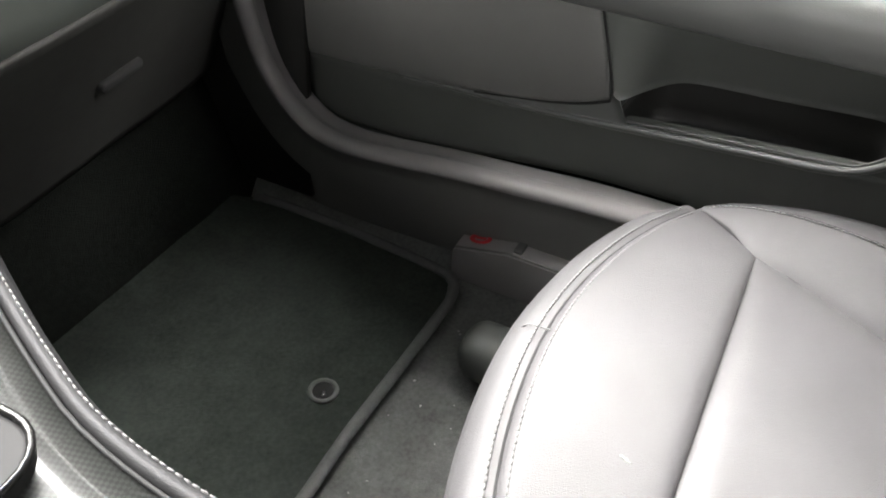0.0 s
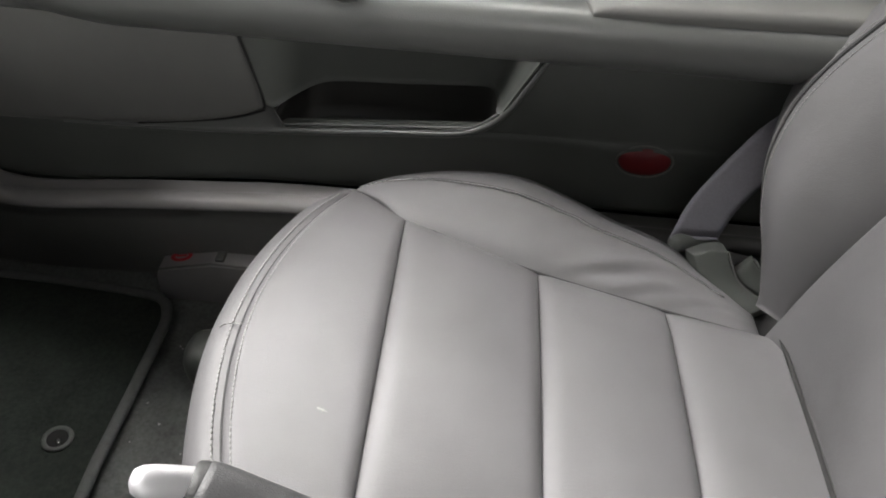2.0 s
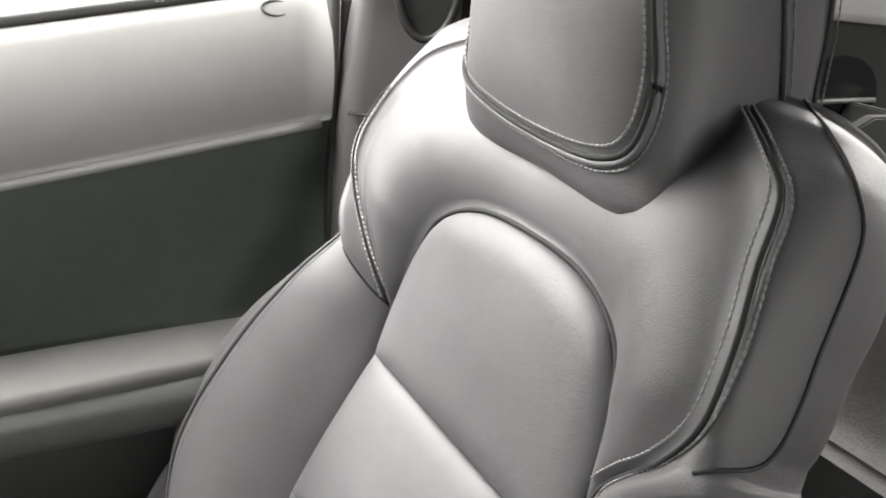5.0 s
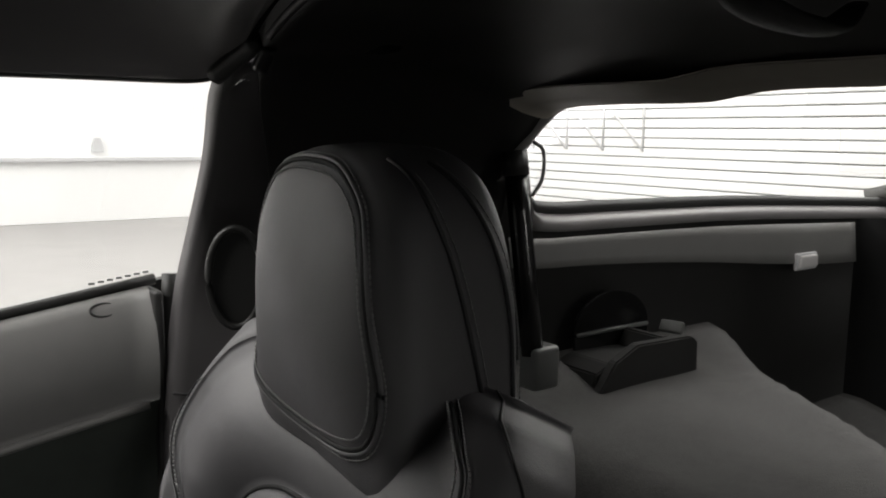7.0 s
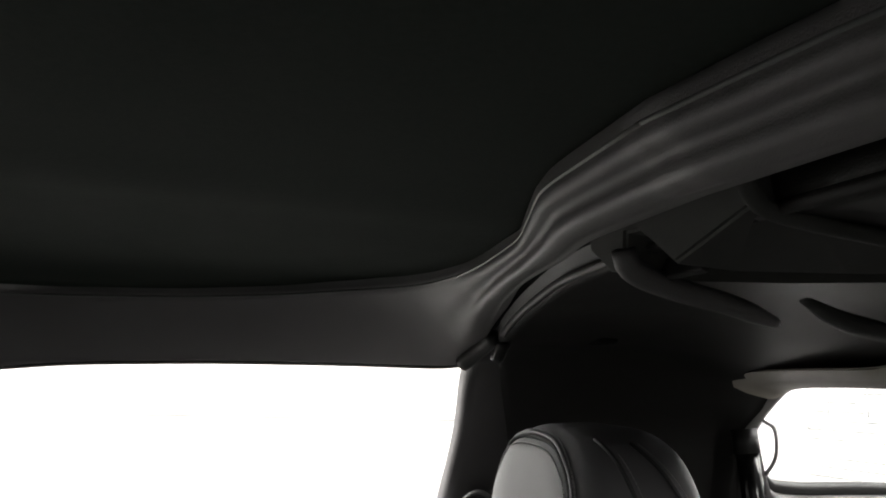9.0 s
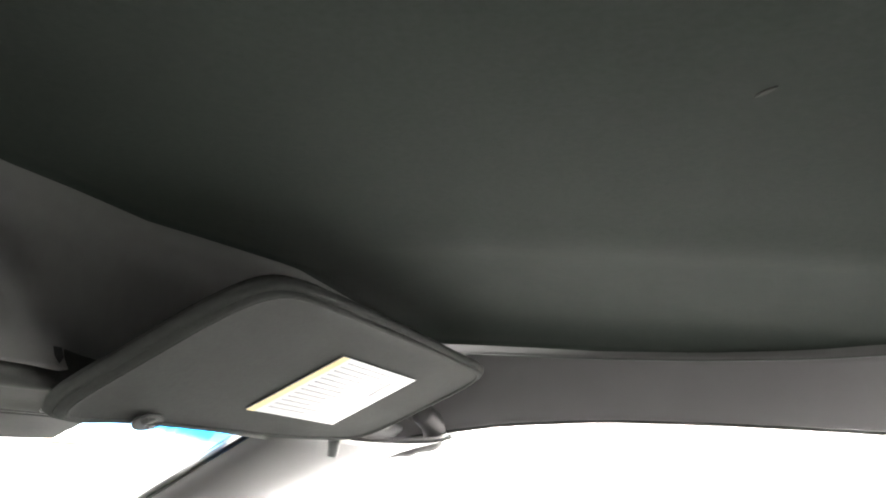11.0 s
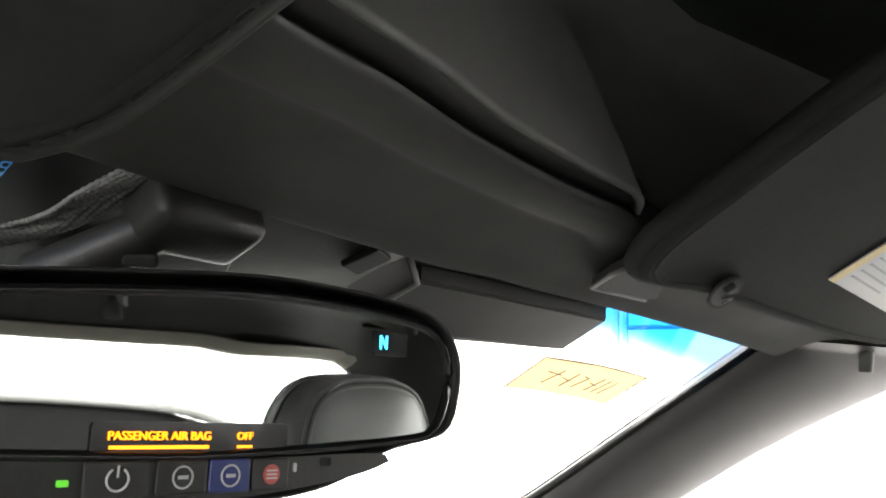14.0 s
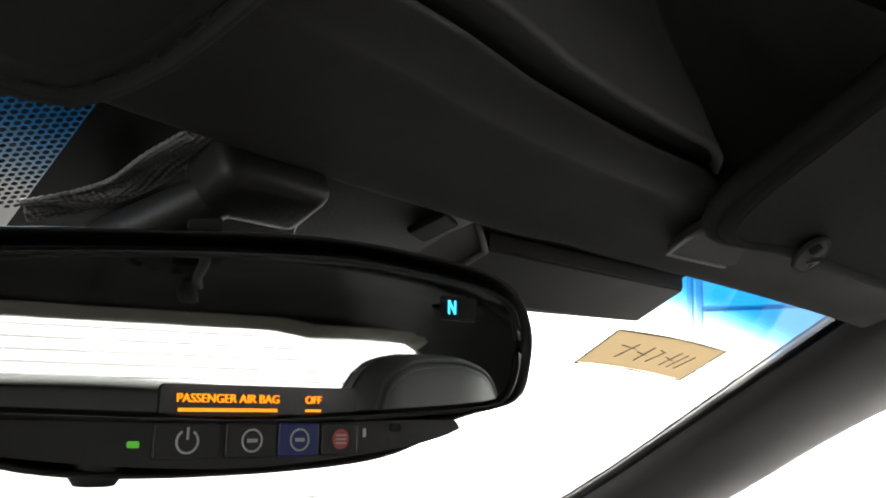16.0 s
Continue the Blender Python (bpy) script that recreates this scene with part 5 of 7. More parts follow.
def build_roof():
    xs = np.linspace(-0.535, 0.535, 50)
    def front_edge(x):
        return float(np.interp(abs(x - 0.02), [0.0, 0.04, 0.08, 0.144, 0.204, 0.265, 0.40, 0.60], [0.181, 0.178, 0.170, 0.160, 0.134, 0.108, 0.092, 0.085]))

    def edge_z(x):
        return roof_z(x, front_edge(x)) + 0.004 - 0.012 * float(sstep(0.44, 0.535, abs(x)))

    ys = np.linspace(0, 1, 44)
    g = [[(x, y, roof_z(x, y) + 0.004 - 0.012 * sstep(0.44, 0.535, abs(x)) - 0.004 * math.exp(-((abs(x) - 0.20) / 0.035) ** 2) * float(sstep(0.10, 0.0, y))) for x in xs for y in [-0.60 + (front_edge(x) + 0.60) * t]] for t in ys]
    ob = surface("ceiling", g, HEADLINER, out=(0, 0, -1), thick=0.03)
    tagged(ob, "dark fabric lined removable roof panel", "ceiling", kind="structure")
    part("scuff", plate([(0.0045 * math.cos(t) + 0.001 * math.cos(3 * t), 0.0011 * math.sin(t)) for t in np.linspace(0, 2 * np.pi, 14, endpoint=False)], 0.0006, pose(-0.01, -0.16, roof_z(0, -0.16) + 0.0030, 0, 0, 32)), HEADERTRIM, ob, "small pale scuff mark")
    # header: an upright cove between the visors with a bed above each visor, and below a cross groove the front strip down to the screen
    xs = np.concatenate([np.linspace(-0.60, -0.14, 24), np.linspace(-0.13, 0.17, 60), np.linspace(0.18, 0.60, 24)])

    def bow(u):
        """The cove's middle stands further forward than its ends."""
        return 0.006 * max(0.0, 1 - (u / 0.11) ** 2)

    def drop(x):
        """The groove hangs lower towards the driver's side."""
        return 0.0065 * float(sstep(-0.02, -0.10, x) * sstep(-0.22, -0.14, x))

    g = []
    for x in xs:
        h, u, yf, zf = hdr(x), abs(x - 0.02), front_edge(x), edge_z(x)
        ye = 0.190 + 0.8 * h
        mid = spline([(yf - 0.006, zf + 0.006, 0), (yf - 0.001, zf - 0.002, 0), (yf - 0.002, zf - 0.012, 0), (0.172 + h + bow(u), 0.950, 0), (0.170 + h + bow(u), 0.922, 0), (0.168 + h + bow(u), 0.904, 0), (0.167 + h + bow(u), 0.894, 0)], 60)
        bed = spline([(yf - 0.006, zf + 0.006, 0), (yf, zf - 0.002, 0), (yf + 0.35 * (ye - yf), zf - 0.010, 0), (yf + 0.78 * (ye - yf), 0.962, 0), (ye, 0.930, 0), (0.194 + h, 0.905, 0), (0.193 + h, 0.896, 0)], 60)
        row = []
        for a, b in zip(mid, bed):
            u0 = float(np.interp(a[1], [0.89, 0.912, 0.938, 0.958, 0.99], [0.080, 0.066, 0.040, 0.010, 0.0]))
            k = float(sstep(u0, u0 + 0.06, u if x > 0.02 else 0.84 * u))
            sag = (0.012 * (u / 0.5) ** 2 + drop(x)) * float(sstep(0.975, 0.92, b[1]))
            row.append((x, (1 - k) * a[0] + k * b[0], (1 - k) * a[1] + k * b[1] - sag))
        g.append(row)
    ob = surface("header_cove", g, COVETRIM, out=(0, -0.6, -1), thick=0.003)
    tagged(ob, "dark grey moulded header cove between the visors", "header trim", kind="structure")
    tail = [(0.200, 0.8845, 0), (0.215, 0.882, 0), (0.235, 0.878, 0), (0.250, 0.873, 0), (0.257, 0.8725, 0), (0.262, 0.880, 0), (0.261, 0.900, 0)]
    mid = spline([(0.191, 0.910, 0), (0.187, 0.899, 0), (0.182, 0.8925, 0), (0.1780, 0.8905, 0), (0.1762, 0.8868, 0), (0.179, 0.8832, 0), (0.186, 0.8820, 0), (0.193, 0.8830, 0)] + tail, 80)
    bed = spline([(0.192, 0.904, 0), (0.191, 0.898, 0), (0.190, 0.893, 0), (0.190, 0.888, 0), (0.191, 0.8855, 0), (0.193, 0.8845, 0), (0.195, 0.8845, 0), (0.197, 0.8845, 0)] + tail, 80)
    g = []
    for x in xs:
        u = abs(x - 0.02)
        k = float(sstep(0.085, 0.15, u if x > 0.02 else 0.84 * u))
        g.append([(x, (1 - k) * (a[0] + bow(u) * float(sstep(0.235, 0.19, a[0]))) + k * b[0] + hdr(x), (1 - k) * a[1] + k * b[1] - 0.012 * (u / 0.5) ** 2 - drop(x) * float(sstep(0.235, 0.19, a[0]))) for a, b in zip(mid, bed)])
    ob = surface("header", g, HEADERTRIM, out=(0, -0.3, -1), thick=0.004)
    tagged(ob, "dark moulded windscreen header strip under a cross groove", "header trim", kind="structure")
    # Dark tube standing in for the shade inside the groove.
    tube("groove_shadow", [(x, 0.1825 + hdr(x) + bow(abs(x - 0.02)), 0.9010 - 0.012 * (abs(x - 0.02) / 0.5) ** 2 - drop(x)) for x in np.linspace(-0.085, 0.125, 16)], 0.0058, SEAMSHADE, ob, sides=6)
    # side rails over the door windows, each sweeping inwards behind the seat into the roof hoop
    low = [(0.600, 0.090, 0.872), (0.593, 0.057, 0.882), (0.585, -0.03, 0.899), (0.577, -0.13, 0.910), (0.569, -0.25, 0.915), (0.561, -0.37, 0.917), (0.555, -0.482, 0.917), (0.540, -0.507, 0.922), (0.490, -0.498, 0.938), (0.430, -0.484, 0.954), (0.360, -0.465, 0.963), (0.285, -0.447, 0.966), (0.228, -0.433, 0.966), (0.164, -0.421, 0.966), (0.100, -0.402, 0.965), (0.0, -0.397, 0.965)]
    top = [(0.556, 0.090, 0), (0.552, 0.050, 0), (0.545, -0.03, 0), (0.535, -0.12, 0), (0.515, -0.22, 0), (0.487, -0.31, 0), (0.452, -0.375, 0), (0.425, -0.403, 0), (0.395, -0.418, 0), (0.350, -0.426, 0), (0.300, -0.425, 0), (0.250, -0.420, 0), (0.206, -0.414, 0), (0.160, -0.399, 0), (0.100, -0.379, 0), (0.0, -0.372, 0)]
    top = [(x, y, roof_z(x, y) - 0.006 - 0.010 * sstep(0.44, 0.535, x)) for x, y, _ in top]
    # both edges step by their control points, so that they turn the corner together
    steps = np.linspace(0, 15, 90)
    lo, hi = (np.stack([np.interp(steps, np.arange(16), np.array(q)[:, k]) for k in range(3)], 1) for q in (low, top))
    for _ in range(2):
        lo[1:-1] = (lo[:-2] + 2 * lo[1:-1] + lo[2:]) / 4
        hi[1:-1] = (hi[:-2] + 2 * hi[1:-1] + hi[2:]) / 4
    for sg in (1, -1):
        g = []
        for u, f, e in zip(np.linspace(0, 1, 90), lo, hi):
            k = float(sstep(0.46, 0.62, u))
            inward = arr(-0.55 * (1 - k), 0.8 * k, -0.55)
            inward /= np.linalg.norm(inward)
            across = (e - f) / np.linalg.norm(e - f)
            row = [f + arr(0.010 * (1 - k), -0.014 * k, 0.012), f - across * 0.002]
            for t in np.linspace(0, 1, 16):
                swell = 0.003 * math.sin(math.pi * t) * (1 - k) + k * (0.010 * math.sin(math.pi * t) ** 0.7 - 0.0085 * math.exp(-((t - 0.58) / 0.16) ** 2))
                row.append(f + (e - f) * t + inward * swell)
            row += [e + across * 0.002 + arr(0, 0, 0.003), e - inward * 0.010 + arr(0, 0, 0.012)]
            g.append([p * arr(sg, 1, 1) for p in row])
        ob = surface("side_rail", g, RAILTRIM, out=(-sg, 0, -0.5), thick=0.005)
        tagged(ob, "grey grained roof rail trim curving into the rear hoop", "roof rail", "roof rails", kind="structure")
        tube("rail_lip", [r[17] + arr(0, 0, 0.0005) for r in g], 0.0012, SILLMAT, ob, sides=6)
        tube("rail_seal", [r[1] + arr(sg * 0.006, 0, 0.001) for r in g[:44]], 0.0042, DARKPL, ob, sides=8)
        # Block added outside the corner to stop light leaking in.
        seal = part("corner_blocker", rbox((0.26, 0.02, 0.11), 0.004, Matrix.Translation((sg * 0.58, -0.61, 0.995))), FLATBLACK, None)
        tagged(seal, "black block added over the roof hoop end to stop light", "seal", "corner seals", kind="structure")
    half = lo[46:]
    c = np.vstack([half, (half * arr(-1, 1, 1))[-2::-1]])
    # Strip behind the hoop, also added to keep light out of the gap.
    back_strip = [[p + arr(0, 0.004 - 0.12 * k, 0.014 + 0.012 * k) for k in np.linspace(0, 1, 4)] for p in c]
    st = surface("hoop_seal", back_strip, FLATBLACK, out=(0, 0, -1), thick=0.004)
    tagged(st, "black rubber seal channel behind the roof hoop", "seal", kind="structure")


def build_rear_console():
    c = thing("roof_latch_console", "dark plastic roof latch console with a release lever", "roof console")
    # front face leaning back, notched for the lever, its underside running rearwards
    face = [(0.092, 0.977), (-0.013, 0.977), (-0.012, 0.9595), (0.049, 0.947), (0.056, 0.956), (0.062, 0.9625), (0.072, 0.963), (0.079, 0.957), (0.083, 0.9465), (0.100, 0.950), (0.108, 0.961)]
    n = len(face)
    bm = bmesh.new()
    vv = []
    for dy, dz, sq in ((0.0, 0.0, 1.0), (-0.03, -0.001, 1.0), (-0.09, 0.002, 1.0), (-0.15, 0.006, 0.9), (-0.20, 0.014, 0.7)):
        vv.append([bm.verts.new((0.04 + (x - 0.04) * sq + (0.028 * (-dy) / 0.11 if x < 0 else 0), -0.400 - 0.6 * (0.975 - z) + dy, min(0.985, z + dz))) for x, z in face])
    bm.faces.new(vv[0])
    for a, b in zip(vv, vv[1:]):
        for i in range(n):
            bm.faces.new((a[i], a[(i + 1) % n], b[(i + 1) % n], b[i]))
    bmesh.ops.recalc_face_normals(bm, faces=bm.faces)
    bmesh.ops.bevel(bm, geom=[e for e in bm.edges if e.verts[0] in vv[0] and e.verts[1] in vv[0]], offset=0.0014, segments=2, affect="EDGES")
    part("housing", bm, HEADERTRIM, c)
    part("lever_slot", rbox((0.034, 0.004, 0.026), 0.001, pose(0.066, -0.436, 0.957, 20, 0, 0)), SEAMSHADE, c)
    tube("ridge", spline([(-0.012, -0.402, 0.976), (-0.0125, -0.408, 0.961), (-0.006, -0.430, 0.957), (0.016, -0.519, 0.957), (0.03, -0.56, 0.960)], 26), 0.0035, HEADERTRIM, c, sides=10)
    tube("release_lever", spline([(0.079, -0.410, 0.957), (0.081, -0.416, 0.948), (0.082, -0.440, 0.941), (0.083, -0.468, 0.936), (0.089, -0.490, 0.932), (0.093, -0.502, 0.930)], 30), np.interp(np.linspace(0, 1, 30), [0, 0.15, 0.8, 1], [0.0055, 0.0060, 0.0050, 0.0030]), TRIM, c, "curved dark release lever", sides=12)
    bm = bmesh.new()
    bmesh.ops.create_uvsphere(bm, u_segments=10, v_segments=6, radius=0.0018, matrix=Matrix.Translation((0.0935, -0.504, 0.9300)))
    part("lever_tip", bm, BRUSHED, c, smooth=True)
    tube("grab_strap", spline([(0.079, -0.509, 0.940), (0.083, -0.535, 0.932), (0.092, -0.58, 0.927), (0.105, -0.645, 0.930), (0.110, -0.68, 0.945)], 24), np.interp(np.linspace(0, 1, 24), [0, 0.2, 0.75, 1], [0.004, 0.012, 0.013, 0.006]), LINING, c, sides=10, flat=0.35)


def build_rear():
    # lining behind the seats: up the sides and over the roof, from the hoop to the hatch
    for sg in (1, -1):
        fr = [(0.672, -0.60, 0.36), (0.668, -0.60, 0.60), (0.655, -0.595, 0.72), (0.62, -0.58, 0.82), (0.565, -0.548, 0.89), (0.505, -0.520, 0.928), (0.46, -0.503, 0.938), (0.39, -0.490, 0.953), (0.30, -0.470, 0.960), (0.224, -0.452, 0.962), (0.164, -0.440, 0.961), (0.10, -0.425, 0.958), (0.0, -0.42, 0.958)]
        rr = [(0.665, -0.875, 0.36), (0.655, -0.875, 0.60), (0.645, -0.875, 0.70), (0.610, -0.872, 0.80), (0.600, -0.868, 0.845), (0.560, -0.866, 0.878), (0.515, -0.866, 0.906), (0.40, -0.868, 0.916), (0.30, -0.870, 0.918), (0.224, -0.872, 0.921), (0.164, -0.872, 0.921), (0.10, -0.872, 0.922), (0.0, -0.872, 0.922)]
        a, b = spline(fr, 60), spline(rr, 60)
        rows = []
        for t in np.linspace(0, 1, 26):
            row = a * (1 - t) + b * t
            swell = 0.016 * math.sin(math.pi * min(1, t * 1.02)) * np.clip(row[:, 2] - 0.80, 0, 0.12) / 0.12
            row = row + np.stack([0 * swell, 0 * swell, swell], 1)
            rows.append(row * arr(sg, 1, 1))
        lip = rows[0] + np.stack([np.zeros(60), np.full(60, 0.002), np.full(60, 0.014)], 1)
        ob = surface("quarter_lining", [lip] + rows, LINING, out=(-sg, 0.0, -0.5), thick=0.006)
        tagged(ob, "dark smooth lining of the rear quarter and roof", "quarter trim", "quarter trims", kind="structure")
        tube("lining_edge", [p + arr(0, 0, 0.001) for p in rows[0][36:]], 0.0030, LINING, ob, sides=8)
        # door pillar trim
        edge = spline([(0.700, -0.505, 0.30), (0.705, -0.506, 0.48), (0.708, -0.510, 0.60), (0.704, -0.520, 0.70), (0.680, -0.530, 0.78), (0.630, -0.528, 0.85), (0.580, -0.517, 0.908), (0.545, -0.512, 0.926)], 34)
        g = [[arr(sg * (p[0] - (0.045 - 0.045 * sstep(0.72, 0.90, p[2])) * k), p[1] - 0.11 * k, p[2] + 0.01 * math.sin(3 * k)) for k in np.linspace(0, 1, 10)] for p in edge]
        for r in g:
            r.insert(0, r[0] + arr(sg * 0.02, 0.004, 0))
        ob = surface("pillar_trim", g, TRIM, out=(-sg, 0.5, 0), thick=0.005)
        tagged(ob, "dark grey grained door pillar trim", "pillar trim", "pillar trims", kind="structure")
        if sg == 1:
            tube("trim_joint", [arr(0.708 - 0.06 * k - 0.003, -0.508 - 0.11 * k, 0.606 - 0.01 * k) for k in np.linspace(0, 1, 8)], 0.0016, SEAMSHADE, ob, sides=6)
            a = np.linspace(0, 2 * np.pi, 36, endpoint=False)
            loop = [arr(0.655 + 0.012 * math.cos(t), -0.558 + 0.024 * math.cos(t), 0.730 + 0.050 * math.sin(t)) for t in a]
            guide = thing("belt_guide", "oval black belt guide in the pillar trim", "belt guide")
            tube("rim", loop, 0.004, DARKPL, guide, sides=8, closed=True)
            bm = bmesh.new()
            bm.faces.new([bm.verts.new(p + arr(0.004, -0.004, 0)) for p in loop])
            part("opening", bm, DARKPL, guide)
    # weather seal knuckle where rail, hoop and pillar meet
    k = thing("roof_seal_joint", "black rubber seal joint at the roof corner", "seal")
    tube("seal_lobe", spline([(0.520, -0.488, 0.918), (0.495, -0.498, 0.932), (0.470, -0.503, 0.942)], 10), 0.0075, DARKPL, k, sides=12)
    tube("seal_lobe", spline([(0.478, -0.507, 0.922), (0.466, -0.510, 0.938)], 6), 0.0065, GLOSSBLK, k, sides=12)
    # hatch frame and glass
    half = [(0.590, -0.880, 0.800), (0.602, -0.876, 0.845), (0.580, -0.872, 0.872), (0.548, -0.870, 0.897), (0.515, -0.870, 0.915), (0.45, -0.870, 0.918), (0.40, -0.870, 0.918), (0.333, -0.871, 0.918), (0.275, -0.873, 0.926), (0.172, -0.874, 0.926), (0.0, -0.874, 0.926)]
    front = spline(half + [(-x, y, z) for x, y, z in half[-2::-1]], 60)
    ob = tube("hatch_header", front, 0.0105, SILLBAND, None, sides=14)
    tagged(ob, "pale grey trim along the front of the rear hatch", "hatch trim", kind="structure")
    # Paler strip laid under the lining: bounced hatch light put into its colour.
    band = [[p + arr(0, q, w) for q, w in ((-0.004, -0.0095), (0.0, -0.0118), (0.012, -0.0125), (0.040, -0.007), (0.068, 0.003))] for p in front if p[2] > 0.905]
    ob = surface("hatch_underside", band, LITLINING, out=(0, 0, -1), thick=0.002)
    tagged(ob, "pale brownish strip of bounced light under the hatch header", "hatch trim", kind="structure")
    g = []
    for x in np.linspace(-0.64, 0.64, 30):
        k = abs(x) / 0.64
        ys = np.linspace(-0.84, -1.80, 14)
        g.append([(x, y, 0.945 - 0.15 * k ** 2.6 - 0.10 * ((y + 0.84) / -0.96) ** 1.3 * (1 - 0.55 * k ** 2)) for y in ys])
    win = thing("window_2", "large clear curved rear hatch glass", "window", kind="structure")
    p = surface("pane", g, GLASS, win, out=(0, 0, 1))
    p.visible_shadow = False
    for sg in (1, -1):
        side = spline([(sg * 0.592, -0.872, 0.845), (sg * 0.602, -0.895, 0.797), (sg * 0.612, -0.95, 0.786), (sg * 0.620, -1.05, 0.784), (sg * 0.62, -1.35, 0.780), (sg * 0.59, -1.75, 0.765)], 40)
        ob = tube("hatch_side_seal", side, 0.009, DARKPL, None, sides=10)
        tagged(ob, "black rubber seal along the hatch side", "hatch seal", "hatch seals", kind="structure")
        g = [[p + arr(-sg * a, 0, b) for a, b in ((0.002, -0.004), (0.014, -0.009), (0.021, -0.013), (0.023, -0.020), (0.016, -0.027), (0.004, -0.028))] for p in side]
        ob = surface("hatch_moulding", g, SILLBAND, out=(-sg, 0, 0.3), thick=0.004)
        tagged(ob, "pale grey moulding strip below the hatch seal", "moulding", "hatch mouldings", kind="structure")
        g = [[arr(sg * (0.640 - 0.008 * t), p[1], p[2] - 0.040 - (0.037 + 0.035 * sstep(-0.95, -1.7, p[1])) * t) for t in np.linspace(0, 1, 5)] for p in side[3:]]
        ob = surface("cargo_side_trim", g, DOORPAD, out=(-sg, 0, 0), thick=0.005)
        tagged(ob, "grey green cargo side trim", "side trim", "cargo side trims", kind="structure")
        g = [[(sg * 0.662, y, 0.30 + (zt - 0.30) * k) for k in np.linspace(0, 1, 4)] for y, zt in ((-0.84, 0.90), (-0.90, 0.84), (-0.94, 0.80), (-0.98, 0.765), (-1.2, 0.765), (-1.5, 0.755), (-1.85, 0.74))]
        ob = surface("cargo_wall", g, DARKPL, out=(-sg, 0, 0), thick=0.02)
        tagged(ob, "black carpeted cargo side wall", "wall", "cargo walls", kind="structure")
    tube_ob = tube("rear_moulding", spline([(-0.62, -1.74, 0.775), (-0.45, -1.785, 0.820), (0, -1.79, 0.838), (0.45, -1.785, 0.820), (0.62, -1.74, 0.775)], 40), 0.012, DOORPAD, None, sides=10)
    tagged(tube_ob, "pale grey moulding along the hatch rear edge", "moulding", kind="structure")
    tail = [(-0.665, 0.24), (0.665, 0.24), (0.665, 0.745), (0.60, 0.772), (0.45, 0.812), (0.2, 0.828), (0.0, 0.830), (-0.2, 0.828), (-0.45, 0.812), (-0.60, 0.772), (-0.665, 0.745)]
    ob = part("tail_panel", plate(tail, 0.04, pose(0, -1.80, 0, 90, 0, 0), 0.004), FLATBLACK, None)
    tagged(ob, "dark rear cargo end panel", "wall", kind="structure")
    lamp = thing("cargo_lamp", "small pale cargo lamp on the side trim", "lamp")
    part("lens", rbox((0.010, 0.055, 0.022), 0.004, Matrix.Translation((0.628, -1.575, 0.668))), PAPER, lamp, smooth=True)
    part("frame", rbox((0.008, 0.066, 0.030), 0.004, Matrix.Translation((0.632, -1.575, 0.668))), HALLGREY, lamp, smooth=True)
    # bulkhead behind the seats and the cargo floor with its hump
    xs, ys = np.linspace(-0.66, 0.66, 40), np.linspace(-0.70, -1.80, 40)
    g = []
    for y in ys:
        row = []
        for x in xs:
            z = 0.46 + 0.095 * sstep(-0.70, -0.86, y) - 0.20 * sstep(0.0, 0.16, -1.20 - 0.62 * (abs(x) - 0.42) - y)
            z += 0.03 * sstep(0.50, 0.64, abs(x)) + 0.003 * noise.noise(Vector((8 * x, 8 * y, 0)))
            row.append((x, y, z))
        g.append(row)
    ob = surface("cargo_floor", g, REARCARPET, out=(0, 0, 1), thick=0.02)
    tagged(ob, "grey carpeted cargo floor with a raised hump", "floor", kind="structure")
    ob = surface("bulkhead", [[(x, -0.69 + 0.02 * t, 0.0 + 0.47 * t) for x in np.linspace(-0.70, 0.70, 8)] for t in np.linspace(0, 1, 5)], REARCARPET, out=(0, 1, 0), thick=0.02)
    tagged(ob, "carpeted bulkhead behind the seat", "wall", kind="structure")
    # roof panel rest on the cargo floor
    r = thing("roof_panel_rest", "black plastic roof panel holder on the cargo carpet", "panel holder")
    def slab(x0, x1, prof, name, mat, lab=""):
        """A block of this profile in y and z between two widths, edges softened."""
        bm = bmesh.new()
        ra, rb = ([bm.verts.new((x, y, z)) for y, z in prof] for x in (x0, x1))
        k = len(prof)
        for i in range(k):
            bm.faces.new((ra[i], ra[(i + 1) % k], rb[(i + 1) % k], rb[i]))
        bm.faces.new(ra[::-1])
        bm.faces.new(rb)
        bmesh.ops.recalc_face_normals(bm, faces=bm.faces)
        bmesh.ops.bevel(bm, geom=list(bm.edges), offset=0.0022, segments=2, affect="EDGES")
        return part(name, bm, mat, r, lab)

    slab(0.545, 0.560, [(-0.969, 0.553), (-1.004, 0.598), (-1.045, 0.615), (-1.150, 0.612), (-1.166, 0.603), (-1.168, 0.553)], "near_wall", DARKPL)
    slab(0.560, 0.634, [(-0.975, 0.553), (-0.985, 0.582), (-1.010, 0.592), (-1.150, 0.588), (-1.166, 0.580), (-1.168, 0.553)], "block", DARKPL)
    slab(0.562, 0.630, [(-1.100, 0.586), (-1.112, 0.612), (-1.124, 0.612), (-1.150, 0.586)], "cross_rib", DARKPL)
    out = [(0.074 * math.cos(t), 0.052 * math.sin(t)) for t in np.linspace(0, math.pi, 24)] + [(-0.070, -0.028), (0.070, -0.028)]
    part("flap", plate(out, 0.006, pose(0.632, -1.092, 0.613, 90, 0, 90), 0.002), GLOSSBLK, r, "upright rounded black plastic flap")
    tube("flap_rib", [(0.630, -1.022, 0.612), (0.630, -1.09, 0.613), (0.630, -1.162, 0.612)], 0.003, SILLMAT, r, sides=6)
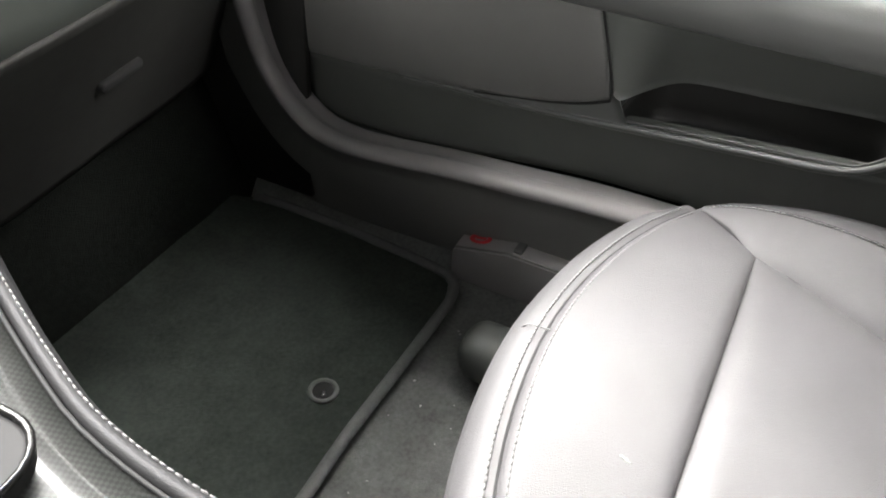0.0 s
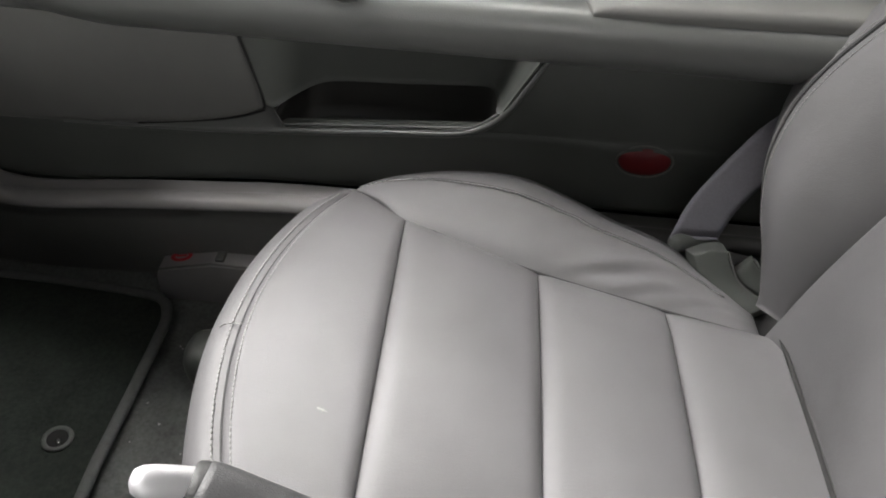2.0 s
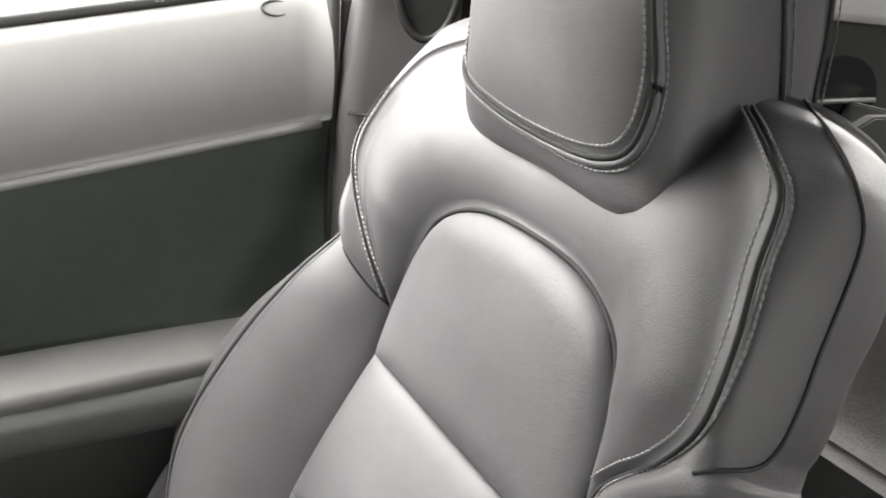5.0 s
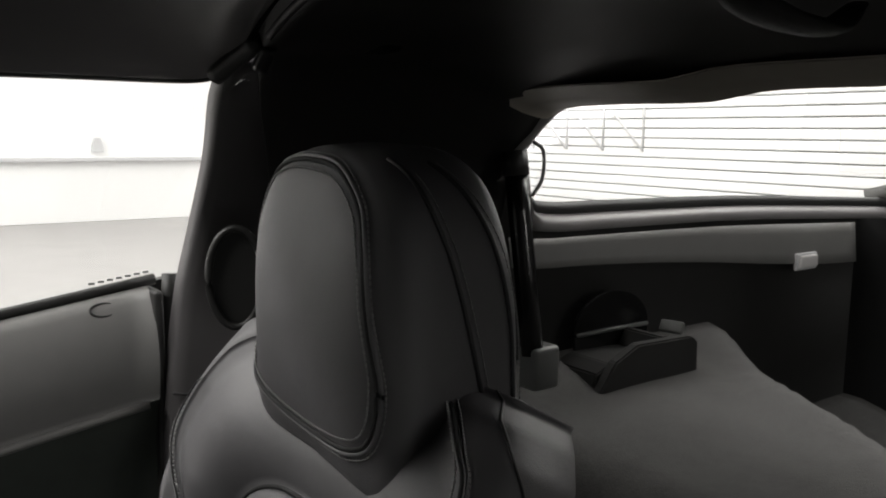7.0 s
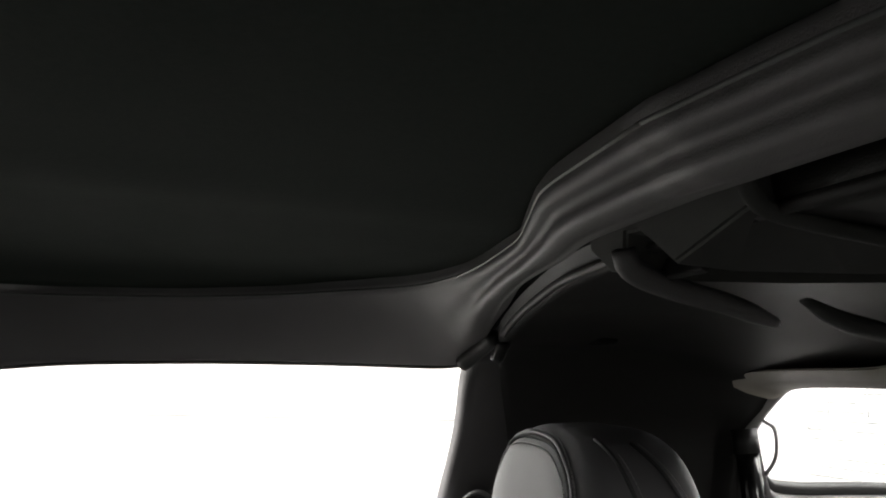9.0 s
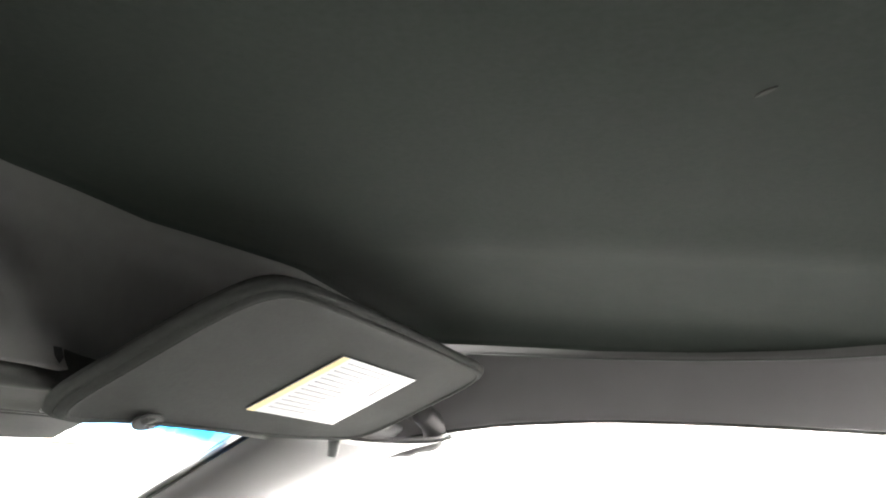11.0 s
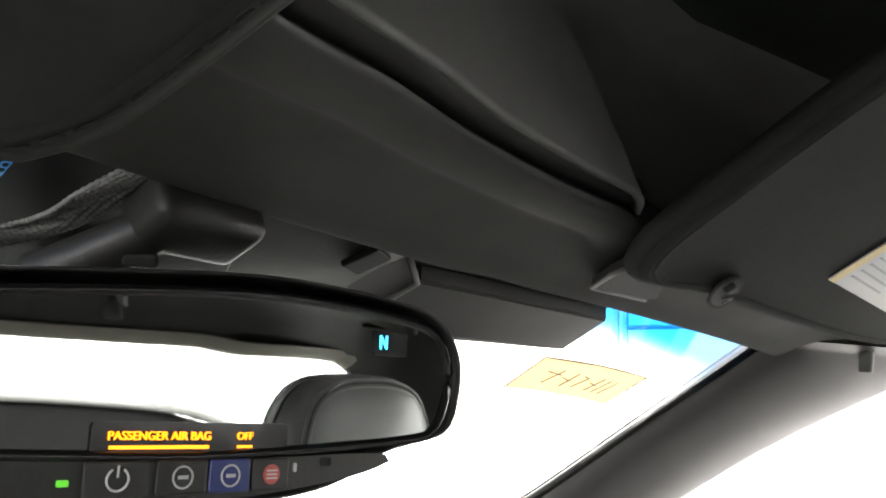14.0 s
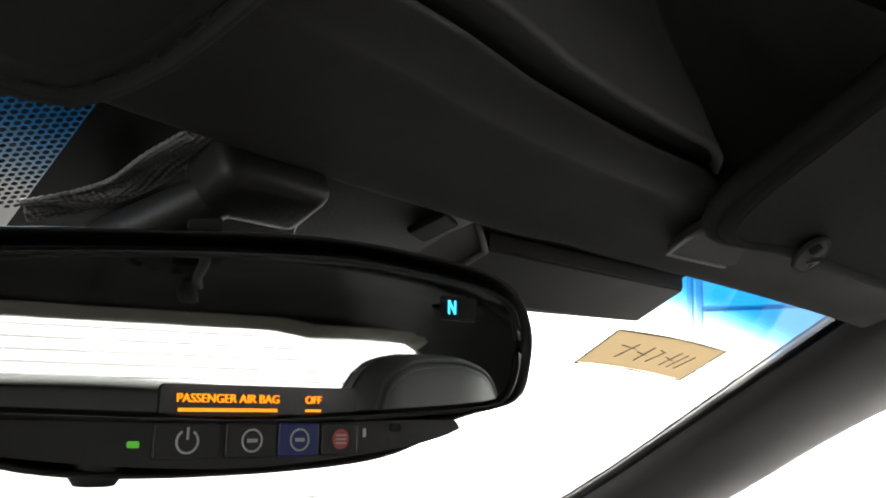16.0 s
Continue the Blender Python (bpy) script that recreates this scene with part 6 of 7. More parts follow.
    part("latch", rbox((0.034, 0.010, 0.018), 0.003, pose(0.594, -1.172, 0.612, 30, 0, 14)), SILLMAT, r, smooth=True)
    # gas strut
    g = thing("gas_strut", "black hatch gas strut with a grey end bracket", "gas strut")
    a, b = arr(0.572, -0.850, 0.858), arr(0.545, -0.862, 0.63)
    tube("cylinder", [a + (b - a) * t for t in (0.12, 0.3, 0.6, 1.0)], 0.0128, GLOSSBLK, g, sides=16)
    tube("end_fitting", [a + (b - a) * t for t in (0.0, 0.12)], 0.015, DARKPL, g, sides=12)
    part("bracket", rbox((0.03, 0.04, 0.05), 0.006, Matrix.Translation(tuple(b + arr(0, -0.01, -0.015)))), SILLMAT, g, smooth=True)
    tube("cable_loop", spline([a + arr(-0.01, -0.02, 0.01), a + arr(-0.01, -0.035, 0.0), a + arr(-0.01, -0.035, -0.03), a + arr(-0.01, -0.02, -0.05)], 14), 0.0022, DOORPAD, g, sides=6)


# ---------------------------------------------------------------- windscreen, pillars
def build_windscreen():
    w = thing("window_3", "clear windscreen with a blue sun band along its top", "window", kind="structure")
    xs = np.linspace(-0.66, 0.66, 34)

    def y_at(x, t):
        top = 0.246 + hdr(x)
        return top + t * (1.05 - top)

    def rows(t0, t1, n):
        return [[(x, y_at(x, t), wind(x, y_at(x, t)) + 0.0) for x in xs] for t in np.linspace(t0, t1, n)]

    p = surface("pane", rows(0.094, 1.0, 16), GLASS, w, out=(0, 1, 1))
    p.visible_shadow = False
    cuts = [0.0] + list(np.linspace(0.052, 0.094, len(BLUEGLASS)))
    for a, b, mat in zip(cuts, cuts[1:], BLUEGLASS):
        p = surface("sun_band", rows(a, b, 3), mat, w, out=(0, 1, 1), label="clear blue tinted sun band")
        p.visible_shadow = False
    # frit patch and its dots round the mirror foot
    def frit_at(x, y):
        return (x, y, wind(x, y) - 0.002)
    g = [[frit_at(x, y) for x in np.linspace(-0.0637 + 0.134 * (y - 0.28), 0.062, 14)] for y in np.linspace(0.24, 0.345, 8)]
    surface("frit_patch", g, FRIT, w, out=(0, -1, -1))
    for sg in (1, -1):
        verts, faces = [], []
        for i in range(30):
            for j in range(32):
                y = 0.250 + 0.0024 * j + 0.0012 * (i % 2)
                x = (0.0635 if sg > 0 else -0.0650 + 0.134 * (y - 0.28)) + sg * 0.0023 * i
                r = 0.00112 * (1 - 0.006 * j) * (1 - 0.006 * i)
                b = len(verts)
                for a in range(6):
                    verts.append(frit_at(x + r * math.cos(a * math.pi / 3), y + r * math.sin(a * math.pi / 3)))
                faces.append(tuple(b + k for k in range(6)))
        mesh_object("frit_dots", verts, faces, FRIT, w, smooth=False)


def build_pillars():
    for sg in (1, -1):
        inner = [(0.470, 0.172, 0.874), (0.481, 0.192, 0.866), (0.535, 0.298, 0.806), (0.611, 0.455, 0.716), (0.66, 0.60, 0.64), (0.70, 0.75, 0.58)]
        outer = [(0.610, 0.030, 0.885), (0.640, 0.100, 0.862), (0.690, 0.230, 0.800), (0.745, 0.370, 0.715), (0.79, 0.52, 0.63), (0.82, 0.66, 0.56)]
        a, b = spline(inner, 40), spline(outer, 40)
        g = []
        for p, q in zip(a, b):
            m = (p + q) / 2
            g.append([arr(sg * v[0], v[1], v[2]) for v in spline([p + arr(0.004, 0.006, 0.014), p, p + (m - p) * 0.3 + arr(-0.010, -0.012, -0.006), m + arr(-0.016, -0.022, -0.012), q + (m - q) * 0.3 + arr(-0.012, -0.018, -0.010), q, q + arr(0.008, 0.0, 0.012)], 22)])
        ob = surface("windscreen_pillar", g, TRIM, out=(-sg, -1, -0.3), thick=0.006)
        tagged(ob, "grey grained windscreen pillar trim", "pillar trim", "windscreen pillars", kind="structure")
        tube("glass_edge", [arr(sg * (p[0] - 0.002), p[1] + 0.004, p[2] + 0.006) for p in a], 0.0045, FRIT, ob, sides=6)
        tube("window_seal", [arr(sg * q[0], q[1], q[2]) for q in b], 0.009, DARKPL, ob, sides=8)
    k = thing("pillar_joint_cover", "dark plastic joint cover at the pillar top", "joint cover")
    tube("cover", spline([(0.648, 0.118, 0.855), (0.632, 0.085, 0.866), (0.612, 0.050, 0.874), (0.590, 0.045, 0.889), (0.565, 0.055, 0.902)], 24), np.interp(np.linspace(0, 1, 24), [0, 0.2, 0.35, 0.42, 0.7, 1], [0.009, 0.012, 0.0145, 0.011, 0.013, 0.012]), TRIM, k, sides=16)
    part("tab", rbox((0.03, 0.012, 0.006), 0.002, pose(0.555, 0.075, 0.898, 20, 10, -35)), TRIM, k, smooth=True)


# ---------------------------------------------------------------- visors and mirror
VN = arr(0.1046, 0.5064, 0.8559)
VD = 0.8453


def vis(x, y, o=0.0):
    """A point of the passenger visor's lower face; o metres below it."""
    z = (VD - VN[0] * x - VN[1] * y) / VN[2]
    return arr(x, y, z) - VN * o


def build_visor(mirror=False):
    v = thing("sun_visor", "folded dark fabric sun visor" + ("" if mirror else " with a white printed label"), "sun visor", "sun visors")
    loop = [(0.145, 0.176), (0.124, 0.168), (0.116, 0.13), (0.111, 0.085), (0.116, 0.060), (0.135, 0.048), (0.18, 0.038), (0.30, 0.016), (0.42, -0.004), (0.480, -0.014), (0.505, -0.008), (0.510, 0.025), (0.506, 0.075), (0.485, 0.102), (0.40, 0.125), (0.28, 0.148), (0.19, 0.164)]
    if mirror:
        loop = [(0.150, 0.203), (0.136, 0.197), (0.130, 0.182), (0.124, 0.152), (0.114, 0.122), (0.109, 0.098), (0.110, 0.081), (0.121, 0.069), (0.145, 0.062), (0.20, 0.057), (0.30, 0.040), (0.42, 0.010)] + loop[9:15] + [(0.28, 0.160), (0.20, 0.190)]
    c = spline([(x, y, 0) for x, y in loop], 140, closed=True)
    ctr = arr(0.31, 0.08, 0)
    verts, faces = [], []
    rings = [(1.0, 0.008), (1.0, 0.004), (0.992, 0.001), (0.975, 0.0), (0.955, 0.0012), (0.93, 0.0018), (0.80, 0.0022), (0.6, 0.002), (0.4, 0.002), (0.2, 0.002)]
    for r, o in rings:
        for p in c:
            q = ctr + (p - ctr) * r
            verts.append(vis(q[0], q[1], -o))
    n = len(c)
    faces = grid_faces(len(rings), n, wrap_v=True)
    verts.append(vis(ctr[0], ctr[1], -0.002))
    last = (len(rings) - 1) * n
    for j in range(n):
        faces.append((last + j, last + (j + 1) % n, len(verts) - 1))
    b0 = len(verts)
    for r in (1.0, 0.94):
        for p in c:
            q = ctr + (p - ctr) * r
            verts.append(vis(q[0], q[1], -0.012 if r == 1.0 else -0.0135))
    for j in range(n):
        faces.append((j, (j + 1) % n, b0 + (j + 1) % n, b0 + j))
        faces.append((b0 + j, b0 + (j + 1) % n, b0 + n + (j + 1) % n, b0 + n + j))
    faces.append(tuple(b0 + n + j for j in range(n)))
    if mirror:
        verts = [(0.035 - p[0], p[1], p[2]) for p in verts]
    ob = mesh_object("board", verts, faces, VISOR, v)
    bm = bmesh.new()
    bm.from_mesh(ob.data)
    bmesh.ops.recalc_face_normals(bm, faces=bm.faces)
    bm.to_mesh(ob.data)
    bm.free()
    S = lambda p: arr(0.035 - p[0] if mirror else p[0], p[1], p[2])
    tube("edge_welt", [S(vis(p[0], p[1], -0.0065)) for p in c], 0.0040, VISOR, v, sides=10, closed=True)
    tube("inner_welt", [S(vis(*((ctr + (p - ctr) * 0.962)[:2]), -0.0022)) for p in c], 0.0022, VISOR, v, sides=8, closed=True)
    tube("edge_groove", [S(vis(*((ctr + (p - ctr) * 0.979)[:2]), -0.0022)) for p in c], 0.0015, SEAMSHADE, v, sides=6, closed=True)
    if mirror:
        stitches("edge_stitching", [S(vis(*((ctr + (p - ctr) * 0.968)[:2]), 0.0004)) for p in c], v, VISOR, pitch=0.0055, length=0.0040, r=0.0005)
    # pivot rod along the front edge with its clip
    tube("hinge_arm", [S(p) for p in spline([vis(0.47, 0.104, -0.012), vis(0.500, 0.096, -0.010), arr(0.53, 0.085, 0.875), arr(0.55, 0.075, 0.885)], 14)], 0.007, TRIM, v, sides=10)
    if not mirror:
        ol = [(0.134, 0.182), (0.146, 0.192), (0.168, 0.207), (0.178, 0.2135), (0.186, 0.2125), (0.226, 0.2035), (0.222, 0.196), (0.190, 0.184), (0.165, 0.174)]
        part("pivot_plate", plate(ol, 0.005, Matrix.Translation((0, 0, 0.8715)), 0.001), SEAMSHADE, v, "black pivot plate")
        tube("plate_rim", [(x, y, 0.8715) for x, y in ol[:6]], 0.0012, TRIM, v, sides=6)
        hook = thing("visor_clip", "pale plastic visor clip", "visor clip")
        tube("peg", [arr(0.506, 0.124, 0.874), arr(0.506, 0.126, 0.862), arr(0.507, 0.127, 0.851)], [0.0055, 0.0055, 0.005], SILLMAT, hook, sides=12)
        part("foot", rbox((0.020, 0.018, 0.006), 0.002, pose(0.502, 0.116, 0.875, 0, 8, 0)), SILLMAT, hook, smooth=True)
        # mirror lamp slot near the front edge
        m = Matrix.Translation(tuple(vis(0.203, 0.158, -0.0012))) @ Matrix(((1, 0, 0, 0), (0, 0.861, 0.508, 0), (0, -0.508, 0.861, 0), (0, 0, 0, 1))) @ pose(0, 0, 0, 180, 0, 16)
        oval = [(0.0175 * math.cos(t), 0.0075 * math.sin(t)) for t in np.linspace(0, 2 * np.pi, 28, endpoint=False)]
        slot = part("slot", plate(oval, 0.0012, m), SEAMSHADE, v, "oval black recess with a grey catch")
        tube("slot_rim", [m @ Vector((1.06 * x, 1.10 * y, 0.0004)) for x, y in oval], 0.0011, VISOR, slot, sides=6, closed=True)
        part("catch", rbox((0.015, 0.0055, 0.004), 0.0015, m @ pose(-0.006, 0.002, 0.0012, 0, 8, 12)), HEADERTRIM, slot, smooth=True)
        tube("catch_wire", [m @ Vector(q) for q in ((0.002, -0.003, 0.002), (0.006, 0.002, 0.003), (0.010, -0.002, 0.002))], 0.0005, SILLMAT, slot, sides=6)
        build_label()
    return v


def build_label():
    lab = thing("warning_label", "white printed warning label with a yellow heading band", "label")
    q = [vis(0.2615, 0.055, -0.0014), vis(0.401, 0.031, -0.0014), vis(0.406, 0.100, -0.0014), vis(0.267, 0.1215, -0.0014)]
    # u runs along the text lines, v from the heading edge

    def at(u, v, o=0.0):
        p = (1 - u) * (1 - v) * q[0] + u * (1 - v) * q[1] + u * v * q[2] + (1 - u) * v * q[3]
        return p - VN * o

    def patch(name, u0, u1, v0, v1, mat, o):
        vs = [at(u0, v0, o), at(u1, v0, o), at(u1, v1, o), at(u0, v1, o), at(u0, v0, o - 0.0004), at(u1, v0, o - 0.0004), at(u1, v1, o - 0.0004), at(u0, v1, o - 0.0004)]
        return mesh_object(name, vs, [(0, 3, 2, 1), (4, 5, 6, 7), (0, 1, 5, 4), (1, 2, 6, 5), (2, 3, 7, 6), (3, 0, 4, 7)], mat, lab, smooth=False)

    patch("paper", 0, 1, 0, 1, PAPER, 0.0006)
    patch("heading_band", 0.0, 0.07, 0.0, 1.0, YELLOW, 0.0010)
    random.seed(7)
    for k in range(13):
        v = 0.06 + 0.069 * k
        patch("print_line", 0.12, 0.12 + random.choice((0.40, 0.62, 0.55, 0.66, 0.35)), v, v + 0.015, PRINT, 0.0010)
    patch("print_block", 0.80, 0.93, 0.16, 0.42, PRINT, 0.0010)


MA = radians(13.6)
MIR = Matrix.Translation((0.0125, 0.25, 0.8145)) @ Matrix.Rotation(-MA, 4, "Z") @ Matrix.Rotation(radians(-0.3), 4, "X")


def mir(u, v, w=0.0):
    """A point by the mirror's glass: u along it, v up it, w towards the driver."""
    return arr(*(MIR @ Vector((u, -w, v))))


def build_mirror():
    r = thing("rear_view_mirror", "black rear view mirror with lit displays and a button strip", "mirror")
    cx = -0.040
    glass = [(cx + 0.102, -0.008), (cx + 0.1075, 0.005), (cx + 0.1075, 0.016), (cx + 0.100, 0.0255), (cx + 0.077, 0.0295), (cx + 0.03, 0.0310), (cx - 0.03, 0.0255), (cx - 0.075, 0.0190), (cx - 0.098, 0.0145), (cx - 0.106, 0.008), (cx - 0.106, 0.0), (cx - 0.100, -0.009), (cx - 0.085, -0.0140), (cx - 0.02, -0.0165), (cx + 0.02, -0.0165), (cx + 0.087, -0.0125)]
    gl = spline([(u, v, 0) for u, v in glass], 90, closed=True)
    hs = [(cx + 0.108, -0.010), (cx + 0.1150, 0.003), (cx + 0.1150, 0.018), (cx + 0.1045, 0.0310), (cx + 0.079, 0.0360), (cx + 0.03, 0.0375), (cx - 0.03, 0.0315), (cx - 0.078, 0.0250), (cx - 0.102, 0.020), (cx - 0.1125, 0.010), (cx - 0.1125, 0.001), (cx - 0.106, -0.010), (cx - 0.080, -0.016), (cx - 0.062, -0.026), (cx - 0.04, -0.0305), (cx, -0.0315), (cx + 0.04, -0.0295), (cx + 0.062, -0.025), (cx + 0.080, -0.0165)]
    ho = spline([(u, v, 0) for u, v in hs], 120, closed=True)
    c0 = arr(cx, 0.002, 0)
    g = []
    for k, w in ((0.955, 0.0005), (0.965, 0.0030), (0.985, 0.0040), (1.0, 0.0025), (1.005, -0.003), (1.0, -0.012), (0.94, -0.022), (0.75, -0.030), (0.4, -0.034), (0.05, -0.035)):
        g.append([mir(*((c0 + (p - c0) * k)[:2]), w) for p in ho])
    surface("housing", g, DARKPL, r, wrap_v=True, label="matt black mirror housing")
    bm = bmesh.new()
    vs = [bm.verts.new(mir(p[0], p[1], 0.0032)) for p in gl]
    bm.faces.new(vs)
    bmesh.ops.recalc_face_normals(bm, faces=bm.faces)
    part("mirror_glass", bm, MIRROR, r, "clear mirror glass")
    tube("glass_rim", [mir(p[0], p[1], 0.0034) for p in gl], 0.0016, GLOSSBLK, r, sides=8, closed=True)

    def on(u, v, w):
        return MIR @ Matrix.Translation((u, -w, v)) @ pose(0, 0, 0, 90, 0, 0)

    # button strip below the glass
    strip = spline([(cx + 0.078, -0.0170, 0), (cx + 0.060, -0.0245, 0), (cx, -0.0295, 0), (cx - 0.060, -0.0245, 0), (cx - 0.078, -0.0170, 0), (cx, -0.0180, 0)], 60, closed=True)
    bm = bmesh.new()
    bm.faces.new([bm.verts.new(mir(p[0], p[1], 0.0044)) for p in strip])
    bmesh.ops.recalc_face_normals(bm, faces=bm.faces)
    part("button_strip", bm, DARKPL, r)
    part("compass_window", plate(rounded(0.0150, 0.0080, 0.0008), 0.0006, on(0.0392, 0.0200, 0.0034)), GLOSSBLK, r, "small black display window")
    lettering("compass_letter", "N", 0.0068, on(0.0355, 0.0200, 0.0042) @ Matrix.Diagonal((0.72, 1, 1, 1)), CYANLED, r)
    part("airbag_window", plate(rounded(0.060, 0.0085, 0.0015), 0.0006, on(-0.0315, -0.0118, 0.0034)), GLOSSBLK, r, "black display window")
    lettering("airbag_text", "PASSENGER AIR BAG", 0.00322, on(-0.0424, -0.0113, 0.0044), AMBERLED, r)
    lettering("airbag_state", "OFF", 0.00306, on(-0.0165, -0.0113, 0.0044), AMBERLED, r)
    # Glowing bars stand in for the lit text's reflection below it.
    part("text_reflection", rbox((0.0285, 0.0004, 0.0009), 0, MIR @ Matrix.Translation((-0.0424, -0.0044, -0.0142))), AMBERLED, r)
    part("text_reflection", rbox((0.0050, 0.0004, 0.0007), 0, MIR @ Matrix.Translation((-0.0165, -0.0044, -0.0142))), AMBERLED, r)
    for u, w, mat, nm in ((-0.0540, 0.0175, DARKPL, "power_button"), (-0.0358, 0.0150, DARKPL, "call_button"), (-0.0211, 0.0130, BLUEBTN, "service_button"), (-0.0074, 0.0125, DARKPL, "emergency_button")):
        b = part(nm, plate(rounded(w, 0.0092, 0.001), 0.0012, on(u, -0.0222, 0.0042), 0.0005), mat, r, {"service_button": "dark blue service button"}.get(nm, "black button"), smooth=False)
        a = np.linspace(0, 2 * np.pi, 22, endpoint=False)
        rr = 0.0029
        icon = [mir(u + rr * math.cos(t), -0.0222 + rr * math.sin(t), 0.0056) for t in a]
        if nm == "power_button":
            icon = [mir(u + rr * math.cos(t), -0.0222 + rr * math.sin(t), 0.0056) for t in np.linspace(math.pi * 0.68, math.pi * 2.32, 20)]
            tube("icon", icon, 0.00035, WHITEINK, b, sides=5)
            tube("icon", [mir(u, -0.0222 + k, 0.0056) for k in (0.0005, 0.0036)], 0.00035, WHITEINK, b, sides=5)
        elif nm == "emergency_button":
            bm = bmesh.new()
            bm.faces.new([bm.verts.new(p) for p in icon])
            part("icon", bm, PINKINK, b)
            for k in (-1, 0, 1):
                part("icon_bar", rbox((0.0036, 0.0002, 0.0005), 0, MIR @ Matrix.Translation((u, -0.0058, -0.0222 + 0.0011 * k))), WHITEINK, b)
        else:
            tube("icon", icon, 0.0003, WHITEINK, b, sides=5, closed=True)
            part("icon_bar", rbox((0.0030, 0.0002, 0.0010), 0, MIR @ Matrix.Translation((u, -0.0057, -0.0222))), WHITEINK, b)
    part("indicator", plate(rounded(0.0028, 0.0016, 0.0004), 0.0008, on(-0.0676, -0.0228, 0.0044)), GREENLED, r, "lit green indicator")
    part("lamp_dot", plate(rounded(0.0010, 0.0026, 0.0004), 0.0006, on(0.0014, -0.0205, 0.0044)), HALLGREY, r)
    part("microphone", plate(rounded(0.0042, 0.0026, 0.0011), 0.0008, on(0.0130, -0.0190, 0.0040)), GLOSSBLK, r)
    tube("adjuster", [mir(-0.072, -0.025, -0.008), mir(-0.072, -0.0315, -0.008), mir(-0.072, -0.0335, -0.008)], [0.0064, 0.0064, 0.005], DARKPL, r, sides=18)
    # arm up to the screen
    tube("arm", spline([mir(cx, 0.006, -0.032), mir(cx, 0.015, -0.045), arr(-0.01, 0.325, 0.845), arr(-0.008, 0.335, 0.852)], 14), 0.011, DARKPL, r, sides=14)


def build_sensor():
    s = thing("windscreen_sensor", "black plastic sensor cover on the windscreen", "sensor cover")
    # low ramp from the mirror foot, with a slot
    tube("ramp", spline([(-0.044, 0.300, 0.846), (-0.036, 0.288, 0.853), (-0.028, 0.274, 0.861), (-0.022, 0.266, 0.866)], 20), np.interp(np.linspace(0, 1, 20), [0, 0.7, 1], [0.010, 0.009, 0.008]), DARKPL, s, sides=18, flat=0.85)
    part("block", rbox((0.040, 0.024, 0.020), 0.006, pose(-0.016, 0.266, 0.868, -24, 0, -4), 4), DARKPL, s, smooth=True)
    part("lens_plate", rbox((0.026, 0.022, 0.004), 0.0012, pose(-0.001, 0.283, 0.8605, -24, 0, -30)), SILLMAT, s, "small grey lens plate", smooth=True)
    part("slot", rbox((0.010, 0.003, 0.004), 0.001, pose(-0.030, 0.272, 0.853, 30, 0, -35)), SEAMSHADE, s)
    part("base", rbox((0.094, 0.066, 0.006), 0.0025, pose(0.050, 0.284, 0.869, -24.2, 0, 0)), SILLMAT, s, "flat grey mounting plate", smooth=True)
    part("base_notch", rbox((0.020, 0.016, 0.003), 0.001, pose(0.074, 0.268, 0.8705, -24.2, 0, 20)), SEAMSHADE, s)
    b = thing("sun_strip_holder", "folded black card holder under the header", "card holder")
    # long flat holder running to the passenger side
    def slab(name, outline, low, high, mat):
        bm = bmesh.new()
        lower = [bm.verts.new((x, y, wind(x, y) - low)) for x, y in outline]
        upper = [bm.verts.new((x, y, wind(x, y) - high)) for x, y in outline]
        bm.faces.new(lower)
        bm.faces.new(upper[::-1])
        n = len(outline)
        for i in range(n):
            bm.faces.new((lower[i], upper[i], upper[(i + 1) % n], lower[(i + 1) % n]))
        bmesh.ops.recalc_face_normals(bm, faces=bm.faces)
        bmesh.ops.bevel(bm, geom=list(bm.edges), offset=0.0012, segments=2, affect="EDGES")
        return part(name, bm, mat, b)

    slab("board", [(0.119, 0.272), (0.278, 0.243), (0.288, 0.276), (0.200, 0.301), (0.120, 0.312)], 0.013, 0.004, DARKPL)
    slab("backing", [(0.088, 0.284), (0.092, 0.240), (0.262, 0.212), (0.284, 0.240), (0.288, 0.270), (0.185, 0.298), (0.122, 0.304)], 0.003, 0.001, SEAMSHADE)
    # Lighter end facet and fold line carry the light in their colour.
    slab("lit_end", [(0.081, 0.287), (0.094, 0.262), (0.1185, 0.2735), (0.119, 0.303), (0.110, 0.299)], 0.012, 0.004, TRIM)
    tube("fold", [(0.096, 0.262, wind(0.096, 0.262) - 0.012), (0.119, 0.273, wind(0.119, 0.273) - 0.013), (0.118, 0.300, wind(0.118, 0.300) - 0.013)], 0.0016, DOORPAD, b, sides=8)
    # ribbed cable sleeve
    c = thing("cable_sleeve", "braided black cable sleeve by the mirror foot", "cable sleeve")
    base = spline([(-0.0345, 0.256, 0.881), (-0.037, 0.2658, 0.8754), (-0.0387, 0.2698, 0.8737), (-0.0421, 0.2789, 0.8695), (-0.0428, 0.2904, 0.8643), (-0.0455, 0.2974, 0.8611), (-0.0510, 0.3022, 0.8588), (-0.0583, 0.3061, 0.8569), (-0.064, 0.310, 0.855)], 150)
    tan = np.gradient(base, axis=0)
    across = np.cross(tan, arr(0, 0.41, 0.91))
    across /= np.linalg.norm(across, axis=1, keepdims=True)
    i = np.arange(150)
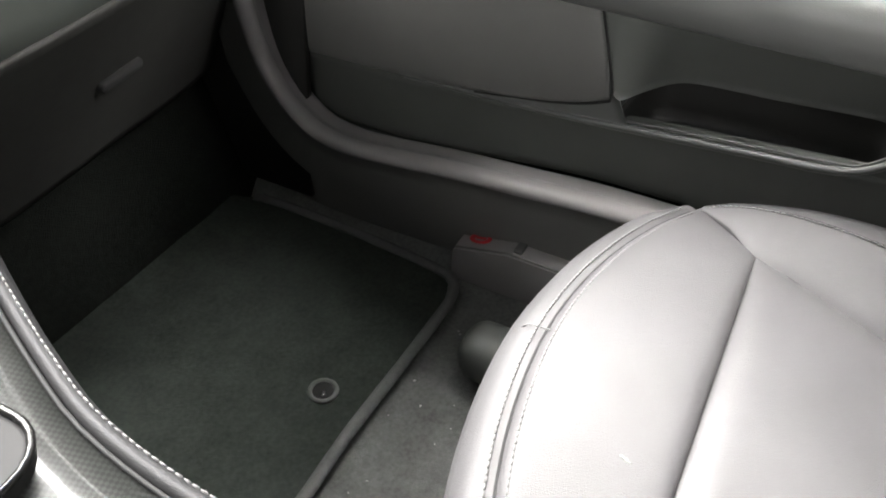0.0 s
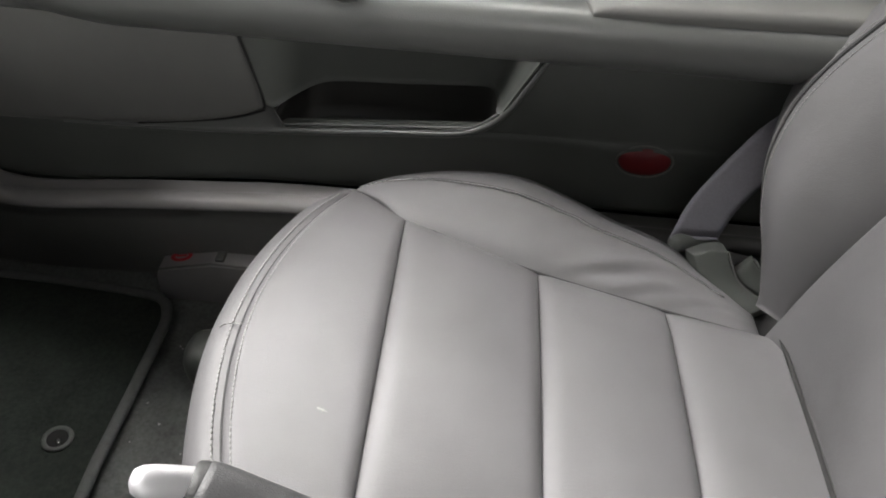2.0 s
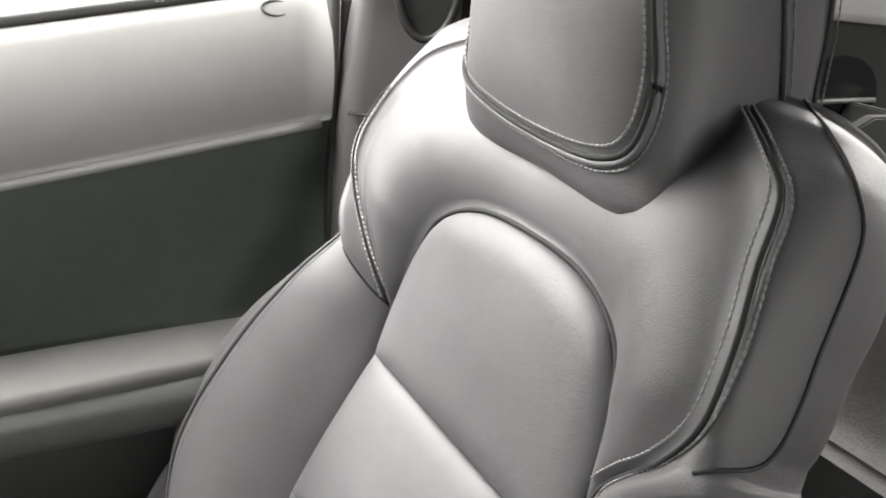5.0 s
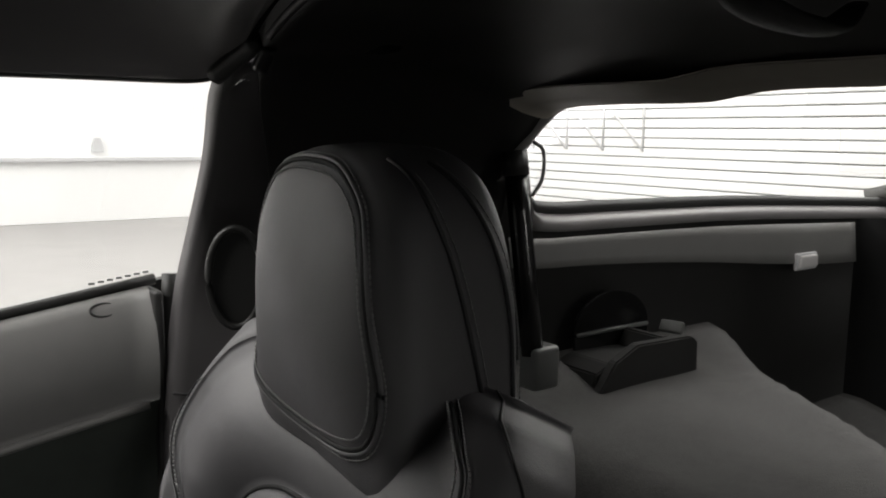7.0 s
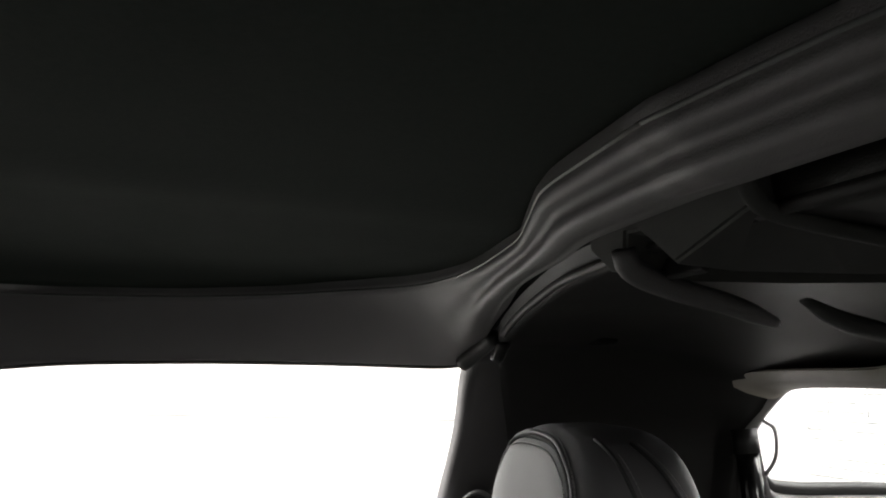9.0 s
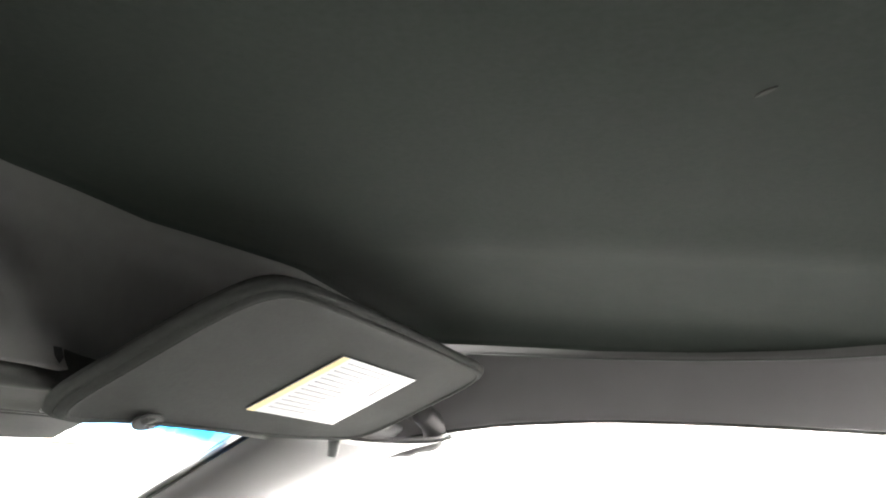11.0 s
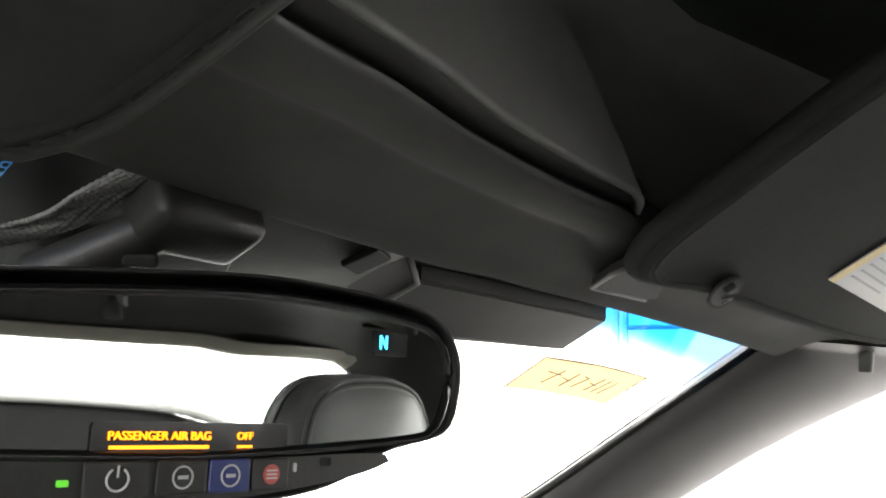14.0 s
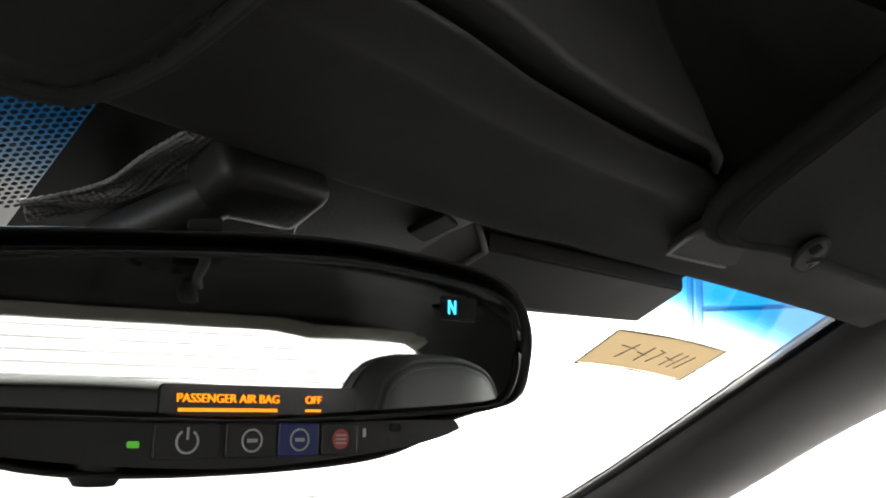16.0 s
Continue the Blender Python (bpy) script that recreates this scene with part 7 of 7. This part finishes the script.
    for k in range(9):
        d = (k - 4) * 0.00165 * (1 - 0.25 * i / 150) + 0.0007 * np.sin(0.06 * i + 1.3 * k)
        pts = base + across * d[:, None] + np.stack([0 * i, 0 * i, 0.0008 * np.sin(0.074 * i + 0.9 * k)], 1)
        tube("strand", pts, 0.00085 * (1 + 0.22 * np.sin(i * 2 * math.pi / 4 + 2.1 * k)), SLEEVE, c, sides=8)


def build_tag():
    t = thing("paper_tag", "buff paper tag with marker strokes stuck inside the windscreen", "paper tag")
    q = [arr(0.303, 0.294), arr(0.423, 0.266), arr(0.436, 0.306), arr(0.318, 0.333)]

    def at(u, v, o):
        p = (1 - u) * (1 - v) * q[0] + u * (1 - v) * q[1] + u * v * q[2] + (1 - u) * v * q[3]
        return arr(p[0], p[1], wind(p[0], p[1]) - o - 0.004 * (u - 0.5) ** 2)

    g = [[at(u, v, 0.004) for u in np.linspace(0, 1, 12)] for v in np.linspace(0, 1, 6)]
    surface("paper", g, TAGPAPER, t, out=(0, -1, -1))
    tube("paper_edge", [at(u, v, 0.0046) for u, v in ((0, 0), (0.5, 0), (1, 0), (1, 1), (0.5, 1), (0, 1), (0, 0))], 0.0006, INK, t, sides=5)
    # unreadable marker strokes, as plain bars
    for u0, u1, v0, v1 in ((0.18, 0.32, 0.38, 0.44), (0.30, 0.24, 0.30, 0.72), (0.36, 0.46, 0.50, 0.56), (0.45, 0.42, 0.32, 0.74), (0.52, 0.58, 0.36, 0.40), (0.57, 0.52, 0.40, 0.72), (0.63, 0.72, 0.50, 0.56), (0.71, 0.66, 0.32, 0.74), (0.78, 0.74, 0.34, 0.74), (0.85, 0.81, 0.34, 0.74)):
        tube("ink_bar", [at(u0, v0, 0.0046), at((u0 + u1) / 2, (v0 + v1) / 2, 0.0046), at(u1, v1, 0.0046)], 0.0008, INK, t, sides=5, flat=0.4)


build_hall()
build_floor()
build_mat()
build_sill()
build_dash()
build_console()
build_handbrake()
belt_line = build_door()
build_far_door()
build_side_window(belt_line)
build_seat()
build_seat_extras()
build_belt()
build_roof()
build_rear_console()
build_rear()
build_windscreen()
build_pillars()
build_visor()
build_visor(mirror=True)
build_mirror()
build_sensor()
build_tag()
